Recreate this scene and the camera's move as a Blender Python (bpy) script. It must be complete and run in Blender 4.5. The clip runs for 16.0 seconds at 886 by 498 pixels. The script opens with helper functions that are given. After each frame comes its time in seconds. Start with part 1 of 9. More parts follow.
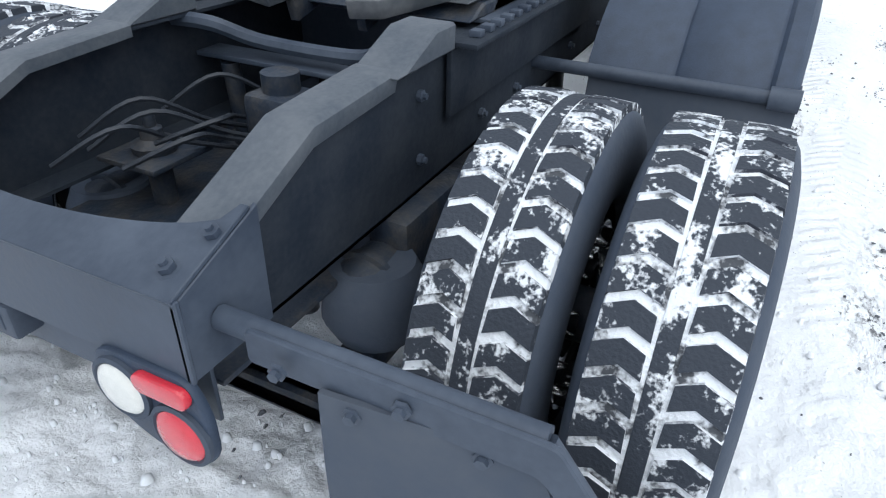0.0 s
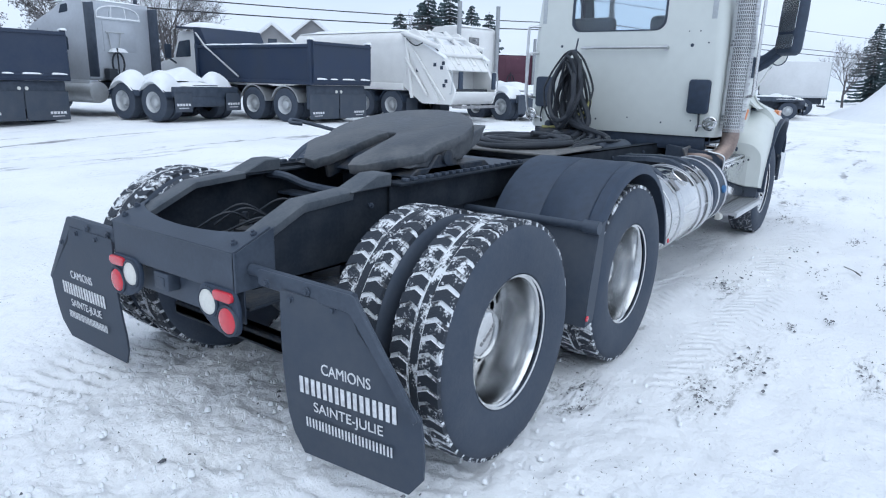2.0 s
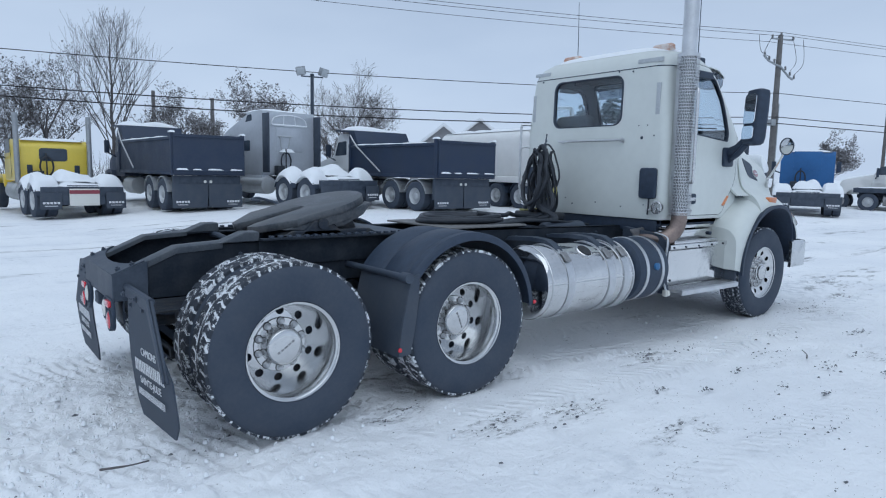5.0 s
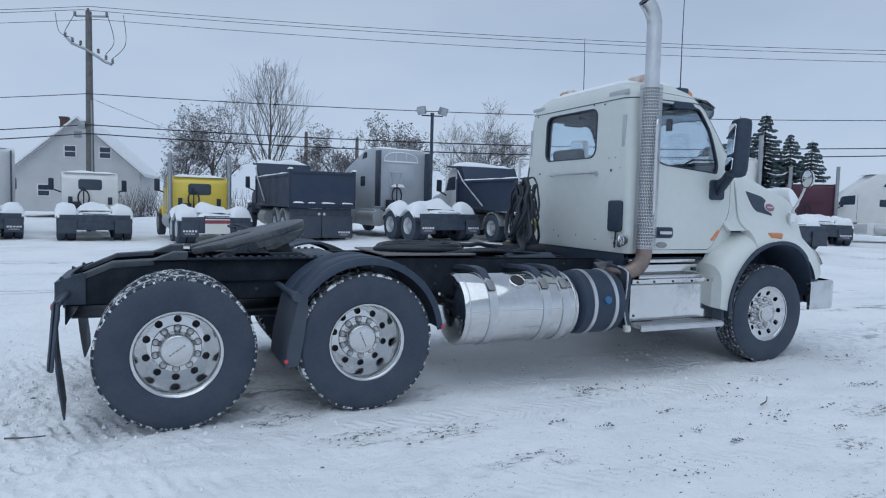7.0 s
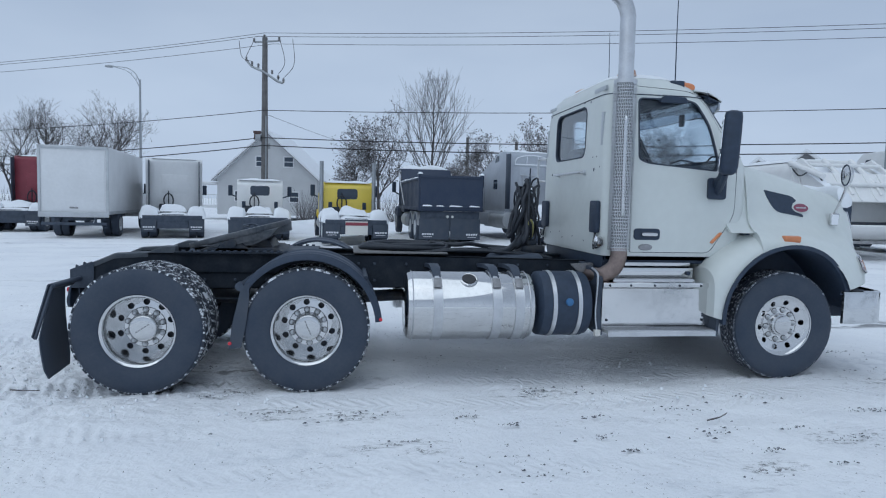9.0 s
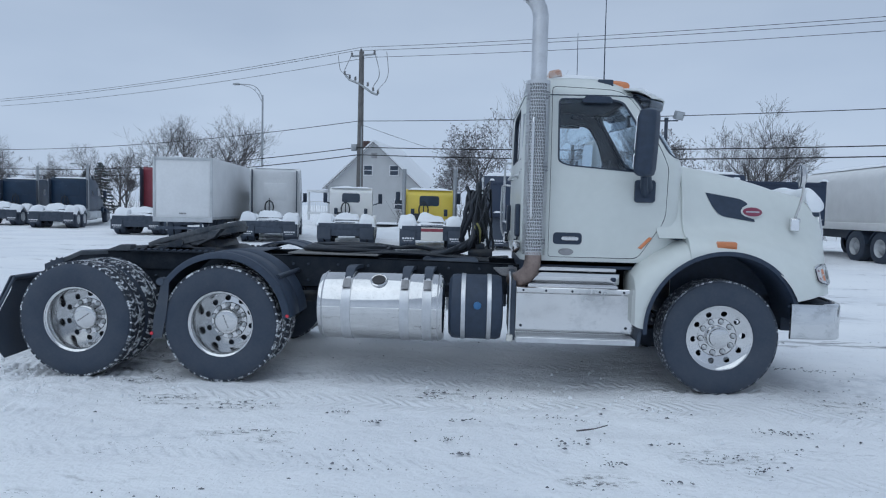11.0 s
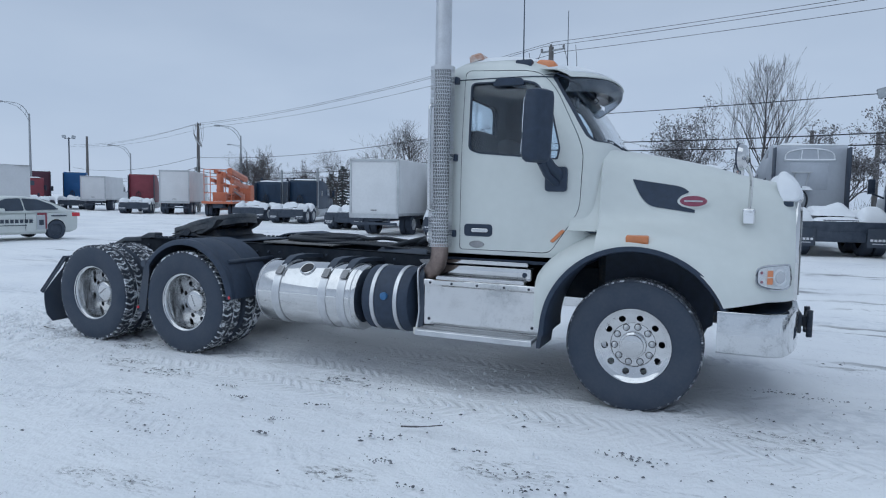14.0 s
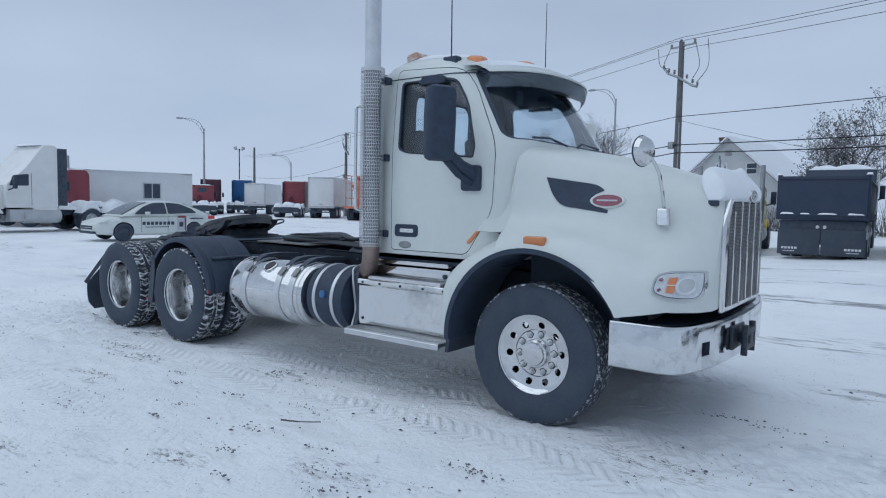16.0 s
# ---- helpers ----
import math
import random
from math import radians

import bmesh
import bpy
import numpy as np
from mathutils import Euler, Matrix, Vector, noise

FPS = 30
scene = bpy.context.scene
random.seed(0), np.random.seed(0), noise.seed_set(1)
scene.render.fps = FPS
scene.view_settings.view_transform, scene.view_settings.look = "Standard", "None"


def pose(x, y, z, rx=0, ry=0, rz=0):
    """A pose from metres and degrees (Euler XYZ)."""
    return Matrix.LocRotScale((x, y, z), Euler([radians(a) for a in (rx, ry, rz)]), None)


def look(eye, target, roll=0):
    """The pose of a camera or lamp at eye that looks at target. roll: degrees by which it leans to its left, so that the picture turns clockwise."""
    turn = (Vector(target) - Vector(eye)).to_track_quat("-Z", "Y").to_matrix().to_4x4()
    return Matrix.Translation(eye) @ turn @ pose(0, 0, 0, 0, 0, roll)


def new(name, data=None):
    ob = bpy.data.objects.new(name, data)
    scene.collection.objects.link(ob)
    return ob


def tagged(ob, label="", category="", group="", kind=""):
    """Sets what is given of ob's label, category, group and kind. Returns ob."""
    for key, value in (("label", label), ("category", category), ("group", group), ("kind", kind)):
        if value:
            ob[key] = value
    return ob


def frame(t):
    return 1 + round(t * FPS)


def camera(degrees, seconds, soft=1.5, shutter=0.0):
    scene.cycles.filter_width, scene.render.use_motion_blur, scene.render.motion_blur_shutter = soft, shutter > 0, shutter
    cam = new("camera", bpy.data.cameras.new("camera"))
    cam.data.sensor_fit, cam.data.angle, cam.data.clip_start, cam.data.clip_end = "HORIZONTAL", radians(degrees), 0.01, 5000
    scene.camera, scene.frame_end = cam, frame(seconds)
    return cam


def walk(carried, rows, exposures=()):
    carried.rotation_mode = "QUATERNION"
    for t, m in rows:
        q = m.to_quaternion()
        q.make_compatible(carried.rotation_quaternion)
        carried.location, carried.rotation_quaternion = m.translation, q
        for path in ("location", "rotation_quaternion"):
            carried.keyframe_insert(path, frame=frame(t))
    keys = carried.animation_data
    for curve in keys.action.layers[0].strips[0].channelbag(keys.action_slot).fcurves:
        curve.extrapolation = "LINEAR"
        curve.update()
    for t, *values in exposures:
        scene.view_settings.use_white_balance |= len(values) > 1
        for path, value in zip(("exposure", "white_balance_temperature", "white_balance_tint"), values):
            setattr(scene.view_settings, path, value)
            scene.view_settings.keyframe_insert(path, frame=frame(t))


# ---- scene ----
cam = camera(68.5, 16.0, 1.15)
PATH = [
    (0, (-1.304, -1.135, 1.487), (0.221, -0.395, 0.425), 1.4),
    (0.5, (-1.534, -1.451, 1.507), (-0.005, -0.529, 0.606), 1.6),
    (1, (-1.808, -1.765, 1.542), (-0.255, -0.759, 0.783), 1.5),
    (1.5, (-1.973, -2.134, 1.555), (-0.409, -1.04, 0.956), 1.5),
    (2, (-2.251, -2.5, 1.567), (-0.686, -1.359, 1.066), 1.5),
    (2.5, (-2.428, -2.868, 1.575), (-0.848, -1.706, 1.182), 1.3),
    (3, (-2.441, -3.256, 1.58), (-0.848, -2.076, 1.319), 1.2),
    (3.5, (-2.244, -3.547, 1.576), (-0.669, -2.339, 1.33), 1.2),
    (4, (-2.078, -3.965, 1.563), (-0.602, -2.644, 1.283), 1.0),
    (4.5, (-1.85, -4.308, 1.554), (-0.516, -2.842, 1.286), 1.0),
    (7, (-0.159, -5.857, 1.557), (0.659, -4.037, 1.419), 1.5),
    (7.5, (0.273, -6.05, 1.577), (0.927, -4.165, 1.44), 1.4),
    (8, (0.718, -6.286, 1.598), (1.23, -4.358, 1.46), 1.4),
    (8.5, (1.196, -6.417, 1.574), (1.625, -4.468, 1.446), 1.4),
    (9, (1.651, -6.636, 1.577), (1.939, -4.661, 1.437), 1.3),
    (9.5, (2.163, -6.749, 1.573), (2.327, -4.761, 1.429), 1.2),
    (10, (2.611, -6.846, 1.581), (2.715, -4.852, 1.46), 1.3),
    (12.5, (4.988, -6.686, 1.555), (4.496, -4.753, 1.412), 1.1),
    (13, (5.45, -6.545, 1.548), (4.85, -4.642, 1.408), 1.0),
    (13.5, (5.885, -6.336, 1.576), (5.192, -4.465, 1.438), 1.0),
    (14, (6.323, -6.167, 1.577), (5.525, -4.339, 1.43), 1.1),
    (14.5, (6.708, -5.919, 1.565), (5.775, -4.156, 1.418), 1.2),
    (15, (7.166, -5.712, 1.571), (6.147, -3.996, 1.439), 1.3),
    (15.5, (7.559, -5.448, 1.554), (6.453, -3.787, 1.423), 1.3),
    (16, (7.945, -5.163, 1.567), (6.741, -3.571, 1.428), 1.1),
]
walk(cam, [(t, look(eye, target, roll)) for t, eye, target, roll in PATH], exposures=((0.0, 0.82, 6100, 5), (1.0, 0.70, 6000, 5), (1.5, 0.55, 5800, 5), (2.0, 0.38, 5600, 5), (3.0, 0.05, 5500, 4), (4.5, -0.06, 5450, 4), (7.0, -0.22, 5450, 4), (16.0, -0.28, 5450, 4)))

# ---------- world, sun ----------
world = bpy.data.worlds.new("world")
scene.world = world
world.use_nodes = True
wn, wl = world.node_tree.nodes, world.node_tree.links
wn.clear()
sky = wn.new("ShaderNodeTexSky")
sky.sky_type, sky.sun_disc = "NISHITA", False
sky.sun_elevation, sky.sun_rotation = radians(62), radians(216)
sky.dust_density, sky.air_density = 3.0, 1.2
skyscale = wn.new("ShaderNodeVectorMath")
skyscale.operation = "SCALE"
skyscale.inputs["Scale"].default_value = 0.06
tc = wn.new("ShaderNodeTexCoord")
cn = wn.new("ShaderNodeTexNoise")
cn.inputs["Scale"].default_value, cn.inputs["Detail"].default_value = 2.2, 4.0
cmap = wn.new("ShaderNodeMapping")
cmap.inputs["Scale"].default_value = (1, 1, 3.0)
cr = wn.new("ShaderNodeValToRGB")
cr.color_ramp.elements[0].position, cr.color_ramp.elements[1].position = 0.3, 0.75
cr.color_ramp.elements[0].color = (0.648, 0.684, 0.780, 1)
cr.color_ramp.elements[1].color = (0.785, 0.806, 0.880, 1)
cmix = wn.new("ShaderNodeMix")
cmix.data_type = "RGBA"
cmix.inputs["Factor"].default_value = 0.86
sep = wn.new("ShaderNodeSeparateXYZ")
grad = wn.new("ShaderNodeMapRange")
grad.interpolation_type = "SMOOTHSTEP"
grad.inputs["From Min"].default_value, grad.inputs["From Max"].default_value = 0.02, 0.50
grad.inputs["To Min"].default_value, grad.inputs["To Max"].default_value = 1.03, 0.80
deck = wn.new("ShaderNodeVectorMath")
deck.operation = "SCALE"
wl.new(tc.outputs["Generated"], sep.inputs[0])
wl.new(sep.outputs["Z"], grad.inputs["Value"])
wl.new(cmix.outputs["Result"], deck.inputs[0])
wl.new(grad.outputs["Result"], deck.inputs["Scale"])
bg = wn.new("ShaderNodeBackground")
bg.inputs["Strength"].default_value = 1.0
wo = wn.new("ShaderNodeOutputWorld")
wl.new(tc.outputs["Generated"], cmap.inputs["Vector"])
wl.new(cmap.outputs["Vector"], cn.inputs["Vector"])
wl.new(cn.outputs["Fac"], cr.inputs["Fac"])
wl.new(sky.outputs["Color"], skyscale.inputs[0])
wl.new(skyscale.outputs["Vector"], cmix.inputs["A"])
wl.new(cr.outputs["Color"], cmix.inputs["B"])
wl.new(deck.outputs["Vector"], bg.inputs["Color"])
wl.new(bg.outputs["Background"], wo.inputs["Surface"])
sun = new("sun", bpy.data.lights.new("sun", "SUN"))
sun.data.energy, sun.data.angle, sun.data.color = 1.1, radians(80), (1.0, 0.96, 0.9)
sun.matrix_world = look((-1.0, -3.4, 8), (1.5, 0, 0))

# ---------- materials ----------
def mat(name, col, rough=0.5, metal=0.0, vary=0.0, scale=8.0, col2=None, bump=0.0, bscale=60.0, coat=0.0, thr=None, spec=0.5, trans=0.0, ior=1.45, rvary=0.0, emit=None, loose=False):
    """A principled material: base colour with noise at two scales towards col2, noise bump."""
    m = bpy.data.materials.new(name)
    m.use_nodes = True
    n, l = m.node_tree.nodes, m.node_tree.links
    p = n["Principled BSDF"]
    p.inputs["Base Color"].default_value = (*col, 1)
    p.inputs["Roughness"].default_value, p.inputs["Metallic"].default_value = rough, metal
    p.inputs["Coat Weight"].default_value, p.inputs["Specular IOR Level"].default_value = coat, spec
    p.inputs["Coat Roughness"].default_value = 0.06
    p.inputs["Transmission Weight"].default_value, p.inputs["IOR"].default_value = trans, ior
    if emit:
        p.inputs["Emission Color"].default_value, p.inputs["Emission Strength"].default_value = (*emit[0], 1), emit[1]
    co = n.new("ShaderNodeTexCoord")
    if vary > 0 or col2:
        c2 = col2 or tuple(min(1, c * (1 - vary)) for c in col)
        a, b = n.new("ShaderNodeTexNoise"), n.new("ShaderNodeTexNoise")
        a.inputs["Scale"].default_value, a.inputs["Detail"].default_value = scale, 5.0
        b.inputs["Scale"].default_value, b.inputs["Detail"].default_value = scale * 9, 4.0
        add = n.new("ShaderNodeMath")
        add.operation = "MULTIPLY_ADD"
        add.inputs[1].default_value = 0.45
        r = n.new("ShaderNodeValToRGB")
        lo, hi = thr or (0.45, 0.95)
        r.color_ramp.elements[0].position, r.color_ramp.elements[1].position = lo, hi
        mx = n.new("ShaderNodeMix")
        mx.data_type = "RGBA"
        mx.inputs["A"].default_value, mx.inputs["B"].default_value = (*col, 1), (*c2, 1)
        where = co.outputs["Object"]
        if loose:
            # every piece takes its own part of the pattern
            info, far_off = n.new("ShaderNodeObjectInfo"), n.new("ShaderNodeVectorMath")
            far_off.operation = "MULTIPLY_ADD"
            far_off.inputs[0].default_value = (31.0, 57.0, 13.0)
            l.new(info.outputs["Random"], far_off.inputs[1])
            l.new(where, far_off.inputs[2])
            where = far_off.outputs["Vector"]
        l.new(where, a.inputs["Vector"])
        l.new(where, b.inputs["Vector"])
        l.new(b.outputs["Fac"], add.inputs[0])
        l.new(a.outputs["Fac"], add.inputs[2])
        l.new(add.outputs[0], r.inputs["Fac"])
        l.new(r.outputs["Color"], mx.inputs["Factor"])
        l.new(mx.outputs["Result"], p.inputs["Base Color"])
        if rvary:
            rr = n.new("ShaderNodeMapRange")
            rr.inputs["To Min"].default_value, rr.inputs["To Max"].default_value = rough, min(1, rough + rvary)
            l.new(r.outputs["Color"], rr.inputs["Value"])
            l.new(rr.outputs["Result"], p.inputs["Roughness"])
    if bump > 0:
        c = n.new("ShaderNodeTexNoise")
        c.inputs["Scale"].default_value, c.inputs["Detail"].default_value = bscale, 4.0
        bp = n.new("ShaderNodeBump")
        bp.inputs["Strength"].default_value, bp.inputs["Distance"].default_value = bump, 0.01
        l.new(co.outputs["Object"], c.inputs["Vector"])
        l.new(c.outputs["Fac"], bp.inputs["Height"])
        l.new(bp.outputs["Normal"], p.inputs["Normal"])
    return m


WHITE = mat("white_paint", (0.675, 0.705, 0.68), 0.36, vary=0.10, scale=1.3, coat=0.22, rvary=0.15)
WHITE2 = mat("white_panel", (0.74, 0.75, 0.76), 0.45, vary=0.12, scale=1.0)
ROADWHITE = mat("salt_stained_white", (0.80, 0.80, 0.79), 0.4, vary=0.09, scale=2.5, coat=0.3, rvary=0.2)
CHROME = mat("polished_aluminium", (0.72, 0.72, 0.72), 0.05, 1.0, vary=0.15, scale=3, rvary=0.08)
DENTED = mat("dented_aluminium", (0.74, 0.74, 0.74), 0.09, 1.0, scale=3.0, col2=(0.55, 0.56, 0.57), thr=(0.74, 1.02), rvary=0.22, bump=0.25, bscale=3.0)
BRUSHED = mat("brushed_aluminium", (0.70, 0.71, 0.73), 0.30, 1.0, vary=0.2, scale=7, rvary=0.15, bump=0.05, bscale=90)
BUMPERM = mat("scuffed_chrome", (0.66, 0.67, 0.68), 0.10, 1.0, scale=7, col2=(0.48, 0.49, 0.50), thr=(0.72, 0.98), rvary=0.22)
STEEL = mat("dull_steel", (0.42, 0.42, 0.43), 0.5, 0.9, vary=0.35, scale=9, rvary=0.2)
# rubber, frame and plastic blacks are lifted towards blue: haze put into colour
RUBBER = mat("tyre_rubber", (0.038, 0.052, 0.080), 0.78, vary=0.4, scale=5, col2=(0.060, 0.072, 0.096), bump=0.15, bscale=70)
TREAD = mat("tread_rubber", (0.032, 0.039, 0.053), 0.75, scale=11, col2=(0.74, 0.76, 0.79), thr=(0.78, 0.86), bump=0.4, bscale=120, loose=True)
GROOVESNOW = mat("snow_in_tread", (0.78, 0.80, 0.83), 0.85, scale=9, col2=(0.04, 0.045, 0.06), thr=(0.66, 0.80), bump=0.5, bscale=90, loose=True)
STREAD = mat("scuffed_tread_rubber", (0.036, 0.044, 0.060), 0.75, scale=38, col2=(0.52, 0.54, 0.58), thr=(0.76, 0.88), bump=0.3, bscale=120)
TSNOW = mat("packed_tread_snow", (0.80, 0.82, 0.85), 0.85, scale=10, col2=(0.07, 0.075, 0.085), thr=(0.70, 0.84), bump=0.6, bscale=90)
FRAME = mat("black_frame_paint", (0.029, 0.040, 0.062), 0.42, scale=6, col2=(0.070, 0.086, 0.116), thr=(0.50, 1.0), rvary=0.25, bump=0.06, bscale=60)
# rail webs: dirty black, darkened further so their shade sits in the colour
RAILM = mat("shaded_dirty_rail", (0.014, 0.020, 0.031), 0.75, scale=7, col2=(0.034, 0.040, 0.050), thr=(0.55, 1.0), bump=0.15, bscale=50, spec=0.25)
# rail tops: paler, with the sky light from above put into the colour
TOPLIT = mat("toplit_dusted_steel", (0.050, 0.062, 0.080), 0.6, scale=9, col2=(0.105, 0.115, 0.130), thr=(0.5, 0.95), bump=0.08, bscale=70)
GREASE = mat("greasy_steel", (0.018, 0.027, 0.044), 0.5, scale=12, col2=(0.070, 0.066, 0.062), thr=(0.64, 1.0), bump=0.4, bscale=40)
PLATE = mat("worn_coupling_steel", (0.050, 0.060, 0.075), 0.36, 0.4, scale=5, col2=(0.165, 0.170, 0.178), thr=(0.52, 0.95), rvary=0.3, bump=0.25, bscale=50)
PLASTIC = mat("black_plastic", (0.036, 0.053, 0.088), 0.55, vary=0.3, scale=20, bump=0.1, bscale=200)
FLAPM = mat("mudflap_rubber", (0.037, 0.051, 0.078), 0.6, scale=3.5, col2=(0.070, 0.081, 0.102), rvary=0.2, bump=0.08, bscale=40)
INSIDE = mat("cab_trim", (0.15, 0.18, 0.225), 0.8, vary=0.3, scale=8)
FABRIC = mat("seat_fabric", (0.14, 0.16, 0.19), 0.95, vary=0.3, scale=30, bump=0.3, bscale=150)
GLASS = mat("window_glass", (0.80, 0.87, 0.92), 0.02, trans=1.0, ior=1.48, spec=0.5)
DARKGLASS = mat("dark_window_glass", (0.05, 0.068, 0.098), 0.06, vary=0.3, scale=3, spec=0.6)
MIRRORM = mat("mirror_glass", (0.85, 0.86, 0.88), 0.02, 1.0)
REDLENS = mat("red_lens", (0.62, 0.03, 0.05), 0.22, vary=0.15, scale=60, coat=0.6, bump=0.2, bscale=300)
AMBER = mat("amber_lens", (0.72, 0.26, 0.10), 0.3, vary=0.15, scale=60, coat=0.5, bump=0.2, bscale=300)
WLENS = mat("white_lens", (0.72, 0.71, 0.66), 0.25, vary=0.12, scale=60, coat=0.5, bump=0.2, bscale=300)
SMOKED = mat("smoked_acrylic", (0.60, 0.66, 0.74), 0.18, trans=0.85, ior=1.15, vary=0.25, scale=5)
# near-black blue that paints the shade below the sun visor
VISORSHADE = mat("visor_shade_tint", (0.016, 0.034, 0.080), 0.07, vary=0.3, scale=3, spec=0.7)
SILVERED = mat("silvered_bowl", (0.80, 0.82, 0.84), 0.32, 0.35, vary=0.12, scale=20, bump=0.2, bscale=50)
CLEAR = mat("clear_lens", (0.9, 0.92, 0.94), 0.05, trans=0.9, ior=1.3)
LETTER = mat("white_lettering", (0.75, 0.76, 0.78), 0.6, scale=40, col2=(0.45, 0.45, 0.47), thr=(0.6, 1.0))
BADGE = mat("badge_red", (0.26, 0.055, 0.10), 0.3, vary=0.2, scale=30, coat=0.5)
BRONZE = mat("heat_tinted_pipe", (0.34, 0.27, 0.24), 0.35, 0.9, vary=0.35, scale=6, rvary=0.2)
HOSE = mat("hose_rubber", (0.028, 0.034, 0.046), 0.5, vary=0.3, scale=12, bump=0.3, bscale=60)
YELLOWH = mat("yellow_hose", (0.42, 0.40, 0.16), 0.6, vary=0.25, scale=20)
REFLECT = mat("reflective_tape", (0.52, 0.55, 0.58), 0.35, vary=0.2, scale=60)
BLUECAP = mat("blue_cap", (0.06, 0.17, 0.36), 0.45, vary=0.2, scale=30)
DECK = mat("worn_deck_plate", (0.15, 0.155, 0.16), 0.5, 0.5, scale=9, col2=(0.26, 0.255, 0.25), rvary=0.2, bump=0.1, bscale=40)
BARREL = mat("dull_wheel_barrel", (0.68, 0.69, 0.70), 0.11, 1.0, vary=0.18, scale=5, rvary=0.15)
# sooty steel, used too where the shade of recesses and holes is painted
SOOTSHADE = mat("sooty_shade_steel", (0.075, 0.075, 0.08), 0.55, 0.6, vary=0.3, scale=9)
SNOWYAMBER = mat("snow_dusted_amber_lens", (0.46, 0.25, 0.17), 0.5, scale=14, col2=(0.66, 0.60, 0.56), thr=(0.58, 0.85))
SNOWCAP = mat("settled_snow", (0.83, 0.85, 0.88), 0.9, vary=0.06, scale=3, bump=0.35, bscale=14)


def snow_ground():
    m = bpy.data.materials.new("packed_snow")
    m.use_nodes = True
    n, l = m.node_tree.nodes, m.node_tree.links
    p = n["Principled BSDF"]
    p.inputs["Roughness"].default_value = 0.8
    p.inputs["Specular IOR Level"].default_value = 0.35
    co = n.new("ShaderNodeTexCoord")

    def noise_tex(scale, detail, stretch=(1, 1, 1), rough=0.55):
        mp = n.new("ShaderNodeMapping")
        mp.inputs["Scale"].default_value = stretch
        t = n.new("ShaderNodeTexNoise")
        t.inputs["Scale"].default_value, t.inputs["Detail"].default_value, t.inputs["Roughness"].default_value = scale, detail, rough
        l.new(co.outputs["Object"], mp.inputs["Vector"])
        l.new(mp.outputs["Vector"], t.inputs["Vector"])
        return t.outputs["Fac"]

    def ramp(f, lo, hi):
        r = n.new("ShaderNodeMapRange")
        r.interpolation_type = "SMOOTHSTEP"
        r.inputs["From Min"].default_value, r.inputs["From Max"].default_value = lo, hi
        l.new(f, r.inputs["Value"])
        return r.outputs["Result"]

    def op(kind, a, b):
        t = n.new("ShaderNodeMath")
        t.operation = kind
        for i, v in enumerate((a, b)):
            if isinstance(v, (int, float)):
                t.inputs[i].default_value = v
            else:
                l.new(v, t.inputs[i])
        return t.outputs[0]

    def mix(f, a, b):
        t = n.new("ShaderNodeMix")
        t.data_type = "RGBA"
        l.new(f, t.inputs["Factor"])
        for s, v in (("A", a), ("B", b)):
            if isinstance(v, tuple):
                t.inputs[s].default_value = (*v, 1)
            else:
                l.new(v, t.inputs[s])
        return t.outputs["Result"]

    base = mix(ramp(noise_tex(0.45, 6), 0.35, 0.68), (0.90, 0.91, 0.925), (0.82, 0.835, 0.865))
    # grey packed streaks, scraped along the driving lanes
    streak = op("MULTIPLY", ramp(noise_tex(0.5, 7, (0.35, 1.5, 1), 0.65), 0.53, 0.68), ramp(noise_tex(7, 4), 0.40, 0.62))
    base = mix(op("MULTIPLY", streak, 0.5), base, (0.46, 0.49, 0.54))
    # bare asphalt showing through in places
    bare = op("MULTIPLY", ramp(noise_tex(0.30, 6, (0.5, 1.9, 1), 0.62), 0.585, 0.66), ramp(noise_tex(3.2, 7, (0.6, 1.4, 1), 0.72), 0.50, 0.61))
    base = mix(op("MULTIPLY", bare, 0.75), base, (0.10, 0.10, 0.105))
    # scuffed dirty patches where wheels and boots broke the crust
    xy = n.new("ShaderNodeSeparateXYZ")
    l.new(co.outputs["Object"], xy.inputs[0])
    wob = op("MULTIPLY", op("SUBTRACT", noise_tex(3.5, 3), 0.5), 0.9)
    patch, worn = None, None
    for cx, cy, rx, ry in ((2.54, -1.96, 0.15, 0.11), (1.76, -1.87, 0.42, 0.20), (1.11, -1.78, 0.40, 0.18), (0.71, -1.22, 0.35, 0.2), (2.01, -2.48, 0.45, 0.16), (3.21, -1.36, 0.45, 0.2), (5.2, -2.57, 0.38, 0.2), (2.08, -3.79, 0.25, 0.14), (3.25, -3.67, 0.45, 0.15), (6.6, -1.3, 0.5, 0.3), (4.3, -3.0, 0.3, 0.15), (6.1, -3.4, 0.4, 0.2), (0.2, -4.2, 0.35, 0.15), (-1.0, -4.6, 0.5, 0.2), (7.8, 3.6, 2.2, 0.5), (6.4, 7.2, 2.6, 0.5), (8.8, 1.6, 1.8, 0.3), (9.5, 9.5, 2.2, 0.5), (9.5, 6.2, 2.0, 0.3), (2.4, 9.3, 4.0, 0.35), (-1.9, 6.2, 2.6, 0.25), (-13.0, 10.4, 3.0, 0.4), (18.0, 0.8, 4.5, 0.5), (14.0, -1.4, 3.5, 0.25), (22.0, 3.4, 5.0, 0.4), (-7.0, 4.0, 2.5, 0.3), (11.5, 1.2, 2.0, 0.3), (5.0, 12.6, 3.5, 0.4)):
        dx = op("DIVIDE", op("SUBTRACT", xy.outputs["X"], cx), rx)
        dy = op("DIVIDE", op("SUBTRACT", xy.outputs["Y"], cy), ry)
        d = op("ADD", op("SQRT", op("ADD", op("MULTIPLY", dx, dx), op("MULTIPLY", dy, dy)), 0.0), wob)
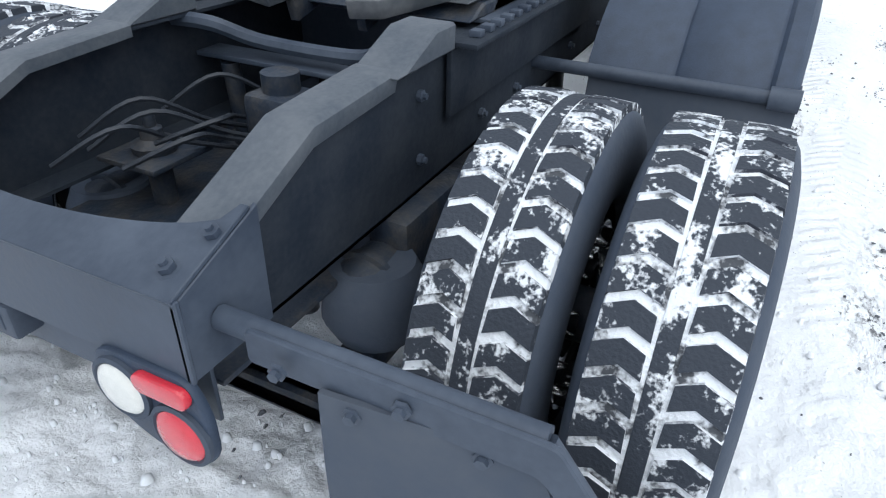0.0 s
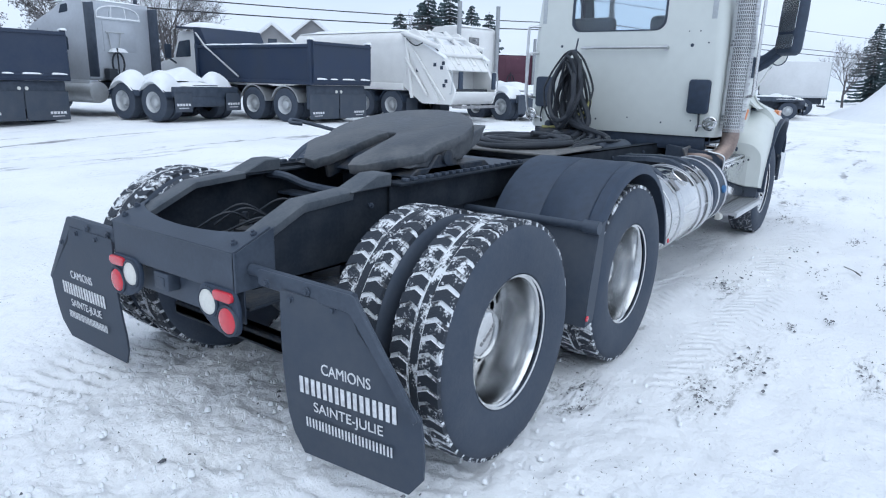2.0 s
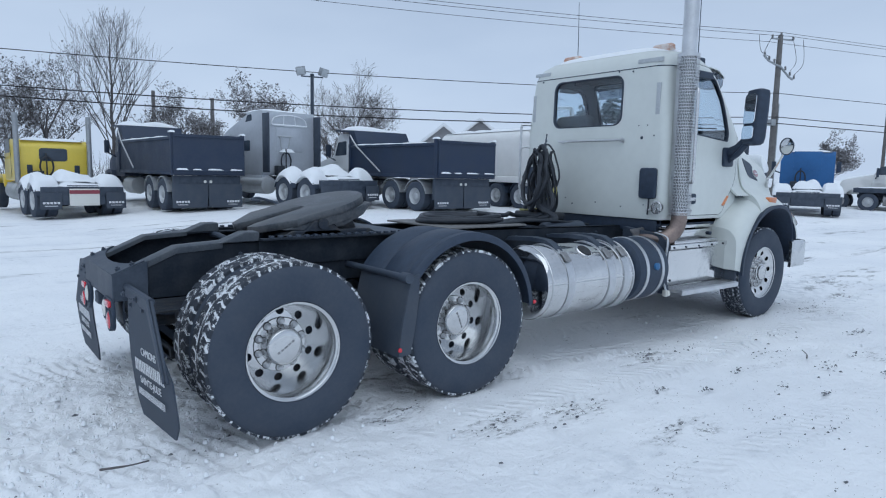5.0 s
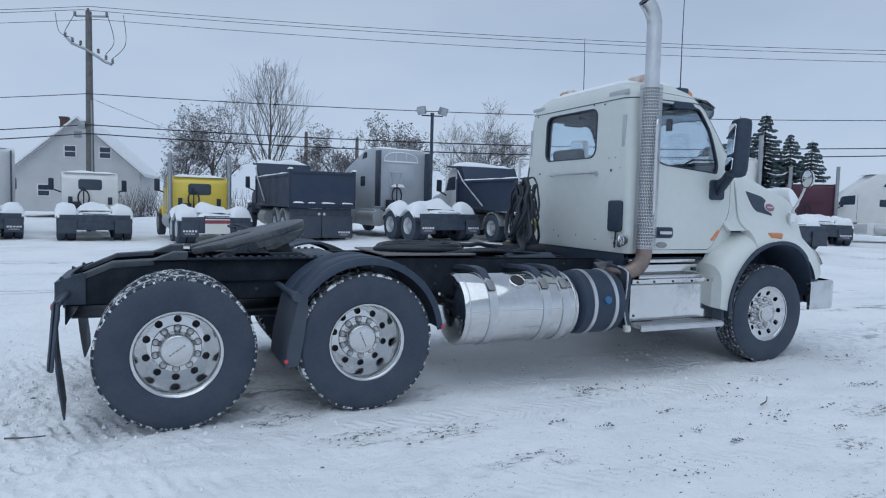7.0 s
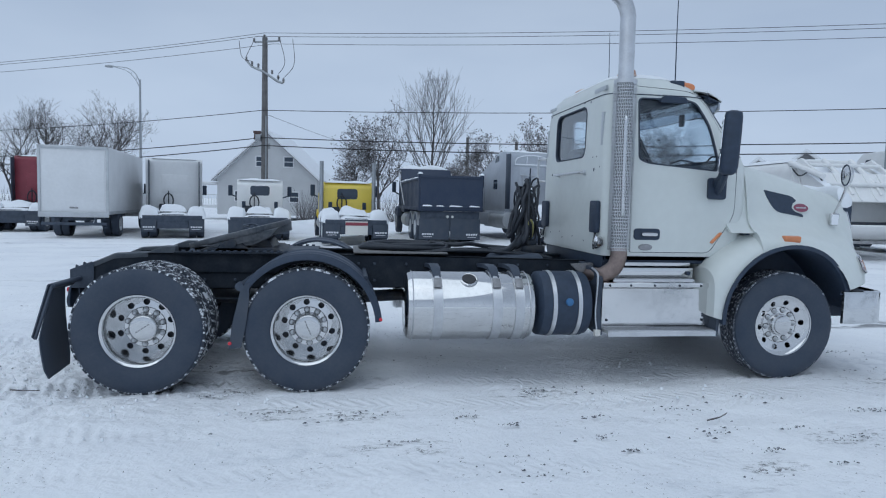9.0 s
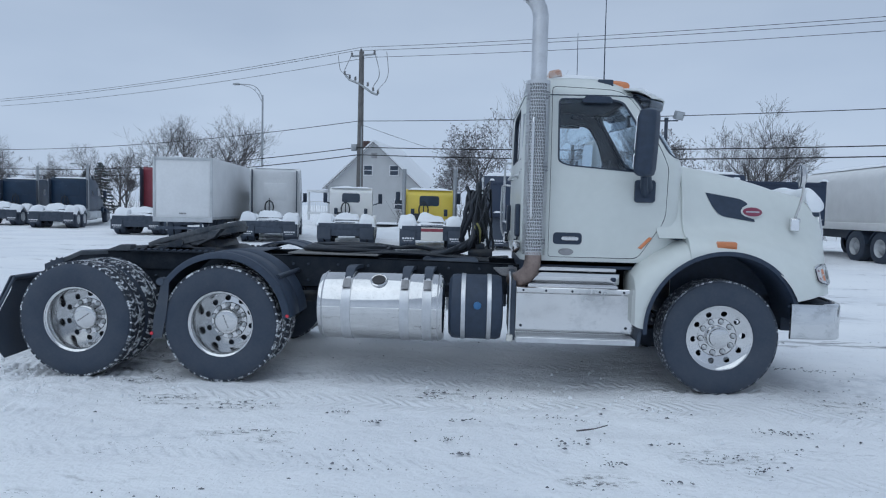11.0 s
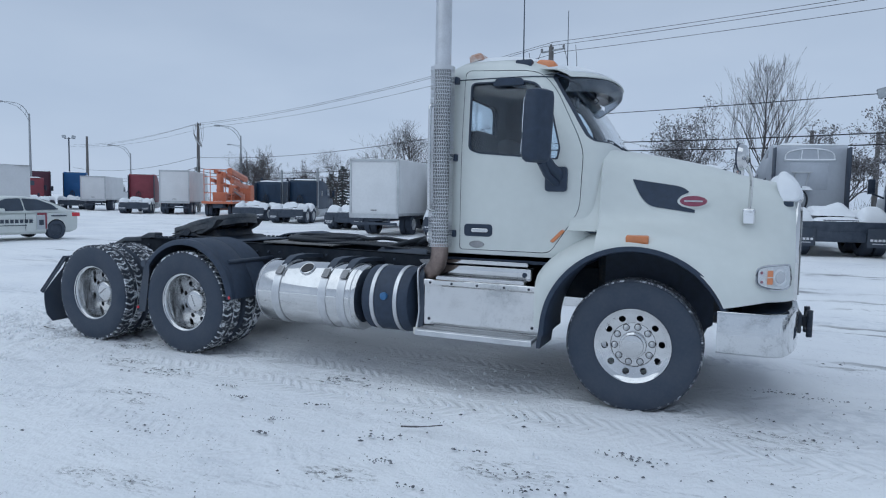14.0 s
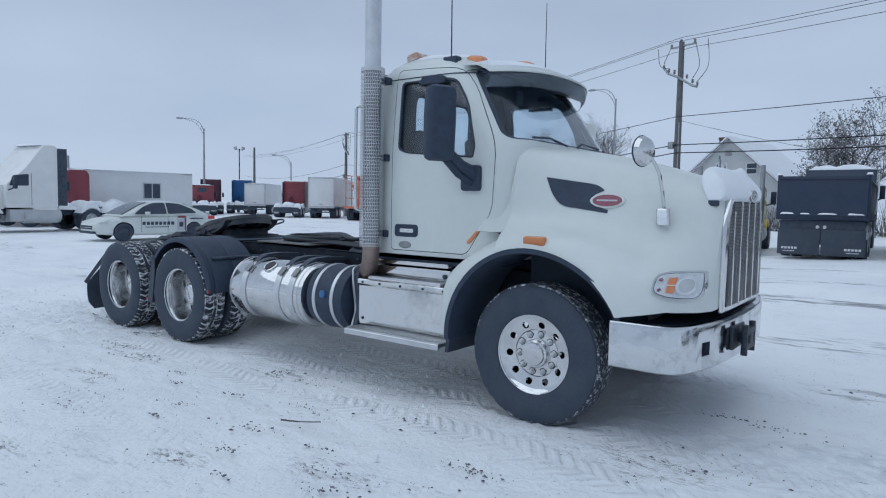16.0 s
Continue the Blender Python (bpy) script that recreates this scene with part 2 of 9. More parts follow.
        e = ramp(d, 1.15, 0.25)
        if rx > 1.5:
            worn = e if worn is None else op("MAXIMUM", worn, e)
        else:
            patch = e if patch is None else op("MAXIMUM", patch, e)
    patch = op("MULTIPLY", patch, ramp(noise_tex(6.5, 5, (0.6, 1.5, 1), 0.65), 0.44, 0.60))
    scuff = op("MULTIPLY", patch, ramp(noise_tex(26, 7, (0.75, 1.3, 1), 0.72), 0.505, 0.565))
    base = mix(op("MULTIPLY", scuff, 0.9), base, (0.085, 0.085, 0.09))
    # asphalt worn through in long scrapes
    worn = op("MULTIPLY", worn, ramp(noise_tex(1.7, 8, (0.35, 2.2, 1), 0.70), 0.50, 0.575))
    base = mix(op("MULTIPLY", worn, 0.8), base, (0.12, 0.12, 0.13))
    # faint grey scrapes all over
    scrape = op("MULTIPLY", ramp(noise_tex(1.6, 8, (0.35, 1.6, 1), 0.72), 0.56, 0.66), ramp(noise_tex(24, 5, (0.5, 1.4, 1), 0.7), 0.5, 0.62))
    base = mix(op("MULTIPLY", scrape, 0.42), base, (0.34, 0.35, 0.38))
    # clusters of dark grit
    grit = op("MULTIPLY", ramp(noise_tex(0.9, 5), 0.53, 0.65), ramp(noise_tex(17, 6, (0.7, 1.2, 1), 0.75), 0.60, 0.68))
    base = mix(op("MULTIPLY", grit, 0.8), base, (0.09, 0.09, 0.10))
    specks = op("MULTIPLY", ramp(noise_tex(2.3, 3), 0.45, 0.62), ramp(noise_tex(48, 3, (0.8, 1.2, 1), 0.55), 0.665, 0.695))
    base = mix(op("MULTIPLY", specks, 0.8), base, (0.06, 0.055, 0.05))
    l.new(base, p.inputs["Base Color"])
    # lug prints of tyres that drove past
    prints = None
    for yc, k in ((-1.62, 1.0), (-0.95, 0.8), (0.95, 0.8), (-2.95, 0.5), (-0.15, 0.6)):
        dy = op("ABSOLUTE", op("ADD", op("SUBTRACT", xy.outputs["Y"], yc), op("MULTIPLY", op("SUBTRACT", noise_tex(0.4, 2), 0.5), 0.5)), 0.0)
        wv = op("SINE", op("ADD", op("MULTIPLY", xy.outputs["X"], 58.0), op("MULTIPLY", dy, 45.0)), 0.0)
        e = op("MULTIPLY", op("MULTIPLY", ramp(dy, 0.20, 0.13), ramp(wv, -0.9, 0.9)), op("MULTIPLY", ramp(noise_tex(0.9, 4), 0.40, 0.55), k))
        prints = e if prints is None else op("MAXIMUM", prints, e)
    h = op("ADD", op("ADD", op("MULTIPLY", noise_tex(4, 6), 0.7), op("MULTIPLY", noise_tex(22, 6, (1, 1, 1), 0.65), 0.35)), op("SUBTRACT", op("MULTIPLY", prints, 0.20), op("MULTIPLY", patch, 0.25)))
    bp = n.new("ShaderNodeBump")
    bp.inputs["Strength"].default_value, bp.inputs["Distance"].default_value = 0.85, 0.06
    l.new(h, bp.inputs["Height"])
    l.new(bp.outputs["Normal"], p.inputs["Normal"])
    return m


GROUND = snow_ground()


# ---------- mesh helpers ----------
def rrect(cx, cy, w, h, r, n=4):
    """Rounded rectangle as a list of 2D points."""
    pts = []
    for sx, sy, a0 in ((1, 1, 0), (-1, 1, 90), (-1, -1, 180), (1, -1, 270)):
        for i in range(n + 1):
            a = radians(a0 + 90 * i / n)
            pts.append((cx + sx * (w / 2 - r) + r * math.cos(a), cy + sy * (h / 2 - r) + r * math.sin(a)))
    return pts


def round_poly(pts, r, n=4):
    """A polygon with its corners rounded; r is one radius or a list."""
    out = []
    k = len(pts)
    for i in range(k):
        ri = r[i] if isinstance(r, (list, tuple)) else r
        p, a, b = Vector(pts[i]), Vector(pts[i - 1]), Vector(pts[(i + 1) % k])
        if ri <= 0:
            out.append(tuple(p))
            continue
        da, db = (a - p), (b - p)
        ta, tb = p + da.normalized() * min(ri, da.length * 0.49), p + db.normalized() * min(ri, db.length * 0.49)
        for j in range(n + 1):
            t = j / n
            out.append(tuple((1 - t) ** 2 * ta + 2 * t * (1 - t) * p + t * t * tb))
    return out


def bevelled(bm, w, seg=2, angle=30):
    if w > 0:
        es = [e for e in bm.edges if len(e.link_faces) == 2 and e.calc_face_angle(0) > radians(angle)]
        bmesh.ops.bevel(bm, geom=es, offset=w, segments=seg, affect="EDGES", profile=0.5, clamp_overlap=True)
    return bm


def prism(pts, axis, a, b, bev=0.0, seg=1):
    """A 2D polygon drawn out along an axis: x takes (y, z), y takes (x, z), z takes (x, y)."""
    bm = bmesh.new()
    put = {"x": lambda p, d: (d, p[0], p[1]), "y": lambda p, d: (p[0], d, p[1]), "z": lambda p, d: (p[0], p[1], d)}[axis]
    va, vb = [bm.verts.new(put(p, a)) for p in pts], [bm.verts.new(put(p, b)) for p in pts]
    bm.faces.new(va)
    bm.faces.new(vb[::-1])
    k = len(pts)
    for i in range(k):
        bm.faces.new((va[i], vb[i], vb[(i + 1) % k], va[(i + 1) % k]))
    bmesh.ops.recalc_face_normals(bm, faces=bm.faces)
    return bevelled(bm, bev, seg)


def box(x0, x1, y0, y1, z0, z1, bev=0.0, seg=2):
    return prism(((x0, y0), (x1, y0), (x1, y1), (x0, y1)), "z", z0, z1, bev, seg)


def join(*bms):
    out = bmesh.new()
    for b in bms:
        me = bpy.data.meshes.new("tmp")
        b.to_mesh(me)
        out.from_mesh(me)
        bpy.data.meshes.remove(me)
        b.free()
    return out


def moved(bm, m):
    bmesh.ops.transform(bm, matrix=m, verts=bm.verts)
    return bm


def lathe(profile, segs=32, axis="y", at=(0, 0, 0), sign=1):
    """Turns (radius, height) points about an axis through a point; height runs along sign * axis."""
    bm = bmesh.new()
    put = {"y": lambda r, h, a: (r * math.cos(a), sign * h, r * math.sin(a)), "z": lambda r, h, a: (r * math.cos(a), r * math.sin(a), sign * h),
           "x": lambda r, h, a: (sign * h, r * math.cos(a), r * math.sin(a))}[axis]
    rings = []
    for r, h in profile:
        if r < 1e-6:
            rings.append([bm.verts.new(Vector(put(0, h, 0)) + Vector(at))])
        else:
            rings.append([bm.verts.new(Vector(put(r, h, 2 * math.pi * i / segs)) + Vector(at)) for i in range(segs)])
    for ra, rb in zip(rings, rings[1:]):
        for i in range(segs):
            j = (i + 1) % segs
            f = [ra[i % len(ra)], ra[j % len(ra)], rb[j % len(rb)], rb[i % len(rb)]]
            f = list(dict.fromkeys(f))
            if len(f) > 2:
                bm.faces.new(f)
    bmesh.ops.recalc_face_normals(bm, faces=bm.faces)
    return bm


def spline(pts, n=6, closed=False):
    """Points along a smooth curve through pts."""
    P = [Vector(p) for p in pts]
    k = len(P)
    out = []
    for i in range(k if closed else k - 1):
        g = (lambda j: P[j % k]) if closed else (lambda j: P[max(0, min(k - 1, j))])
        a, b, c, d = g(i - 1), g(i), g(i + 1), g(i + 2)
        for s in range(n):
            t = s / n
            out.append(0.5 * (2 * b + (c - a) * t + (2 * a - 5 * b + 4 * c - d) * t * t + (3 * b - a - 3 * c + d) * t ** 3))
    if not closed:
        out.append(P[-1])
    return out


def pipe(pts, r, segs=8, closed=False):
    """A tube along a polyline; r is one radius or one for each point."""
    bm = bmesh.new()
    P = [Vector(p) for p in pts]
    k = len(P)
    rings, nrm = [], None
    for i, p in enumerate(P):
        a, b = (P[i - 1], P[(i + 1) % k]) if closed else (P[max(0, i - 1)], P[min(k - 1, i + 1)])
        t = (b - a).normalized()
        if nrm is None:
            nrm = t.cross(Vector((0, 0, 1)) if abs(t.z) < 0.9 else Vector((1, 0, 0))).normalized()
        else:
            nrm = (nrm - t * nrm.dot(t)).normalized()
        bn = t.cross(nrm)
        ri = r[i] if isinstance(r, (list, tuple)) else r
        rings.append([bm.verts.new(p + (nrm * math.cos(2 * math.pi * j / segs) + bn * math.sin(2 * math.pi * j / segs)) * ri) for j in range(segs)])
    pairs = list(zip(rings, rings[1:])) + ([(rings[-1], rings[0])] if closed else [])
    for ra, rb in pairs:
        for j in range(segs):
            bm.faces.new((ra[j], ra[(j + 1) % segs], rb[(j + 1) % segs], rb[j]))
    if not closed:
        bm.faces.new(rings[0][::-1])
        bm.faces.new(rings[-1])
    bmesh.ops.recalc_face_normals(bm, faces=bm.faces)
    return bm


def loft(rings, caps=True, closed=True):
    bm = bmesh.new()
    V = [[bm.verts.new(p) for p in ring] for ring in rings]
    k = len(rings[0])
    for a, b in zip(V, V[1:]):
        for i in range(k if closed else k - 1):
            bm.faces.new((a[i], a[(i + 1) % k], b[(i + 1) % k], b[i]))
    if caps:
        bm.faces.new(V[0][::-1])
        bm.faces.new(V[-1])
    bmesh.ops.recalc_face_normals(bm, faces=bm.faces)
    return bm


def mesh_of(bm, material, angle=38):
    me = bpy.data.meshes.new("mesh")
    bm.to_mesh(me)
    bm.free()
    for m in material if isinstance(material, (list, tuple)) else (material,):
        me.materials.append(m)
    me.shade_smooth()
    me.set_sharp_from_angle(angle=radians(angle))
    return me


def part(name, bm, material, parent=None, label="", angle=38):
    """One mesh object, under a thing or a part; bm may be a ready mesh."""
    me = bm if isinstance(bm, bpy.types.Mesh) else mesh_of(bm, material, angle)
    ob = new(name, me)
    me.name = name
    ob.parent = parent
    if label:
        ob["label"] = label
    return ob


def thing(name, label, category, group="", at=None):
    ob = new(name)
    ob.empty_display_size = 0.2
    if at is not None:
        ob.matrix_world = at
    return tagged(ob, label, category, group)


def solid(bm, material):
    return new("tmp", mesh_of(bm, material))


def carve(base, cutters):
    """The mesh of base after boolean steps with (operation, object); uses the tool objects up."""
    for kind, c in cutters:
        md = base.modifiers.new("b", "BOOLEAN")
        md.operation, md.object, md.solver, md.material_mode = kind, c, "EXACT", "TRANSFER"
    bpy.context.view_layer.update()
    me = bpy.data.meshes.new_from_object(base.evaluated_get(bpy.context.evaluated_depsgraph_get()))
    for ob in [base] + [c for _, c in cutters]:
        bpy.data.objects.remove(ob)
    me.shade_smooth()
    me.set_sharp_from_angle(angle=radians(32))
    return me


# ---------- the ground ----------
def rise(x, y):
    """The yard rises gently towards the road on the far side."""
    sm = lambda u: (lambda c: c * c * (3 - 2 * c))(min(1, max(0, u)))
    return 0.27 * sm((y - 4) / 8) * sm((x - 0.5) / 9) * (1 - 0.65 * sm((x - 20) / 10)) - 0.13 * sm((y - 8) / 8) * sm((4.5 - x) / 4) * sm((x + 40) / 20)


def ground():
    rng = random.Random(3)

    def axis(lo, hi, fine_lo, fine_hi, step):
        a = list(np.arange(fine_lo, fine_hi, step))
        d = step
        while a[-1] < hi:
            d *= 1.25
            a.append(a[-1] + d)
        d = step
        while a[0] > lo:
            d *= 1.25
            a.insert(0, a[0] - d)
        return a
    xs, ys = axis(-2500, 2500, -4.5, 11.0, 0.06), axis(-2500, 2500, -6.0, 3.0, 0.06)
    split = lambda a, lo, hi: sorted(set(a + [(p + q) / 2 for p, q in zip(a, a[1:]) if lo < p < hi]))
    xs, ys = split(split(xs, -2.6, 0.6), -2.2, 0.2), split(split(ys, -2.4, 1.6), -1.6, 1.2)
    verts = []
    for y in ys:
        for x in xs:
            near = max(0.0, 1 - max(abs(x - 3) / 40, abs(y + 1) / 40))
            z = 0.035 * (noise.noise((x * 0.35, y * 0.35, 0)) - 0.2) + 0.018 * noise.noise((x * 1.7, y * 1.7, 4)) + 0.012 * noise.noise((x * 6, y * 6, 9)) + 0.005 * noise.noise((x * 15, y * 15, 3))
            if abs(x + 0.9) < 2.2 and abs(y + 0.4) < 2.6:
                k2 = (1 - abs(x + 0.9) / 2.2) * (1 - abs(y + 0.4) / 2.6)
                z += min(1, 2.5 * k2) * (0.030 * noise.noise((x * 5.5, y * 5.5, 2)) + 0.030 * (0.4 - abs(noise.noise((x * 8, y * 8, 5)))) + 0.020 * (0.4 - abs(noise.noise((x * 19, y * 19, 7)))))
            z *= 0.35 + 0.65 * near if near > 0 else 0.35
            # ruts pressed by the tyres, with lug prints
            for yc, w in ((-0.95, 0.34), (0.95, 0.34), (-2.1, 0.2), (-2.75, 0.2)):
                c = yc + 0.05 * math.sin(x * 0.7 + yc)
                d = abs(y - c)
                if d < w and -9 < x < 16:
                    e = 1 - d / w
                    z -= (0.014 if w > 0.3 else 0.008) * e - 0.011 * math.sin(x * 62 + (y - c) * 20) * min(1, e * 1.5) * (1 if w > 0.3 else 0.6)
            # firmer, higher snow round the steering wheels
            z += 0.036 * math.exp(-((x - 5.7) / 0.9) ** 2 - ((y + 1.0) / 0.9) ** 2) + 0.036 * math.exp(-((x - 5.7) / 0.9) ** 2 - ((y - 1.0) / 0.9) ** 2)
            verts.append((x, y, z - 0.006 + rise(x, y)))
    k = len(xs)
    faces = [(j * k + i, j * k + i + 1, (j + 1) * k + i + 1, (j + 1) * k + i) for j in range(len(ys) - 1) for i in range(k - 1)]
    me = bpy.data.meshes.new("ground")
    me.from_pydata(verts, [], faces)
    me.materials.append(GROUND)
    me.shade_smooth()
    return tagged(new("ground", me), "packed trodden snow yard with grit and bare patches", "ground", kind="structure")


ground()

# ---------- the tractor: cab, hood, frame ----------
truck = thing("semi_truck", "white day cab semi truck with black frame, parked on snow", "truck")
truck.matrix_world = Matrix.Translation((0, -0.01, 0))
HUBZ, R_T = 0.505, 0.52


def disc_holes(r0, r1, hc, hr, n, h0, h1, thick, per=20):
    """A wheel disc, an annulus with n round holes; its face runs from height h0 at r0 to h1 at r1."""
    bm = bmesh.new()
    hgt = lambda r: h0 + (h1 - h0) * (r - r0) / (r1 - r0)
    for s in range(n):
        a0, a1 = 2 * math.pi * s / n, 2 * math.pi * (s + 1) / n
        am = (a0 + a1) / 2
        outer, q = [], per // 4
        for i in range(q):
            outer.append((r1, a0 + (a1 - a0) * i / q))
        for i in range(q):
            outer.append((r1 + (r0 - r1) * i / q, a1))
        for i in range(q):
            outer.append((r0, a1 + (a0 - a1) * i / q))
        for i in range(q):
            outer.append((r0 + (r1 - r0) * i / q, a0))
        c = Vector((hc * math.cos(am), hc * math.sin(am)))
        circ = []
        for r, a in outer:
            d = Vector((r * math.cos(a), r * math.sin(a))) - c
            d.normalize()
            circ.append(c + d * hr)
        vo = [bm.verts.new((r * math.cos(a), hgt(r), r * math.sin(a))) for r, a in outer]
        vi = [bm.verts.new((p.x, hgt(p.length), p.y)) for p in circ]
        vb = [bm.verts.new((p.x, hgt(p.length) - thick, p.y)) for p in circ]
        k = len(vo)
        for i in range(k):
            j = (i + 1) % k
            bm.faces.new((vo[i], vo[j], vi[j], vi[i]))
            bm.faces.new((vi[i], vi[j], vb[j], vb[i]))
    bmesh.ops.remove_doubles(bm, verts=bm.verts, dist=1e-4)
    bmesh.ops.recalc_face_normals(bm, faces=bm.faces)
    return bm


def flip(bm, sgn):
    """Heights run along +y in wheel space; sgn -1 turns the face to -y."""
    if sgn < 0:
        moved(bm, pose(0, 0, 0, 0, 0, 180))
    return bm


CARC = [(0.288, -0.105), (0.30, -0.125), (0.34, -0.139), (0.40, -0.146), (0.45, -0.143), (0.485, -0.132), (0.499, -0.122), (0.503, -0.112)]
TYRE_DRIVE = mesh_of(lathe(CARC + [(r, -h) for r, h in CARC[::-1]], 72), RUBBER)
GROOVE = mesh_of(lathe([(0.5, -0.118), (0.512, -0.114), (0.514, 0.0), (0.512, 0.114), (0.5, 0.118)], 96), TSNOW)
RIB = mesh_of(lathe([(0.508, -0.02), (0.5165, -0.017), (0.5175, 0), (0.5165, 0.017), (0.508, 0.02)], 96), TREAD)
st = []
ribs = [(-0.112, -0.070), (-0.062, -0.024), (-0.017, 0.017), (0.024, 0.062), (0.070, 0.112)]
for a, b in ribs:
    st += [(0.506, a), (0.518, a + 0.002), (0.518, b - 0.002), (0.506, b)]
TYRE_STEER = mesh_of(lathe(CARC + st + [(r, -h) for r, h in CARC[::-1]], 72), (RUBBER, STREAD), 25)
for pl in TYRE_STEER.polygons:
    if math.hypot(pl.center.x, pl.center.z) > 0.503:
        pl.material_index = 1


def block_mesh(side):
    """One chevron tread block at the top of the tyre; the long way is x."""
    p = 0.0655
    q = [(-0.43, 0.116), (0.30, 0.116), (0.62, 0.068), (0.35, 0.027), (-0.36, 0.025), (-0.09, 0.066)]
    top = [(u * p, side * v) for u, v in q]
    bm = bmesh.new()
    lo = [bm.verts.new((x * 1.04, y + (0.003 * side if abs(y) > 0.1 else 0), 0.500)) for x, y in top]
    up = [bm.verts.new((x * 0.96, y, 0.5205 - (0.002 if abs(y) > 0.1 else 0) - x * x * 0.9)) for x, y in top]
    bm.faces.new(up)
    for i in range(6):
        f = bm.faces.new((lo[i], lo[(i + 1) % 6], up[(i + 1) % 6], up[i]))
        f.material_index = 0 if i == 0 else 1
    bmesh.ops.recalc_face_normals(bm, faces=bm.faces)
    return bm


N_BLOCK = 50
BLOCK = {s: mesh_of(block_mesh(s), (TREAD, GROOVESNOW), 25) for s in (1, -1)}


def tread_joined():
    out = bmesh.new()
    for s in (1, -1):
        for i in range(N_BLOCK):
            b = bmesh.new()
            b.from_mesh(BLOCK[s])
            moved(b, pose(0, 0, 0, 0, 360 * (i + (0.5 if s > 0 else 0)) / N_BLOCK, 0))
            me = bpy.data.meshes.new("tmp")
            b.to_mesh(me)
            b.free()
            out.from_mesh(me)
            bpy.data.meshes.remove(me)
    return mesh_of(out, (TREAD, GROOVESNOW), 25)


TREAD_ALL = tread_joined()

# wheels: deep dish for the duals, shallow face for the steer axle
dish = [(0.283, 0.117), (0.292, 0.121), (0.296, 0.114), (0.290, 0.105), (0.276, 0.100), (0.268, 0.085), (0.262, 0.03), (0.256, -0.02), (0.249, -0.075), (0.242, -0.112)]
RIM_DUAL = mesh_of(flip(join(lathe(dish, 64), disc_holes(0.166, 0.242, 0.206, 0.026, 10, -0.098, -0.112, 0.03), lathe([(0.166, -0.098), (0.161, -0.090), (0.118, -0.090)], 48)), -1), CHROME, 40)
RIM_DUAL.materials.append(BARREL)
for pl in RIM_DUAL.polygons:
    if 0.244 < math.hypot(pl.center.x, pl.center.z) < 0.275 and abs(pl.normal.y) < 0.6:
        pl.material_index = 1
HUB_DUAL = mesh_of(flip(lathe([(0.124, -0.095), (0.119, -0.05), (0.114, -0.022), (0.108, -0.010), (0.096, -0.003), (0.06, 0.0), (0, 0.002)], 40), -1), CHROME, 40)
face = [(0.283, 0.117), (0.292, 0.121), (0.296, 0.114), (0.290, 0.105), (0.276, 0.098), (0.262, 0.088), (0.252, 0.086)]
RIM_STEER = mesh_of(flip(join(lathe(face, 64), disc_holes(0.175, 0.252, 0.218, 0.026, 10, 0.062, 0.086, 0.03), lathe([(0.175, 0.062), (0.17, 0.055), (0.10, 0.055)], 48)), -1), CHROME, 40)
HUB_STEER = mesh_of(flip(lathe([(0.104, 0.05), (0.104, 0.085), (0.100, 0.095), (0.086, 0.10), (0.082, 0.115), (0.05, 0.122), (0, 0.124)], 40), -1), CHROME, 40)
NUT = mesh_of(flip(lathe([(0.027, 0.0008), (0.0215, 0.0012), (0.021, 0.006), (0.0155, 0.010), (0.0155, 0.026), (0.010, 0.029), (0.010, 0.036), (0, 0.037)], 10), -1), (BRUSHED, SOOTSHADE), 30)
# dark outer ring: the shade of the nut's recess put into colour
for pl in NUT.polygons:
    if math.hypot(pl.center.x, pl.center.z) > 0.0212:
        pl.material_index = 1
WEBM = mesh_of(flip(lathe([(0.105, -0.150), (0.25, -0.150), (0.25, -0.145)], 32), -1), GREASE)


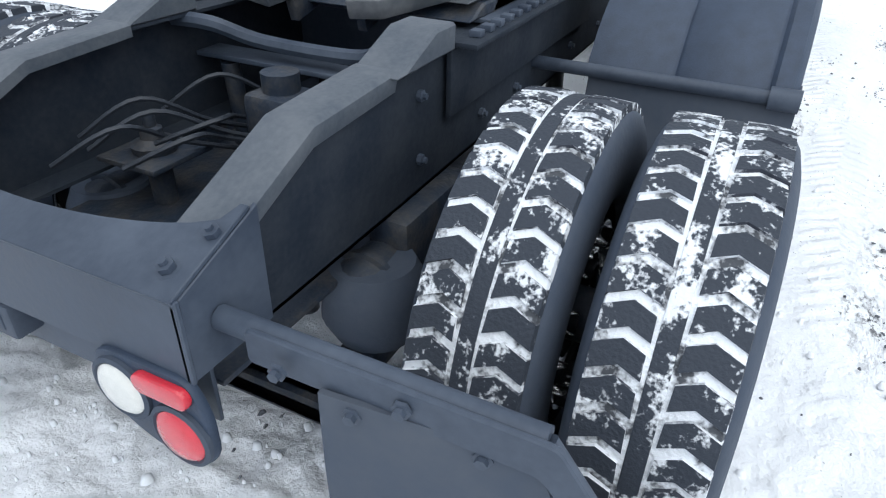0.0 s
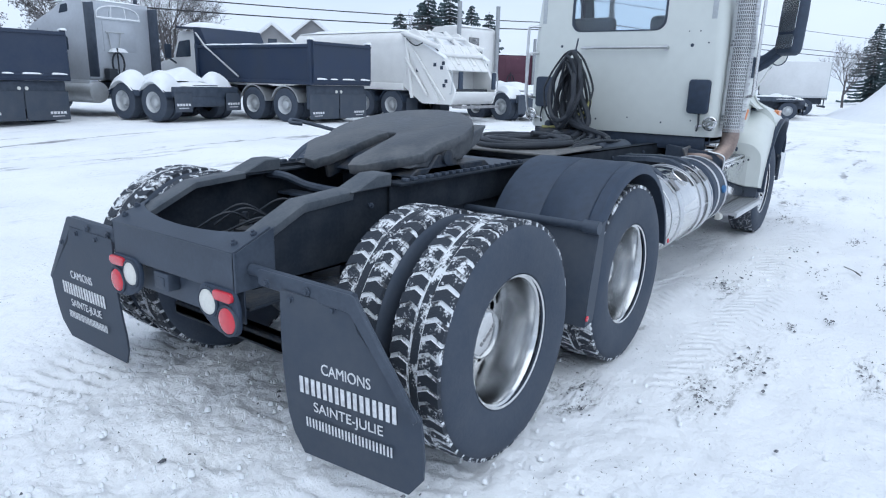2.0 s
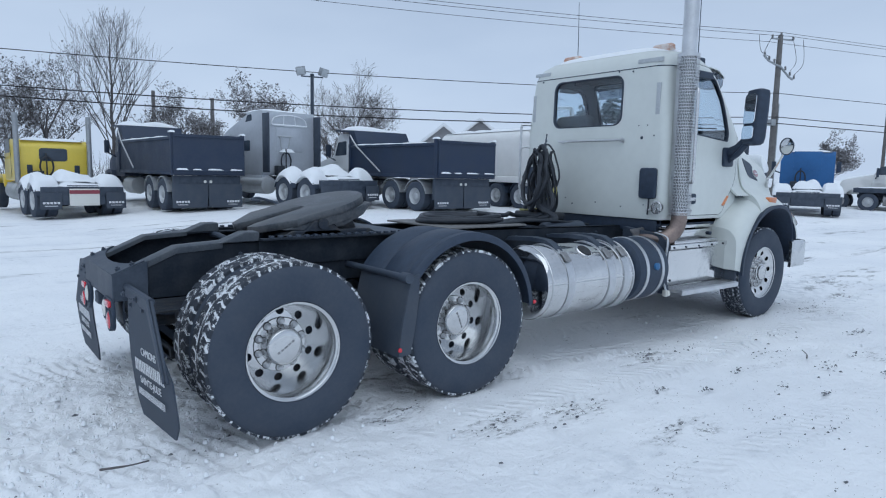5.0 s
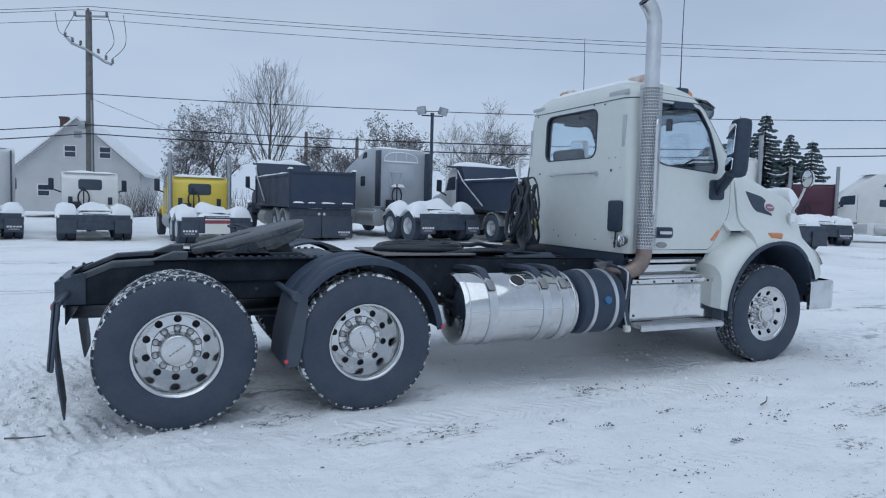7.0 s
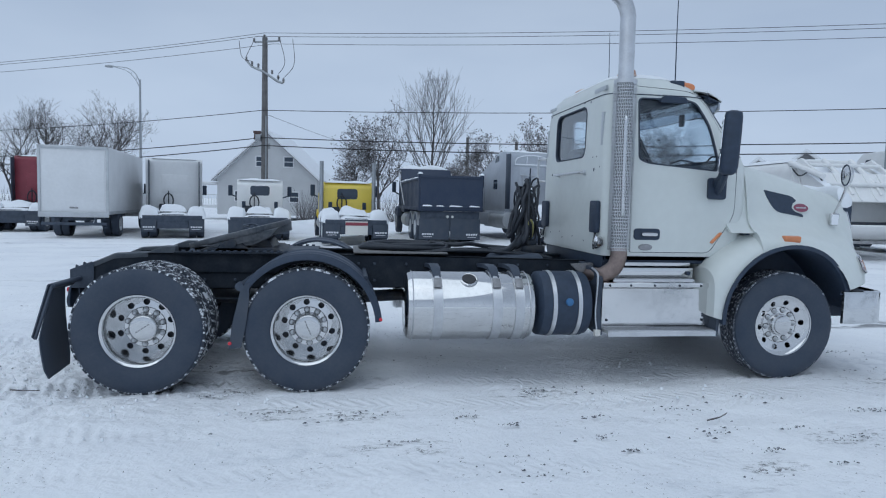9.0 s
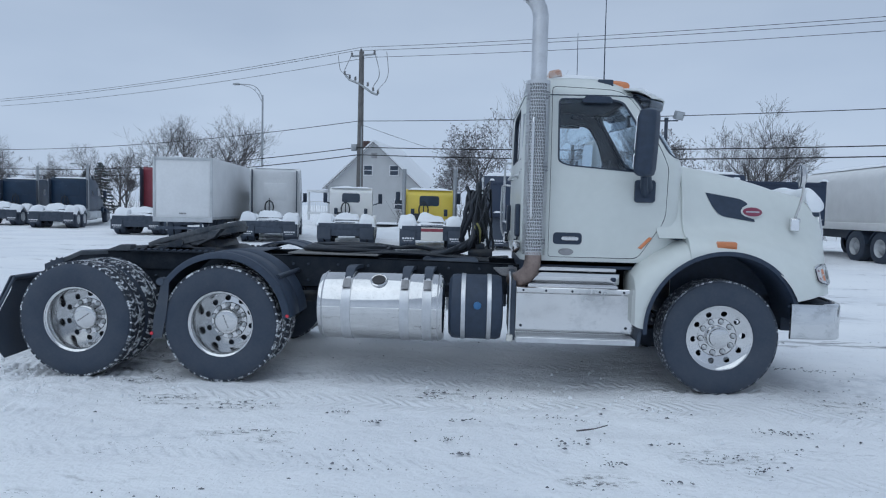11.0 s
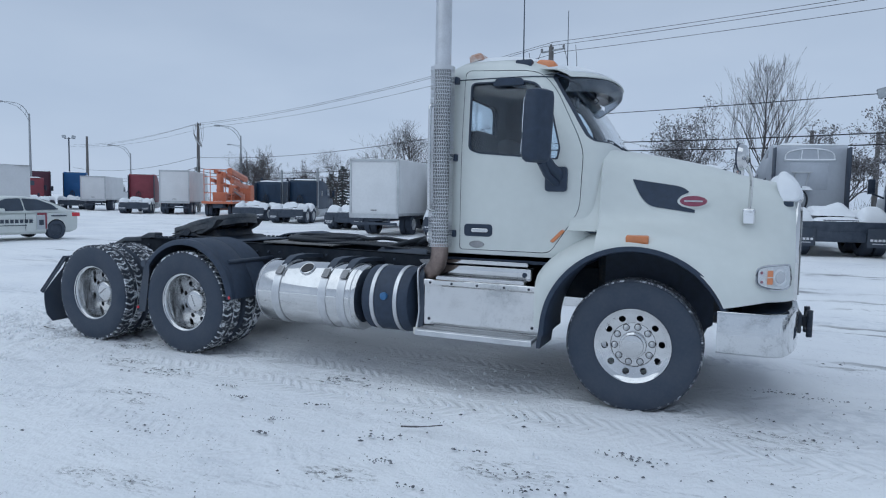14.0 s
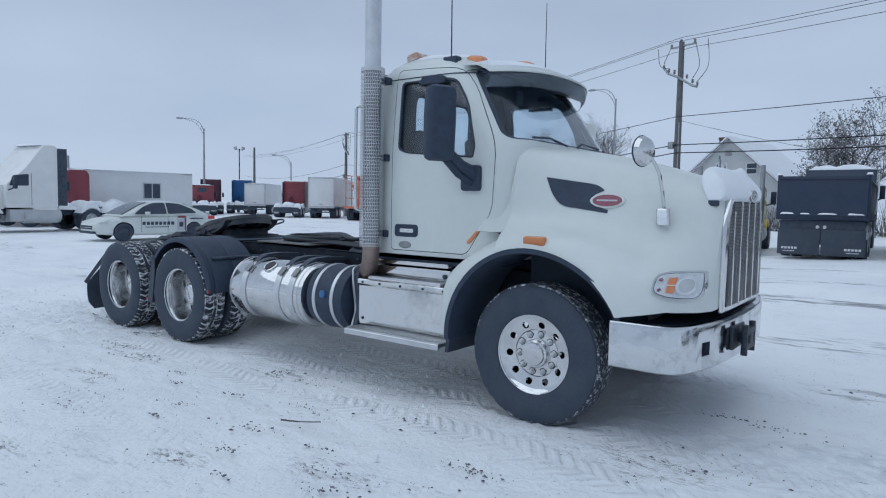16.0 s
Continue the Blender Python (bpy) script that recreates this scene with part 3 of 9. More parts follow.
def wheel_set(x, yc, kind, sgn, blocks):
    """A tyre with its wheel. sgn -1 faces the truck's right side."""
    m = pose(x, yc, HUBZ, 0, (x * 77 + yc * 31) % 360, 0 if sgn < 0 else 180)
    if kind == "steer":
        m = m @ Matrix.Diagonal((0.978, 1, 0.978, 1))
    tyre = part("tyre", TYRE_STEER if kind == "steer" else TYRE_DRIVE, None, truck, "black truck tyre with snow packed in the tread" if kind != "steer" else "black ribbed steer tyre")
    tyre.matrix_basis = m
    if kind != "steer":
        g = part("packed_snow", GROOVE, None, tyre, "snow packed in the tread grooves")
        r = part("centre_rib", RIB, None, tyre)
        if blocks:
            for s in (1, -1):
                for i in range(N_BLOCK):
                    b = part("tread_block", BLOCK[s], None, tyre)
                    b.matrix_basis = pose(0, 0, 0, 0, 360 * (i + (0.5 if s > 0 else 0)) / N_BLOCK, 0)
        else:
            t = part("tread", TREAD_ALL, None, tyre)
            tagged(t, kind="stuff")
    if kind == "inner":
        w = part("wheel", RIM_DUAL, None, truck, "dull steel inner wheel")
        w.matrix_basis = m @ pose(0, 0, 0, 0, 0, 180)
        return
    w = part("wheel", RIM_DUAL if kind == "dual" else RIM_STEER, None, truck, "polished aluminium wheel with round hand holes")
    w.matrix_basis = m
    part("hub_cap", HUB_DUAL if kind == "dual" else HUB_STEER, None, w, "chrome hub cap")
    part("backing", WEBM, None, w)
    hf = -0.003 if kind == "dual" else -0.125
    for i, (bx0, bx1) in enumerate(((-0.062, -0.046), (-0.036, -0.020), (-0.012, 0.012), (0.020, 0.036), (0.046, 0.062))):
        if kind == "dual":
            part("emblem_bar", box(bx0, bx1, hf - 0.0015, hf + 0.003, -0.004, 0.006), STEEL, w)
    for i in range(10):
        a = 2 * math.pi * (i + 0.5) / 10
        nb = part("wheel_nut", NUT, None, w)
        nb.matrix_basis = pose(0.143 * math.cos(a), 0.090 if kind == "dual" else -0.055, 0.143 * math.sin(a)) @ Matrix.Scale(1.0 if kind == "dual" else 1.05, 4)


for sgn in (-1, 1):
    for x in (0.0, 1.32):
        wheel_set(x, sgn * 1.10, "dual", sgn, sgn < 0)
        wheel_set(x, sgn * 0.77, "inner", sgn, sgn < 0 and x == 0.0)
    wheel_set(5.70, sgn * 0.985, "steer", sgn, False)

# axles and differentials
for x in (0.0, 1.32):
    part("axle", join(pipe([(x, -1.0, HUBZ), (x, -0.3, HUBZ), (x, 0.3, HUBZ), (x, 1.0, HUBZ)], [0.07, 0.075, 0.075, 0.07], 16),
                      moved(lathe([(0, -0.2), (0.12, -0.19), (0.2, -0.1), (0.215, 0), (0.2, 0.1), (0.12, 0.19), (0, 0.2)], 24, "x"), pose(x, 0.05, HUBZ + 0.02)),
                      pipe([(x + 0.1, 0.05, HUBZ + 0.05), (x + 0.42, 0.05, HUBZ + 0.1)], [0.1, 0.05], 14)), GREASE, truck, "greasy black drive axle")
    for s in (-1, 1):
        part("brake_drum", lathe([(0.1, 0.0), (0.205, 0.0), (0.21, 0.03), (0.21, 0.2), (0.1, 0.21)], 32, "y", (x, s * 0.56, HUBZ), s), GREASE, truck)
        part("brake_chamber", lathe([(0, 0), (0.07, 0.005), (0.085, 0.04), (0.085, 0.06), (0.095, 0.065), (0.095, 0.08), (0.085, 0.085), (0.08, 0.17), (0.05, 0.19), (0, 0.19)], 20, "x", (x - 0.33, s * 0.42, HUBZ + 0.09)), GREASE, truck)
        part("air_spring", lathe([(0, 0), (0.1, 0.0), (0.11, 0.02), (0.13, 0.06), (0.125, 0.1), (0.13, 0.14), (0.11, 0.18), (0.1, 0.2), (0, 0.2)], 24, "z", (x - 0.24, s * 0.43, HUBZ - 0.04)), RUBBER, truck, "black rubber air spring")
        part("shock_absorber", join(pipe([(x + 0.2, s * 0.3, 0.42), (x + 0.17, s * 0.3, 0.7)], 0.04, 12), pipe([(x + 0.17, s * 0.3, 0.68), (x + 0.15, s * 0.3, 0.92)], 0.028, 12)), GREASE, truck)
part("driveshaft", pipe([(0.42, 0.05, 0.6), (0.95, 0.05, 0.56)], 0.055, 14), GREASE, truck)
part("driveshaft", pipe([(1.72, 0.05, 0.6), (3.6, 0.0, 0.72)], 0.06, 14), GREASE, truck)
part("steer_axle", join(pipe([(5.7, -0.9, 0.48), (5.7, -0.6, 0.42), (5.7, 0.6, 0.42), (5.7, 0.9, 0.48)], 0.06, 10), box(5.3, 6.1, -0.47, -0.38, 0.52, 0.56, 0.01), box(5.3, 6.1, 0.38, 0.47, 0.52, 0.56, 0.01)), GREASE, truck)


# frame rails: C sections, tapered at the tail
def rail(s):
    top = [(-0.72, 0.925), (-0.43, 1.052), (-0.12, 1.07), (2.0, 1.075), (6.6, 1.0)]
    bot = [(6.6, 0.74), (2.0, 0.76), (-0.1, 0.74), (-0.5, 0.74), (-0.70, 0.74)]
    y = s * 0.43
    web = prism(top + bot, "y", y, y - s * 0.009)
    fl = []
    for (x0, z0), (x1, z1) in list(zip(top, top[1:])) + list(zip(bot, bot[1:])):
        d = -0.009 if z0 > 0.85 else 0.009
        fl.append(prism(((x0, z0), (x1, z1), (x1, z1 + d), (x0, z0 + d)), "y", y, y - s * 0.088))
    return join(web, *fl)


for s in (-1, 1):
    fr = part("frame_rail", rail(s), RAILM, truck, "black painted steel frame rail")
    # rounded tail flange and the raised ramp plate on each rail
    part("rail_cap", join(loft([[(x, s * (0.438 - 0.105 * a), z + 0.004 + h) for a, h in ((0, -0.045), (-0.05, -0.02), (-0.04, -0.006), (0.08, 0.003), (0.9, 0.003), (1.0, -0.002), (1.0, -0.03))] for x, z in ((-0.74, 0.918), (-0.43, 1.056), (-0.14, 1.074))], caps=False, closed=False)), TOPLIT, fr)
    part("ramp_plate", join(prism(((-0.17, 1.068), (0.0, 1.135), (0.10, 1.135), (0.10, 1.07)), "y", s * 0.34, s * 0.465, 0.006),), TOPLIT, fr)
    for x in (-0.02, 0.35, 0.62, 0.9, 1.2, 1.6, 1.75, 1.9, 2.2, 2.5, 2.9, 3.3, 3.6):
        for z in (0.83, 0.99):
            part("bolt", lathe([(0.0145, 0), (0.0145, 0.012), (0.008, 0.014), (0.008, 0.022), (0, 0.022)], 6, "y", (x, s * 0.43, z), s), FRAME, fr)
    # slotted angle under the coupling
    part("mounting_angle", join(box(0.10, 1.35, min(s * 0.44, s * 0.455), max(s * 0.44, s * 0.455), 0.90, 1.085, 0.003), box(0.10, 1.35, min(s * 0.44, s * 0.52), max(s * 0.44, s * 0.52), 1.075, 1.088, 0.003)), RAILM, fr)
for x in (0.66, 1.95, 3.3, 4.4):
    part("crossmember", join(box(x - 0.06, x + 0.06, -0.42, 0.42, 0.80, 0.815, 0.003), box(x - 0.06, x + 0.06, -0.42, 0.42, 1.0, 1.015, 0.003), box(x - 0.006, x + 0.006, -0.42, 0.42, 0.815, 1.0)), FRAME, truck)

# tail crossmember: top plate with a wide curved cut-out, folded skirt behind
plate = [(-0.80, -0.445), (-0.80, 0.445), (-0.60, 0.445), (-0.60, 0.43)] + [(-0.60 - 0.115 * math.sin(math.pi * (0.03 + 0.94 * i / 20)) ** 0.45, 0.415 - 0.83 * i / 20) for i in range(21)] + [(-0.60, -0.43), (-0.60, -0.445)]
tail = part("tail_plate", moved(prism(plate, "z", 0.0, 0.010, 0.002), pose(-0.80, 0, 0.905, 0, -22, 0) @ pose(0.80, 0, 0)), FRAME, truck, "black steel tail plate with curved cut-out")
part("tail_skirt", prism(round_poly([(-0.45, 0.745), (0.45, 0.745), (0.45, 0.912), (-0.45, 0.912)], [0.01, 0.01, 0.004, 0.004]), "x", -0.80, -0.788, 0.003), FRAME, tail)
for s in (-1, 1):
    for dx, dy in ((0.045, 0.40), (0.12, 0.425)):
        z = 0.905 + math.sin(radians(22)) * dx
        part("bolt", moved(lathe([(0.022, 0), (0.022, 0.004), (0.015, 0.005), (0.015, 0.017), (0.008, 0.018), (0.008, 0.026), (0, 0.026)], 6, "z"), pose(-0.80 + dx, s * dy, z + 0.008, 0, -22, 0)), FRAME, tail)
    part("side_gusset", prism(((-0.80, 0.75), (-0.80, 0.905), (-0.60, 0.985), (-0.60, 0.75)), "y", s * 0.438, s * 0.447, 0.002), FRAME, tail)
part("rear_crossmember", join(box(-0.74, -0.73, -0.42, 0.42, 0.60, 0.80, 0.003), box(-0.74, -0.66, -0.42, 0.42, 0.79, 0.80, 0.003)), FRAME, truck)
part("tow_socket", join(box(-0.80, -0.74, 0.02, 0.13, 0.655, 0.735, 0.008), box(-0.803, -0.795, 0.045, 0.105, 0.675, 0.715, 0.003)), FRAME, truck)

# lamp pods under the tail
for s in (-1, 1):
    y0 = s * 0.40
    outline = round_poly([(s * 0.475, 0.575), (s * 0.475, 0.70), (s * 0.445, 0.765), (s * 0.225, 0.765), (s * 0.215, 0.635), (s * 0.345, 0.565)], [0.055, 0.03, 0.03, 0.06, 0.07, 0.06], 5)
    pod = part("lamp_pod", prism(outline, "x", -0.812, -0.79, 0.006, 2), PLASTIC, truck, "black lamp bracket with red and white lamps")
    for cy, cz, r, mt, nm in ((s * 0.412, 0.637, 0.053, REDLENS, "brake_lamp"), (s * 0.290, 0.690, 0.053, WLENS, "reversing_lamp")):
        lens = part(nm, lathe([(r, 0), (r, 0.008), (r - 0.008, 0.014), (r * 0.5, 0.017), (0, 0.018)], 28, "x", (-0.812, cy, cz), -1), mt, pod, "round red lens" if mt is REDLENS else "round white lens")
        part("grommet", lathe([(r + 0.012, -0.002), (r + 0.012, 0.008), (r + 0.004, 0.011), (r, 0.006)], 28, "x", (-0.812, cy, cz), -1), RUBBER, pod)
    part("marker_lamp", prism(rrect(s * 0.395, 0.735, 0.12, 0.042, 0.02), "x", -0.828, -0.81, 0.005, 2), REDLENS, pod, "oval red marker lens")


# ---------- mudflaps ----------
def bars_text(parent, y0, y1, z0, z1, x, material, n, strokes):
    """A row of n groups of plain upright bars."""
    w = (y1 - y0) / n
    for i in range(n):
        for p, q in strokes:
            a, b = y0 + w * (i + p), y0 + w * (i + q)
            part("letter_bar", box(x - 0.002, x, min(a, b), max(a, b), z0, z1), material, parent)


def text_mesh(body, size, material, width=None, extrude=0.001, bold=0.0):
    cu = bpy.data.curves.new("text", "FONT")
    cu.body, cu.size, cu.align_x, cu.extrude, cu.offset = body, size, "CENTER", extrude, bold
    ob = new("tmp", cu)
    bpy.context.view_layer.update()
    me = bpy.data.meshes.new_from_object(ob.evaluated_get(bpy.context.evaluated_depsgraph_get()))
    w = max(v.co.x for v in me.vertices) - min(v.co.x for v in me.vertices)
    bpy.data.objects.remove(ob)
    bpy.data.curves.remove(cu)
    if width:
        me.transform(Matrix.Scale(width / w, 4, (1, 0, 0)))
    me.materials.clear()
    me.materials.append(material)
    return me


for s in (-1, 1):
    hang = part("flap_hanger", join(pipe([(-0.735, s * 0.45, 0.875), (-0.735, s * 1.0, 0.875)], 0.022, 12),
                                    prism(round_poly([(s * 0.52, 0.83), (s * 0.52, 0.895), (s * 1.02, 0.895), (s * 1.305, 0.52), (s * 1.285, 0.505), (s * 1.0, 0.83)], 0.012, 2), "x", -0.762, -0.75, 0.003),
                                    pipe([(-0.735, s * 1.0, 0.875), (-0.74, s * 1.29, 0.505)], 0.014, 10)), FRAME, truck, "black flap hanger bar, cranked down at its end")
    bulge = []
    for i in range(9):
        z = 0.845 - 0.675 * i / 8
        yo = 0.99 if z > 0.80 else min(1.295, 0.99 + (0.80 - z) * 1.02)
        yi = 0.665 if s < 0 else 0.57
        x = -0.766 - 0.012 * math.sin(i * 0.5)
        if i == 8:
            yo, yi = 1.22, yi + 0.06
        if i == 7:
            yo, yi = 1.285, yi + 0.015
        bulge.append((x, yi, yo, z))
    rings = [[(x, s * yi, z), (x, s * (yi * 0.6 + yo * 0.4), z), (x, s * yo, z), (x + 0.01, s * yo, z), (x + 0.01, s * (yi * 0.6 + yo * 0.4), z), (x + 0.01, s * yi, z)] for x, yi, yo, z in bulge]
    flap = part("mudflap", loft(rings), FLAPM, truck, "black rubber mudflap with white dealer lettering")
    drop = Matrix.Translation((0.015, 0, -0.04 if s < 0 else -0.055))
    hang.matrix_basis = drop
    flap.matrix_basis = drop @ pose(-0.766, s * 0.80, 0.845, 0, -3, 5 if s < 0 else 0) @ pose(0.766, -s * 0.80, -0.845)
    for y, z in ((0.60, 0.862), (0.72, 0.82), (0.80, 0.865), (0.92, 0.82), (1.10, 0.745)):
        part("bolt", lathe([(0.016, 0), (0.016, 0.006), (0.010, 0.007), (0.010, 0.016), (0, 0.016)], 6, "x", (-0.764, s * y, z), -1), FRAME, flap)
    yc = s * 0.970 if s < 0 else 0.93
    for body, size, w, z in (("CAMIONS", 0.062, 0.225, 0.560), ("SAINTE-JULIE", 0.058, 0.32, 0.392)):
        tm = part("lettering", text_mesh(body, size, LETTER, w), None, flap, "white lettering")
        tm.matrix_basis = pose(-0.7795 if z < 0.5 else -0.7790, yc, z, 90, 0, -90)
    bars_text(flap, yc + 0.228, yc - 0.228, 0.458, 0.526, -0.7795, LETTER, 8, ((0.10, 0.40), (0.58, 0.88)))
    bars_text(flap, yc + 0.205, yc - 0.205, 0.318, 0.358, -0.7792, LETTER, 13, ((0.12, 0.34), (0.60, 0.82)))

# ---------- coupling plate (fifth wheel) ----------
fw_pts = []
for i in range(25):
    a = radians(-115 + 230 * i / 24)
    fw_pts.append((0.12 + 0.40 * math.cos(a), 0.455 * math.sin(a)))
fw_pts += [(-0.20, 0.43), (-0.43, 0.22), (-0.45, 0.13), (-0.36, 0.085), (0.02, 0.055), (0.06, 0.035), (0.06, -0.035), (0.02, -0.055), (-0.36, -0.085), (-0.45, -0.13), (-0.43, -0.22), (-0.20, -0.43)]
TILT5 = pose(0.58, 0, 1.235, 0, -15, 0)
fw = part("coupling_plate", moved(prism(fw_pts, "z", -0.030, 0.022, 0.005, 2), TILT5), PLATE, truck, "greasy black fifth wheel coupling plate, tilted back")
part("rim_skirt", moved(loft([[(0.12 + r * 0.40 * math.cos(radians(a)), r * 0.455 * math.sin(radians(a)), h) for a in range(-150, 151, 12)] for r, h in ((0.99, -0.02), (0.97, -0.09), (0.93, -0.09), (0.95, -0.02))], caps=False, closed=False), TILT5), PLATE, fw)
for s in (-1, 1):
    part("plate_bracket", join(prism(((0.40, 1.075), (0.78, 1.075), (0.66, 1.19), (0.52, 1.19)), "y", s * 0.30, s * 0.42, 0.01), pipe([(0.59, s * 0.28, 1.17), (0.59, s * 0.44, 1.17)], 0.04, 14)), GREASE, fw)
    part("plate_rib", moved(box(-0.38, 0.40, min(s * 0.10, s * 0.13), max(s * 0.10, s * 0.13), -0.1, -0.02, 0.004), TILT5), GREASE, fw)
    part("plate_side", moved(prism([(-0.30, -0.028), (-0.12, -0.085), (0.16, -0.135), (0.34, -0.10), (0.44, -0.028)], "y", s * 0.30, s * 0.405, 0.006), TILT5), PLATE, fw)
part("saddle", join(prism([(0.30, 1.085), (0.96, 1.085), (0.90, 1.20), (0.66, 1.235), (0.42, 1.165)], "y", -0.30, 0.30, 0.012), prism([(0.28, 1.088), (1.05, 1.088), (0.98, 1.125), (0.36, 1.125)], "y", -0.42, 0.42, 0.006)), GREASE, fw, "black coupling saddle")
part("release_handle", pipe(spline([(0.72, 0.38, 1.23), (0.74, 0.55, 1.24), (0.70, 0.72, 1.27), (0.60, 0.80, 1.30), (0.52, 0.74, 1.29), (0.58, 0.70, 1.28)], 5), 0.012, 8), FRAME, fw, "bent black release handle")
part("base_plate", box(0.34, 1.35, -0.46, 0.46, 1.078, 1.09, 0.003), FRAME, truck)
part("curved_crossmember", join(pipe(spline([(0.06, -0.40, 1.05), (0.08, -0.28, 1.045), (0.14, -0.18, 1.0), (0.15, 0.0, 0.99), (0.14, 0.18, 1.0), (0.08, 0.28, 1.045), (0.06, 0.40, 1.05)], 5), 0.022, 8), box(0.12, 0.22, -0.40, 0.40, 0.93, 0.945, 0.003)), FRAME, truck, "bent black crossmember")
# clutter between the rails: air lines, valves, suspension towers
rngc = random.Random(4)
for k in range(6):
    x0c, y0c = rngc.uniform(-0.55, -0.1), rngc.uniform(0.05, 0.34)
    part("air_line", pipe(spline([(x0c, y0c, 0.86), (x0c + 0.10, y0c - 0.12, 0.90 + rngc.uniform(0, 0.06)), (x0c + 0.28, y0c - rngc.uniform(0.0, 0.2), 0.84), (x0c + 0.5, y0c - rngc.uniform(0.1, 0.3), 0.74)], 6), 0.007, 6), HOSE, truck, "thin black air line")
for s in (-1, 1):
    tw = part("spring_tower", join(lathe([(0.055, 0), (0.06, 0.02), (0.03, 0.035), (0.028, 0.06), (0.016, 0.065), (0.016, 0.10), (0, 0.105)], 16, "z", (-0.24, s * 0.22, 0.80)), pipe([(-0.24, s * 0.22, 0.45), (-0.24, s * 0.22, 0.80)], 0.032, 12), box(-0.34, -0.14, s * 0.22 - 0.10, s * 0.22 + 0.10, 0.785, 0.80, 0.004)), GREASE, truck, "dusty shock absorber tower")
    part("suspension_beam", join(box(-0.46, 0.30, s * 0.43 - 0.05, s * 0.43 + 0.05, 0.38, 0.46, 0.02), box(-0.50, -0.42, -0.5, 0.5, 0.36, 0.44, 0.02)), GREASE, truck)
    part("leaf_block", box(-0.18, 0.18, s * 0.43 - 0.06, s * 0.43 + 0.06, 0.46, 0.74, 0.03), GREASE, truck)
part("relay_valve", join(box(-0.08, 0.06, -0.10, 0.06, 0.80, 0.93, 0.02), lathe([(0.05, 0), (0.05, 0.05), (0, 0.06)], 14, "z", (-0.01, -0.02, 0.93))), GREASE, truck)
part("torque_rod", pipe([(0.02, -0.05, 0.74), (0.45, -0.30, 0.88)], 0.022, 10), RAILM, truck)
part("torque_rod", pipe([(0.02, 0.10, 0.74), (0.45, 0.32, 0.88)], 0.022, 10), RAILM, truck)
part("lower_shelf", box(-0.70, 0.9, -0.40, 0.40, 0.64, 0.655, 0.004), GREASE, truck)
for i in range(18):
    for s in (-1, 1):
        part("slide_tooth", box(0.16 + i * 0.065, 0.19 + i * 0.065, min(s * 0.47, s * 0.50), max(s * 0.47, s * 0.50), 1.088, 1.105, 0.002), FRAME, truck)
# deck plate ahead of the coupling
deck = part("deck_plate", box(1.70, 2.60, -0.46, 0.46, 1.088, 1.104, 0.004), DECK, truck, "chequered aluminium deck plate")
dk = bmesh.new()
for i in range(26):
    for j in range(25):
        x, y, r = 1.72 + 0.0345 * i, -0.445 + 0.037 * j, 0.011
        d = 1 if (i + j) % 2 else -1
        v = [dk.verts.new((x + r * a * 1.0, y + d * r * b, 1.1045 + c)) for a, b, c in ((-1, -1, 0), (-0.2, -0.5, 0.003), (1, 1, 0), (0.2, 0.5, 0.003))]
        dk.faces.new(v)
part("chequer_pattern", dk, DECK, deck)

# ---------- quarter fenders over the forward drive axle ----------
for s in (-1, 1):
    prof = [(-0.475, 0), (-0.47, 0.018), (-0.17, 0.022), (-0.155, 0.012), (-0.14, 0.022), (0.14, 0.022), (0.155, 0.012), (0.17, 0.022), (0.225, 0.02), (0.245, 0.0), (0.25, -0.035), (0.243, -0.036), (0.235, -0.005), (0.0, 0.006), (-0.465, 0.006)]
    rings = []
    for i in range(31):
        a = radians(147 - 142 * i / 30)
        rad = 0.60
        rings.append([(1.32 + (rad + h) * math.cos(a), s * (1.02 + u * 0.88), HUBZ + 0.02 + (rad + h) * math.sin(a)) for u, h in prof])
    fd = part("quarter_fender", loft(rings), PLASTIC, truck, "black ribbed plastic fender over the drive wheels")
    part("fender_flap", prism([(0.800, 0.87), (0.810, 0.87), (0.735, 0.55), (0.715, 0.36), (0.705, 0.36), (0.724, 0.55)], "y", s * 0.62, s * 1.235), FLAPM, fd, "black rubber flap below the fender")
    part("flap_return", prism(round_poly([(0.706, 0.36), (0.73, 0.55), (0.80, 0.87), (0.865, 0.90), (0.86, 0.74), (0.835, 0.55), (0.80, 0.37)], 0.01, 2), "y", s * 1.230, s * 1.242), FLAPM, fd)
    part("fender_pipe", join(pipe([(0.785, s * 0.43, 0.87), (0.785, s * 1.24, 0.87)], 0.022, 12), pipe([(0.785, s * 1.16, 0.87), (0.785, s * 1.245, 0.87)], 0.034, 14)), FRAME, fd, "black fender mounting pipe")
    part("front_pipe", pipe([(1.80, s * 0.43, 0.93), (1.80, s * 1.12, 0.93)], 0.022, 12), FRAME, fd)
    for x, z in ((0.712, 0.41), (1.925, 0.60)):
        part("reflector", lathe([(0.015, 0), (0.015, 0.006), (0, 0.008)], 14, "y", (x, s * 1.246, z), s), REDLENS, fd, "small red reflector")

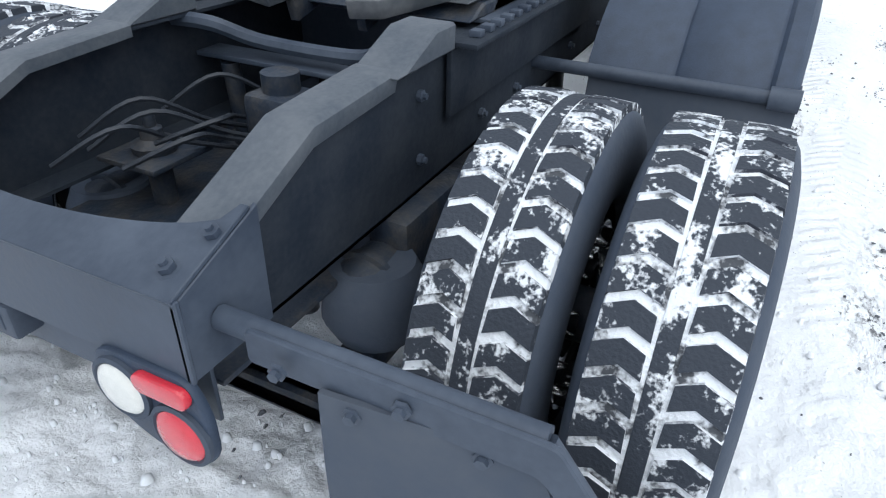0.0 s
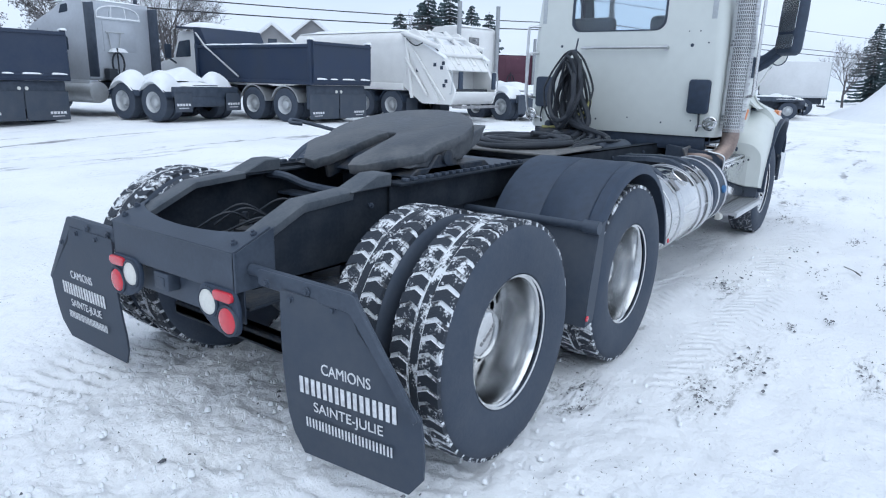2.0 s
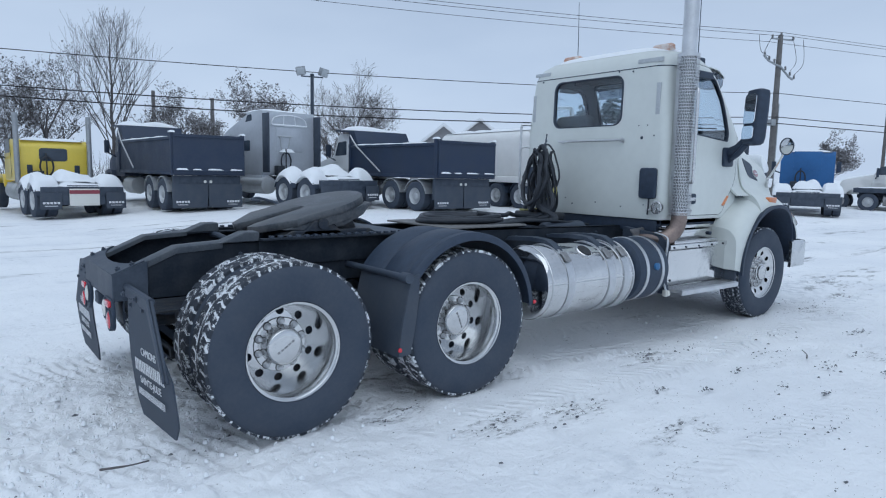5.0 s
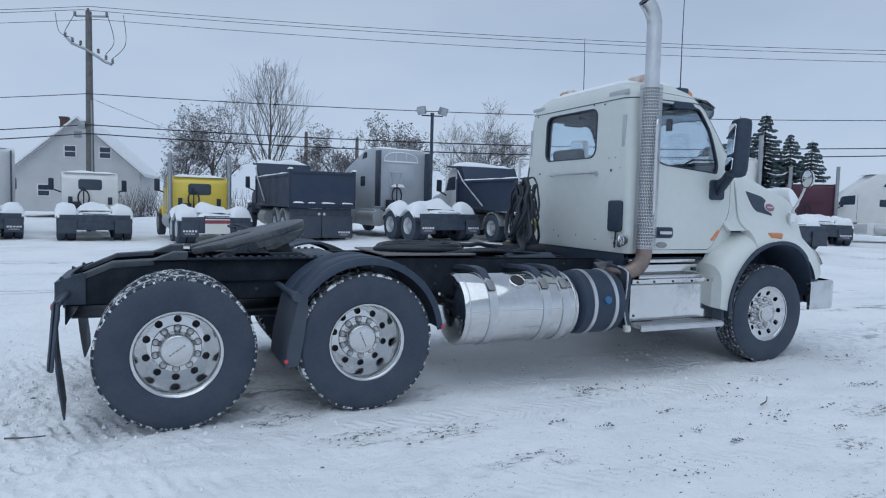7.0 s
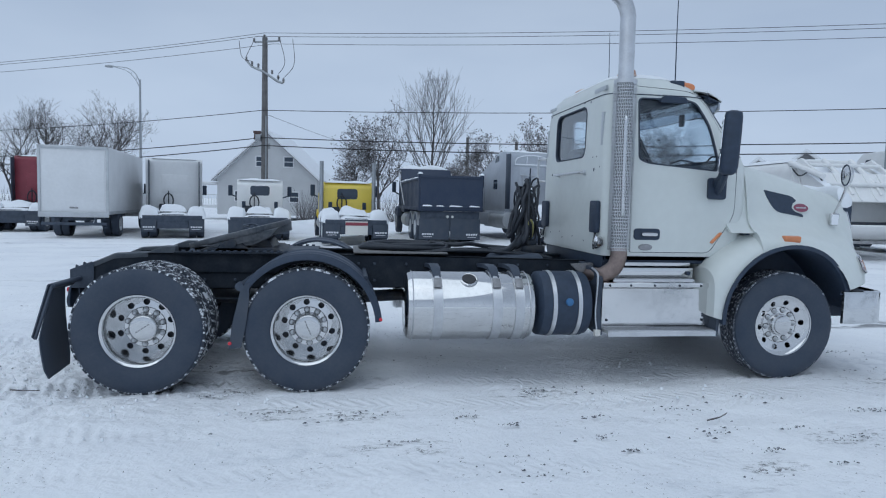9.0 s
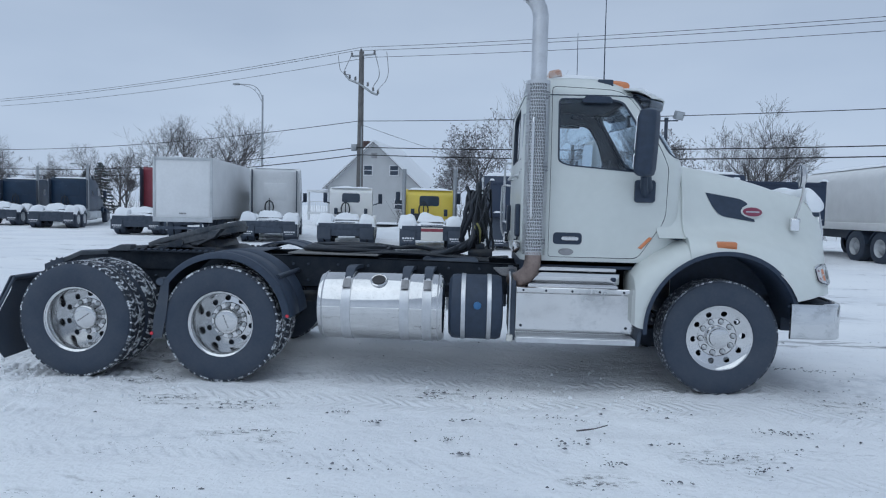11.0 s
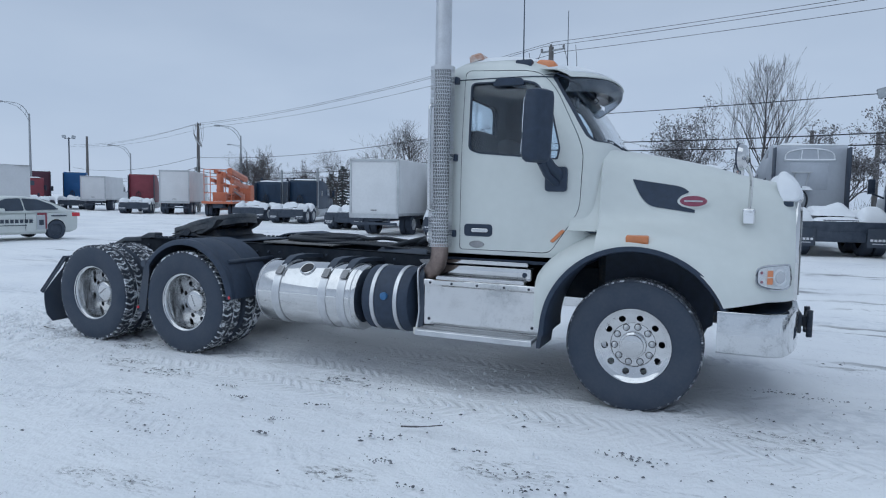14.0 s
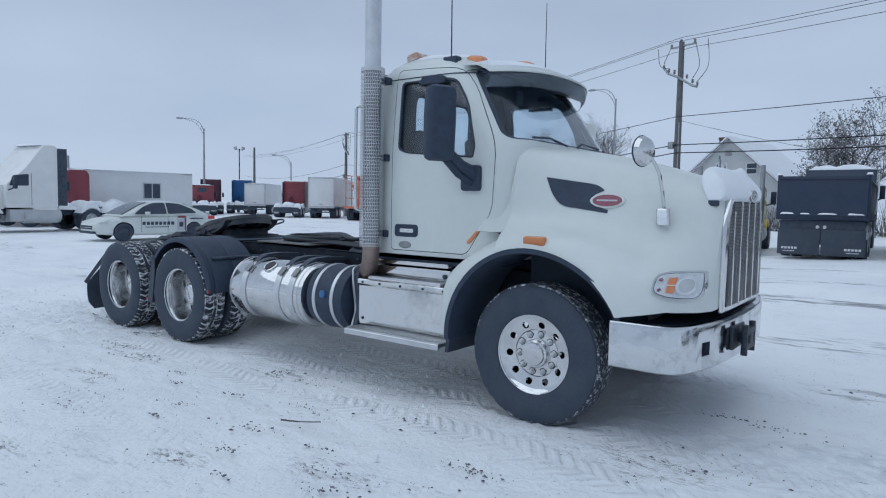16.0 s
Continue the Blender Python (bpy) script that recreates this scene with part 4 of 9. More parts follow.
# ---------- fuel tank, second tank, straps ----------
for s in (-1, 1):
    yc, zc, r = s * 0.87, 0.665, 0.305
    tank = part("fuel_tank", lathe([(0, 2.15), (0.26, 2.152), (0.29, 2.165), (r, 2.20), (r, 3.24), (0.29, 3.275), (0.26, 3.288), (0, 3.29)], 56, "x", (0, yc, zc)), CHROME, truck, "polished aluminium cylindrical fuel tank")
    part("tank_seam", pipe([(2.2, yc + s * r * 0.998, zc + 0.02), (3.24, yc + s * r * 0.998, zc + 0.02)], 0.004, 6), BRUSHED, tank)
    for x in (2.205, 3.235):
        part("weld_ring", lathe([(r + 0.001, -0.006), (r + 0.005, 0), (r + 0.001, 0.006)], 56, "x", (x, yc, zc)), BRUSHED, tank)
    for x in (2.42, 2.94, 3.14):
        part("tank_strap", lathe([(r + 0.001, -0.042), (r + 0.008, -0.040), (r + 0.008, 0.040), (r + 0.001, 0.042)], 56, "x", (x, yc, zc)), BRUSHED, tank, "brushed aluminium tank strap")
        part("strap_bracket", join(loft([[(x + a * w, s * y + b * hh * s, z + b * hh) for a, b in ((-1, -1), (1, -1), (1, 1), (-1, 1))] for y, z, w, hh in ((0.44, 0.985, 0.045, 0.020), (0.72, 1.005, 0.045, 0.018), (0.88, 1.000, 0.042, 0.014), (0.955, 0.975, 0.038, 0.010), (1.005, 0.935, 0.034, 0.008))]), pipe([(x - 0.028, s * 1.01, 0.95), (x - 0.028, s * 1.06, 0.885)], 0.010, 8), pipe([(x + 0.028, s * 1.01, 0.95), (x + 0.028, s * 1.06, 0.885)], 0.010, 8)), FRAME, tank, "black strap bracket")
        part("strap_buckle", moved(box(-0.034, 0.034, -0.005, 0.005, -0.05, 0.05, 0.003), pose(x, s * 1.100, 0.893, s * 45, 0, 0)), STEEL, tank, "drilled steel strap buckle")
    part("filler_cap", moved(lathe([(0.05, 0), (0.05, 0.02), (0.058, 0.022), (0.058, 0.034), (0.03, 0.038), (0, 0.038)], 24, "z"), pose(2.70, yc + s * 0.168, zc + 0.235, -s * 36, 0, 0)), SOOTSHADE, tank)
    part("filler_neck", moved(lathe([(0.052, 0.004), (0.075, 0.004), (0.078, 0.026), (0.070, 0.032), (0.062, 0.030)], 24, "z"), pose(2.70, yc + s * 0.168, zc + 0.235, -s * 36, 0, 0)), CHROME, tank)
    dt = part("second_tank", lathe([(0, 3.325), (0.25, 3.33), (0.29, 3.36), (0.295, 3.40), (0.295, 3.76), (0.28, 3.80), (0.2, 3.815), (0, 3.82)], 48, "x", (0, yc, zc + 0.02)), PLASTIC, truck, "black plastic round tank with bright straps")
    for x in (3.46, 3.69):
        part("tank_strap", lathe([(0.297, -0.02), (0.302, -0.018), (0.302, 0.018), (0.297, 0.02)], 48, "x", (x, yc, zc + 0.02)), BRUSHED, dt)
    part("tank_cap", lathe([(0.034, 0), (0.034, 0.022), (0.026, 0.028), (0, 0.03)], 18, "y", (3.585, yc + s * 0.288, zc + 0.07), s), BLUECAP, dt, "blue filler cap")

# ---------- steps and skirt box ----------
for s in (-1, 1):
    lo = lambda a, b: (min(s * a, s * b), max(s * a, s * b))
    sk = part("step_box", join(prism(round_poly([(s * 0.60, 0.50), (s * 1.055, 0.50), (s * 1.055, 0.84), (s * 1.075, 0.86), (s * 1.075, 0.90), (s * 0.60, 0.90)], 0.006, 1), "x", 3.93, 4.98),), DENTED, truck, "polished aluminium step box, scuffed")
    part("side_plate", prism(round_poly([(s * 0.55, 0.48), (s * 1.10, 0.42), (s * 1.04, 0.62), (s * 1.06, 0.80), (s * 1.07, 0.93), (s * 0.98, 1.00), (s * 0.55, 1.05)], 0.02, 2), "x", 3.875, 3.925, 0.004), FRAME, sk)
    part("plate_edge", pipe(spline([(3.872, s * 0.93, 1.015), (3.872, s * 1.055, 0.985), (3.872, s * 1.075, 0.93), (3.872, s * 1.062, 0.80), (3.872, s * 1.042, 0.64), (3.872, s * 1.055, 0.55), (3.872, s * 1.098, 0.45)], 4), 0.010, 6), BRUSHED, sk, "bright rolled edge")
    part("heat_plate", prism(round_poly([(3.72, 1.035), (3.95, 1.05), (3.95, 0.94), (3.80, 0.965)], 0.02, 2), "y", s * 0.74, s * 0.755, 0.003), STEEL, sk)
    for x in (3.99, 4.19, 4.42, 4.66, 4.87):
        part("rivet", lathe([(0.011, 0), (0.010, 0.006), (0, 0.008)], 12, "y", (x, s * 1.075, 0.873), s), GREASE, sk)
    for x in (3.975, 4.90):
        part("rivet", lathe([(0.013, 0), (0.012, 0.006), (0, 0.008)], 12, "y", (x, s * 1.055, 0.555), s), GREASE, sk)
    tread = part("lower_step", prism([(s * 1.02, 0.482), (s * 1.225, 0.482), (s * 1.23, 0.477), (s * 1.23, 0.437), (s * 1.21, 0.437), (s * 1.21, 0.457), (s * 1.02, 0.457)], "x", 3.925, 4.945), BRUSHED, sk, "ribbed aluminium step")
    for i in range(6):
        part("step_rib", box(3.93, 4.94, *lo(1.035 + i * 0.033, 1.05 + i * 0.033), 0.482, 0.490, 0.002), BRUSHED, tread)
    gb = bmesh.new()
    for i in range(46):
        for j in range(7):
            gx, gy, d = 3.945 + 0.0218 * i, s * (1.035 + 0.028 * j), 0.010 if (i + j) % 2 else -0.010
            vs = [gb.verts.new((gx + a, gy + b, 0.4902 + c)) for a, b, c in ((-0.009, -d, 0), (0.002, -d * 0.3, 0.007), (0.009, d, 0), (-0.002, d * 0.3, 0.007))]
            gb.faces.new(vs)
            # flat dark diamond: the shade of an opening put into colour
            gf = gb.faces.new([gb.verts.new((gx + a, gy + b, 0.4908)) for a, b in ((-0.0085, 0.014), (0.0, 0.0215), (0.0085, 0.014), (0.0, 0.0065))])
            gf.material_index = 1
    # upper step openings are flat dark diamonds, shade as colour
    ub = bmesh.new()
    for i in range(36):
        for j in range(3):
            gx, gy = 4.045 + 0.0215 * i, s * (0.975 + 0.028 * j)
            ub.faces.new([ub.verts.new((gx + a, gy + b, 0.9315)) for a, b in ((-0.0075, 0), (0.0, 0.009), (0.0075, 0), (0.0, -0.009))])
    part("step_grating", gb, (BRUSHED, SOOTSHADE), tread, "raised diamond grip pattern with dark openings")
    us = part("upper_step", join(box(4.03, 4.82, *lo(0.80, 1.05), 0.90, 0.925, 0.004), box(4.02, 4.85, *lo(0.80, 0.955), 0.925, 1.025, 0.006), box(4.02, 4.82, *lo(0.80, 0.95), 1.04, 1.075, 0.006)), CHROME, sk)
    for i in range(6):
        part("step_rib", box(4.04, 4.81, *lo(0.965 + i * 0.014, 0.972 + i * 0.014), 0.925, 0.931), BRUSHED, us)
    part("step_openings", ub, SOOTSHADE, us, "rows of dark openings in the step")
    part("step_knob", lathe([(0.02, 0), (0.02, 0.014), (0, 0.018)], 16, "y", (4.80, s * 0.957, 0.975), s), PLASTIC, us)
    part("marker_lens", join(box(3.85, 3.905, *lo(1.06, 1.11), 0.415, 0.475, 0.006), lathe([(0.022, 0), (0.022, 0.01), (0, 0.012)], 16, "y", (3.877, s * 1.11, 0.446), s)), WLENS, sk, "small white step lamp")
    part("under_cab_panel", box(4.0, 5.0, *lo(0.60, 0.90), 1.06, 1.14, 0.01), PLASTIC, truck)

# ---------- the cab ----------
# horizontal rounded sections: height, back x, front x, half width, rear radius, front radius
CAB = [(1.13, 3.965, 5.33, 0.94, 0.09, 0.16), (1.17, 3.955, 5.38, 0.952, 0.09, 0.16), (1.6, 3.955, 5.405, 0.955, 0.09, 0.17), (1.98, 3.955, 5.42, 0.95, 0.10, 0.22), (2.06, 3.957, 5.42, 0.945, 0.10, 0.30),
       (2.35, 3.962, 5.25, 0.920, 0.11, 0.34), (2.56, 3.968, 5.115, 0.900, 0.12, 0.36), (2.66, 3.978, 5.03, 0.880, 0.14, 0.38), (2.73, 4.005, 4.95, 0.845, 0.18, 0.40), (2.78, 4.05, 4.87, 0.79, 0.24, 0.42),
       (2.825, 4.13, 4.77, 0.70, 0.27, 0.36), (2.85, 4.22, 4.68, 0.56, 0.2, 0.25), (2.86, 4.38, 4.60, 0.3, 0.1, 0.11)]


def cab_ring(z, xb, xf, w, rb, rf, inset=0.0):
    xb, xf, w = xb + inset, xf - inset, w - inset
    rb, rf = max(0.02, rb - inset), max(0.02, rf - inset)
    pts, n = [], 7
    for cx, cy, r, a0 in ((xf - rf, w - rf, rf, 0), (xb + rb, w - rb, rb, 90), (xb + rb, -w + rb, rb, 180), (xf - rf, -w + rf, rf, 270)):
        pts += [(cx + r * math.cos(radians(a0 + 90 * i / n)), cy + r * math.sin(radians(a0 + 90 * i / n)), z) for i in range(n + 1)]
    return pts


def cab_solid(inset, material):
    secs = []
    for i, c in enumerate(CAB):
        z = c[0]
        if inset:
            z = z + inset if i == 0 else z - inset * min(1, max(0, (z - 2.4) / 0.4))
        ww = c[3] - inset
        if ww < 0.1:
            continue
        secs.append(cab_ring(z, *c[1:], inset))
    return solid(loft(secs), material)


def wedge(pts, axis, a, b, material):
    return solid(prism(pts, axis, a, b), material)


DOOR = round_poly([(4.205, 1.165), (5.0, 1.165), (5.235, 1.52), (5.25, 1.98), (5.20, 2.12), (5.00, 2.50), (4.86, 2.665), (4.205, 2.70)], [0.03, 0.06, 0.08, 0.05, 0.08, 0.08, 0.12, 0.05], 4)
DWIN = round_poly([(4.27, 2.02), (4.36, 1.985), (5.04, 1.93), (5.06, 2.02), (4.97, 2.36), (4.84, 2.56), (4.72, 2.585), (4.265, 2.585)], [0.04, 0.04, 0.02, 0.03, 0.08, 0.05, 0.05, 0.05], 4)


def grown(pts, d):
    c = sum((Vector(p) for p in pts), Vector((0, 0))) / len(pts)
    return [tuple(c + (Vector(p) - c) * (1 + d / max(0.05, (Vector(p) - c).length))) for p in pts]


RWIN = rrect(0.06, 2.315, 0.93, 0.50, 0.10, 5)
WSCR = round_poly([(-0.885, 2.075), (0.885, 2.075), (0.850, 2.33), (0.800, 2.655), (-0.800, 2.655), (-0.850, 2.33)], [0.07, 0.07, 0.0, 0.12, 0.12, 0.0], 5)

shell = lambda: cab_solid(0.0, WHITE)
cab_me = carve(shell(), [("DIFFERENCE", cab_solid(0.05, INSIDE)), ("DIFFERENCE", wedge(RWIN, "x", 3.8, 4.15, PLASTIC)), ("DIFFERENCE", wedge(WSCR, "x", 4.84, 5.8, PLASTIC)),
                         ("DIFFERENCE", wedge(DOOR, "y", -1.2, -0.6, PLASTIC)), ("DIFFERENCE", wedge(DOOR, "y", 0.6, 1.2, PLASTIC))])
cab = part("cab", cab_me, None, truck, "white painted day cab with a large rear window")
for s in (-1, 1):
    a, b = (-1.2, -0.6) if s < 0 else (0.6, 1.2)
    dme = carve(shell(), [("DIFFERENCE", cab_solid(0.045, INSIDE)), ("INTERSECT", wedge(grown(DOOR, -0.006), "y", a, b, PLASTIC)), ("DIFFERENCE", wedge(DWIN, "y", a, b, PLASTIC))])
    door = part("cab_door", dme, None, truck, "white cab door with dark-framed window")
    gl = carve(cab_solid(0.018, GLASS), [("DIFFERENCE", cab_solid(0.024, GLASS)), ("INTERSECT", wedge(grown(DWIN, 0.012), "y", a, b, GLASS))])
    g = part("window_pane", gl, None, door, "clear side window glass")
    g.visible_shadow = False
    # rubber surround
    fr = carve(cab_solid(-0.003, RUBBER), [("DIFFERENCE", cab_solid(0.016, RUBBER)), ("INTERSECT", wedge(grown(DWIN, 0.004), "y", a, b, RUBBER)), ("DIFFERENCE", wedge(grown(DWIN, -0.013), "y", a, b, RUBBER))])
    part("window_seal", fr, None, door)
    part("door_handle", join(prism(rrect(4.375, 1.335, 0.255, 0.105, 0.03), "y", s * 0.950, s * 0.960, 0.003)), PLASTIC, door, "chrome pull handle in a dark recess")
    part("handle_bar", prism(rrect(4.395, 1.335, 0.155, 0.036, 0.016), "y", s * 0.958, s * 0.982, 0.008, 2), CHROME, door)
    part("emblem_oval", prism([(4.365 + 0.068 * math.cos(2 * math.pi * i / 24), 1.215 + 0.03 * math.sin(2 * math.pi * i / 24)) for i in range(24)], "y", s * 0.953, s * 0.962, 0.003), STEEL, door)
    part("side_marker", prism([(5.00, 1.265), (5.03, 1.255), (5.125, 1.355), (5.095, 1.365)], "y", s * 0.945, s * 0.967, 0.006), AMBER, door, "slanted amber side marker")
    # dark housing of the look-down mirror above the door window
    part("rain_guard", prism(round_poly([(4.46, 2.545), (4.74, 2.545), (4.72, 2.60), (4.50, 2.61)], 0.02, 3), "y", s * 0.88, s * 0.93, 0.01), PLASTIC, door)
for nm, inset, pts, x0, x1 in (("rear_window", 0.02, RWIN, 3.8, 4.15), ("windscreen", 0.015, WSCR, 4.82, 5.8)):
    gl = carve(cab_solid(inset, GLASS), [("DIFFERENCE", cab_solid(inset + 0.006, GLASS)), ("INTERSECT", wedge(grown(pts, 0.015), "x", x0, x1, GLASS))])
    g = part(nm, gl, None, cab, "clear window glass")
    g.visible_shadow = False
    fr = carve(cab_solid(-0.003, RUBBER), [("DIFFERENCE", cab_solid(0.018, RUBBER)), ("INTERSECT", wedge(grown(pts, 0.006), "x", x0, x1, RUBBER)), ("DIFFERENCE", wedge(grown(pts, -0.016), "x", x0, x1, RUBBER))])
    part("window_seal", fr, None, cab)
part("roof_seam", pipe(cab_ring(2.615, 3.972, 5.075, 0.892, 0.13, 0.37), 0.0045, 6, closed=True), PLASTIC, cab)
# reflective strips, bolts and scuffs on the back wall
for y0, y1, z0, z1 in ((-0.84, -0.56, 2.655, 2.695), (0.62, 0.84, 2.66, 2.695), (-0.845, -0.80, 2.15, 2.45), (0.81, 0.85, 2.15, 2.45)):
    xx = 3.968 if z0 < 2.6 else 3.985
    part("reflective_strip", box(xx - 0.012, xx + 0.01, y0, y1, z0, z1, 0.001), REFLECT, cab)
for y, z, r in ((-0.66, 1.93, 0.017), (0.62, 1.93, 0.014), (-0.80, 1.95, 0.008), (-0.72, 2.05, 0.007), (-0.62, 2.05, 0.006), (-0.35, 2.60, 0.010), (-0.52, 2.585, 0.010), (0.70, 2.59, 0.010), (0.30, 1.30, 0.008), (-0.12, 1.27, 0.008), (-0.72, 1.27, 0.007), (0.20, 1.24, 0.010), (-0.45, 1.24, 0.009), (0.62, 1.28, 0.008)):
    part("rivet", lathe([(r, 0), (r * 0.9, 0.004), (0, 0.006)], 10, "x", (3.957, y, z), -1), PLASTIC, cab)
part("grab_rail", join(pipe(spline([(3.955, 0.36, 1.905), (3.915, 0.36, 1.91), (3.905, 0.33, 1.912), (3.905, -0.40, 1.912), (3.915, -0.43, 1.912), (3.955, -0.43, 1.91)], 4), 0.013, 10), lathe([(0.028, 0), (0.028, 0.012), (0, 0.014)], 14, "x", (3.955, -0.43, 1.91), -1)), BRUSHED, cab, "bright horizontal grab rail")
for s in (-1, 1):
    part("vent_flap", prism(rrect(s * 0.775, 1.485, 0.19, 0.30, 0.03), "x", 3.915, 3.957, 0.012, 2), PLASTIC, cab, "black rounded vent cover")
    wl_ = part("work_lamp", join(lathe([(0.02, -0.01), (0.05, 0), (0.062, 0.03), (0.064, 0.055), (0.055, 0.06)], 20, "x", (3.955, s * 0.905, 1.255), -1), pipe([(3.93, s * 0.78, 1.22), (3.93, s * 0.9, 1.25)], 0.012, 8)), CHROME, cab, "round chrome work lamp")
    part("lamp_lens", lathe([(0.055, 0.055), (0.03, 0.066), (0, 0.068)], 20, "x", (3.955, s * 0.905, 1.255), -1), CLEAR, wl_)
    part("cable", pipe(spline([(3.94, s * 0.79, 1.34), (3.925, s * 0.80, 1.25), (3.93, s * 0.79, 1.18)], 4), 0.009, 6), HOSE, cab)
part("cab_floor", box(4.0, 5.3, -0.90, 0.90, 1.08, 1.135, 0.01), PLASTIC, cab)
part("rear_sill", box(3.99, 4.10, -0.86, 0.86, 1.00, 1.13, 0.02), PLASTIC, cab)
# cab interior
for s in (-1, 1):
    seat = part("seat", join(box(4.25, 4.75, s * 0.42 - 0.25, s * 0.42 + 0.25, 1.45, 1.62, 0.05, 3), moved(box(-0.07, 0.07, -0.24, 0.24, 0, 0.62, 0.05, 3), pose(4.28, s * 0.42, 1.6, 0, -8, 0)), box(4.3, 4.7, s * 0.42 - 0.15, s * 0.42 + 0.15, 1.17, 1.47, 0.02)), FABRIC, cab, "dark cab seat")
part("dashboard", prism(round_poly([(4.98, 1.3), (4.98, 1.80), (5.06, 1.98), (5.36, 2.05), (5.36, 1.3)], 0.04, 3), "y", -0.86, 0.86, 0.02), INSIDE, cab)
part("steering_wheel", join(moved(pipe([(0.23 * math.cos(2 * math.pi * i / 28), 0.23 * math.sin(2 * math.pi * i / 28), 0) for i in range(28)], 0.016, 8, closed=True), pose(4.88, 0.42, 1.93, 0, -62, 0)), moved(join(box(-0.22, 0.22, -0.02, 0.02, -0.01, 0.01, 0.004), box(-0.02, 0.02, -0.22, 0.0, -0.01, 0.01, 0.004), lathe([(0.07, -0.03), (0.07, 0.02), (0, 0.03)], 16, "z")), pose(4.88, 0.42, 1.93, 0, -62, 0)), pipe([(4.9, 0.42, 1.91), (5.05, 0.42, 1.75)], 0.03, 8)), INSIDE, cab)
part("interior_mirror", box(5.02, 5.05, -0.30, -0.22, 2.42, 2.54, 0.01), INSIDE, cab)

# roof lamps and antennas
for x, y, mt, lab in ((4.24, 0.52, SNOWYAMBER, ""), (4.24, -0.66, SNOWYAMBER, ""), (4.85, -0.64, AMBER, ""), (5.0, -0.12, AMBER, ""), (4.85, 0.64, AMBER, "")):
    rear = x < 4.5
    zt = (2.85 if y > 0 else 2.828) if rear else (2.745 if abs(y) > 0.5 else 2.775)
    part("beacon" if rear else "clearance_lamp", moved(loft([[(a * k, b * k2, h) for a, b in rrect(0, 0, 0.12 if rear else 0.17, 0.20 if rear else 0.10, 0.02)] for k, k2, h in ((1, 1, -0.03), (1, 1, 0.016), (0.8, 0.85, 0.034), (0.6, 0.7, 0.040))]), pose(x, y, zt, 0, -12 if rear else 8, 0)), mt, cab, "amber roof lamp under thin snow")
for s in (-1, 1):
    ya, zm, zt = (-0.77, 2.715, 4.15) if s < 0 else (0.84, 2.66, 3.62)
    mt_ = part("antenna_mount", join(box(4.62, 4.76, ya - 0.04, ya + 0.04, zm - 0.03, zm + 0.06, 0.012)), PLASTIC, cab)
    part("antenna", pipe([(4.68, ya, zm + 0.05), (4.675, ya, 3.2), (4.67, ya * 1.01, zt)], [0.006, 0.0045, 0.003], 6), PLASTIC, mt_)
part("roof_snow", loft([[(4.46 + (x - 4.46) * 1.0, y, z + dz) for x, y, z in cab_ring(c[0], *c[1:])] for c, dz in ((CAB[9], 0.002), (CAB[10], 0.008), (CAB[11], 0.010), (CAB[12], 0.012))]), SNOWCAP, cab, "thin snow cover on the roof")

# outside sun visor: white moulding, dark sheet for its shade, glossy end piece
rings, under, drop = [], [], []
for i in range(25):
    a = -1 + 2 * i / 24
    y = a * 0.835
    e = abs(a) ** 2.6
    x0, x1 = 4.985 - 0.15 * e, 5.375 - 0.27 * e
    z0, z1 = 2.735 - 0.045 * e, 2.655 - 0.05 * e
    k = 1 - 0.8 * e
    xm, zm = x0 * 0.45 + x1 * 0.55, z0 - 0.018
    rings.append([(x0, y, z0), (xm, y, zm), (x1 - 0.03, y, z1 + 0.022), (x1, y, z1), (x1 - 0.004, y, z1 - 0.014 * k), (x1 - 0.03, y, z1 + 0.022 - 0.020 * k), (xm, y, zm - 0.026 * k), (x0 + 0.01, y, z0 - 0.05 * k)])
    top = [(x0 - 0.004, z0 - 0.054), (xm - 0.004, zm - 0.030), (x1 - 0.028, z1 - 0.004), (x1 - 0.006, z1 - 0.020), (x1 - 0.012, z1 - 0.075), (x1 - 0.05, z1 - 0.115)]
    under.append([(x, y * 0.985, z) for x, z in top[:3]] + [(x - 0.010, y * 0.985, z - 0.004) for x, z in top[2::-1]])
    drop.append([(x, y * 0.985, z) for x, z in top[2:]] + [(x - 0.008, y * 0.985, z - 0.002) for x, z in top[:1:-1]])
visor = part("sun_visor", loft(rings), WHITE, cab, "white outside sun visor over the windscreen")
part("visor_lining", loft(under), VISORSHADE, visor, "dark sheet painting the shade under the visor")
part("visor_band", loft(drop), SMOKED, visor, "smoked translucent acrylic band hanging from the visor")
part("visor_snow", loft([[(r[0][0], r[0][1], r[0][2] + 0.004), (r[1][0], r[1][1], r[1][2] + 0.030), (r[2][0] - 0.05, r[2][1], r[2][2] + 0.028), (r[2][0] - 0.05, r[2][1], r[2][2] + 0.01)] for r in rings[1:-1]]), SNOWCAP, cab)
for s in (-1, 1):
    part("wiper", pipe([(5.42, s * 0.1, 2.07), (5.36, s * 0.3, 2.12), (5.38, s * 0.62, 2.10)], 0.010, 6), PLASTIC, cab)

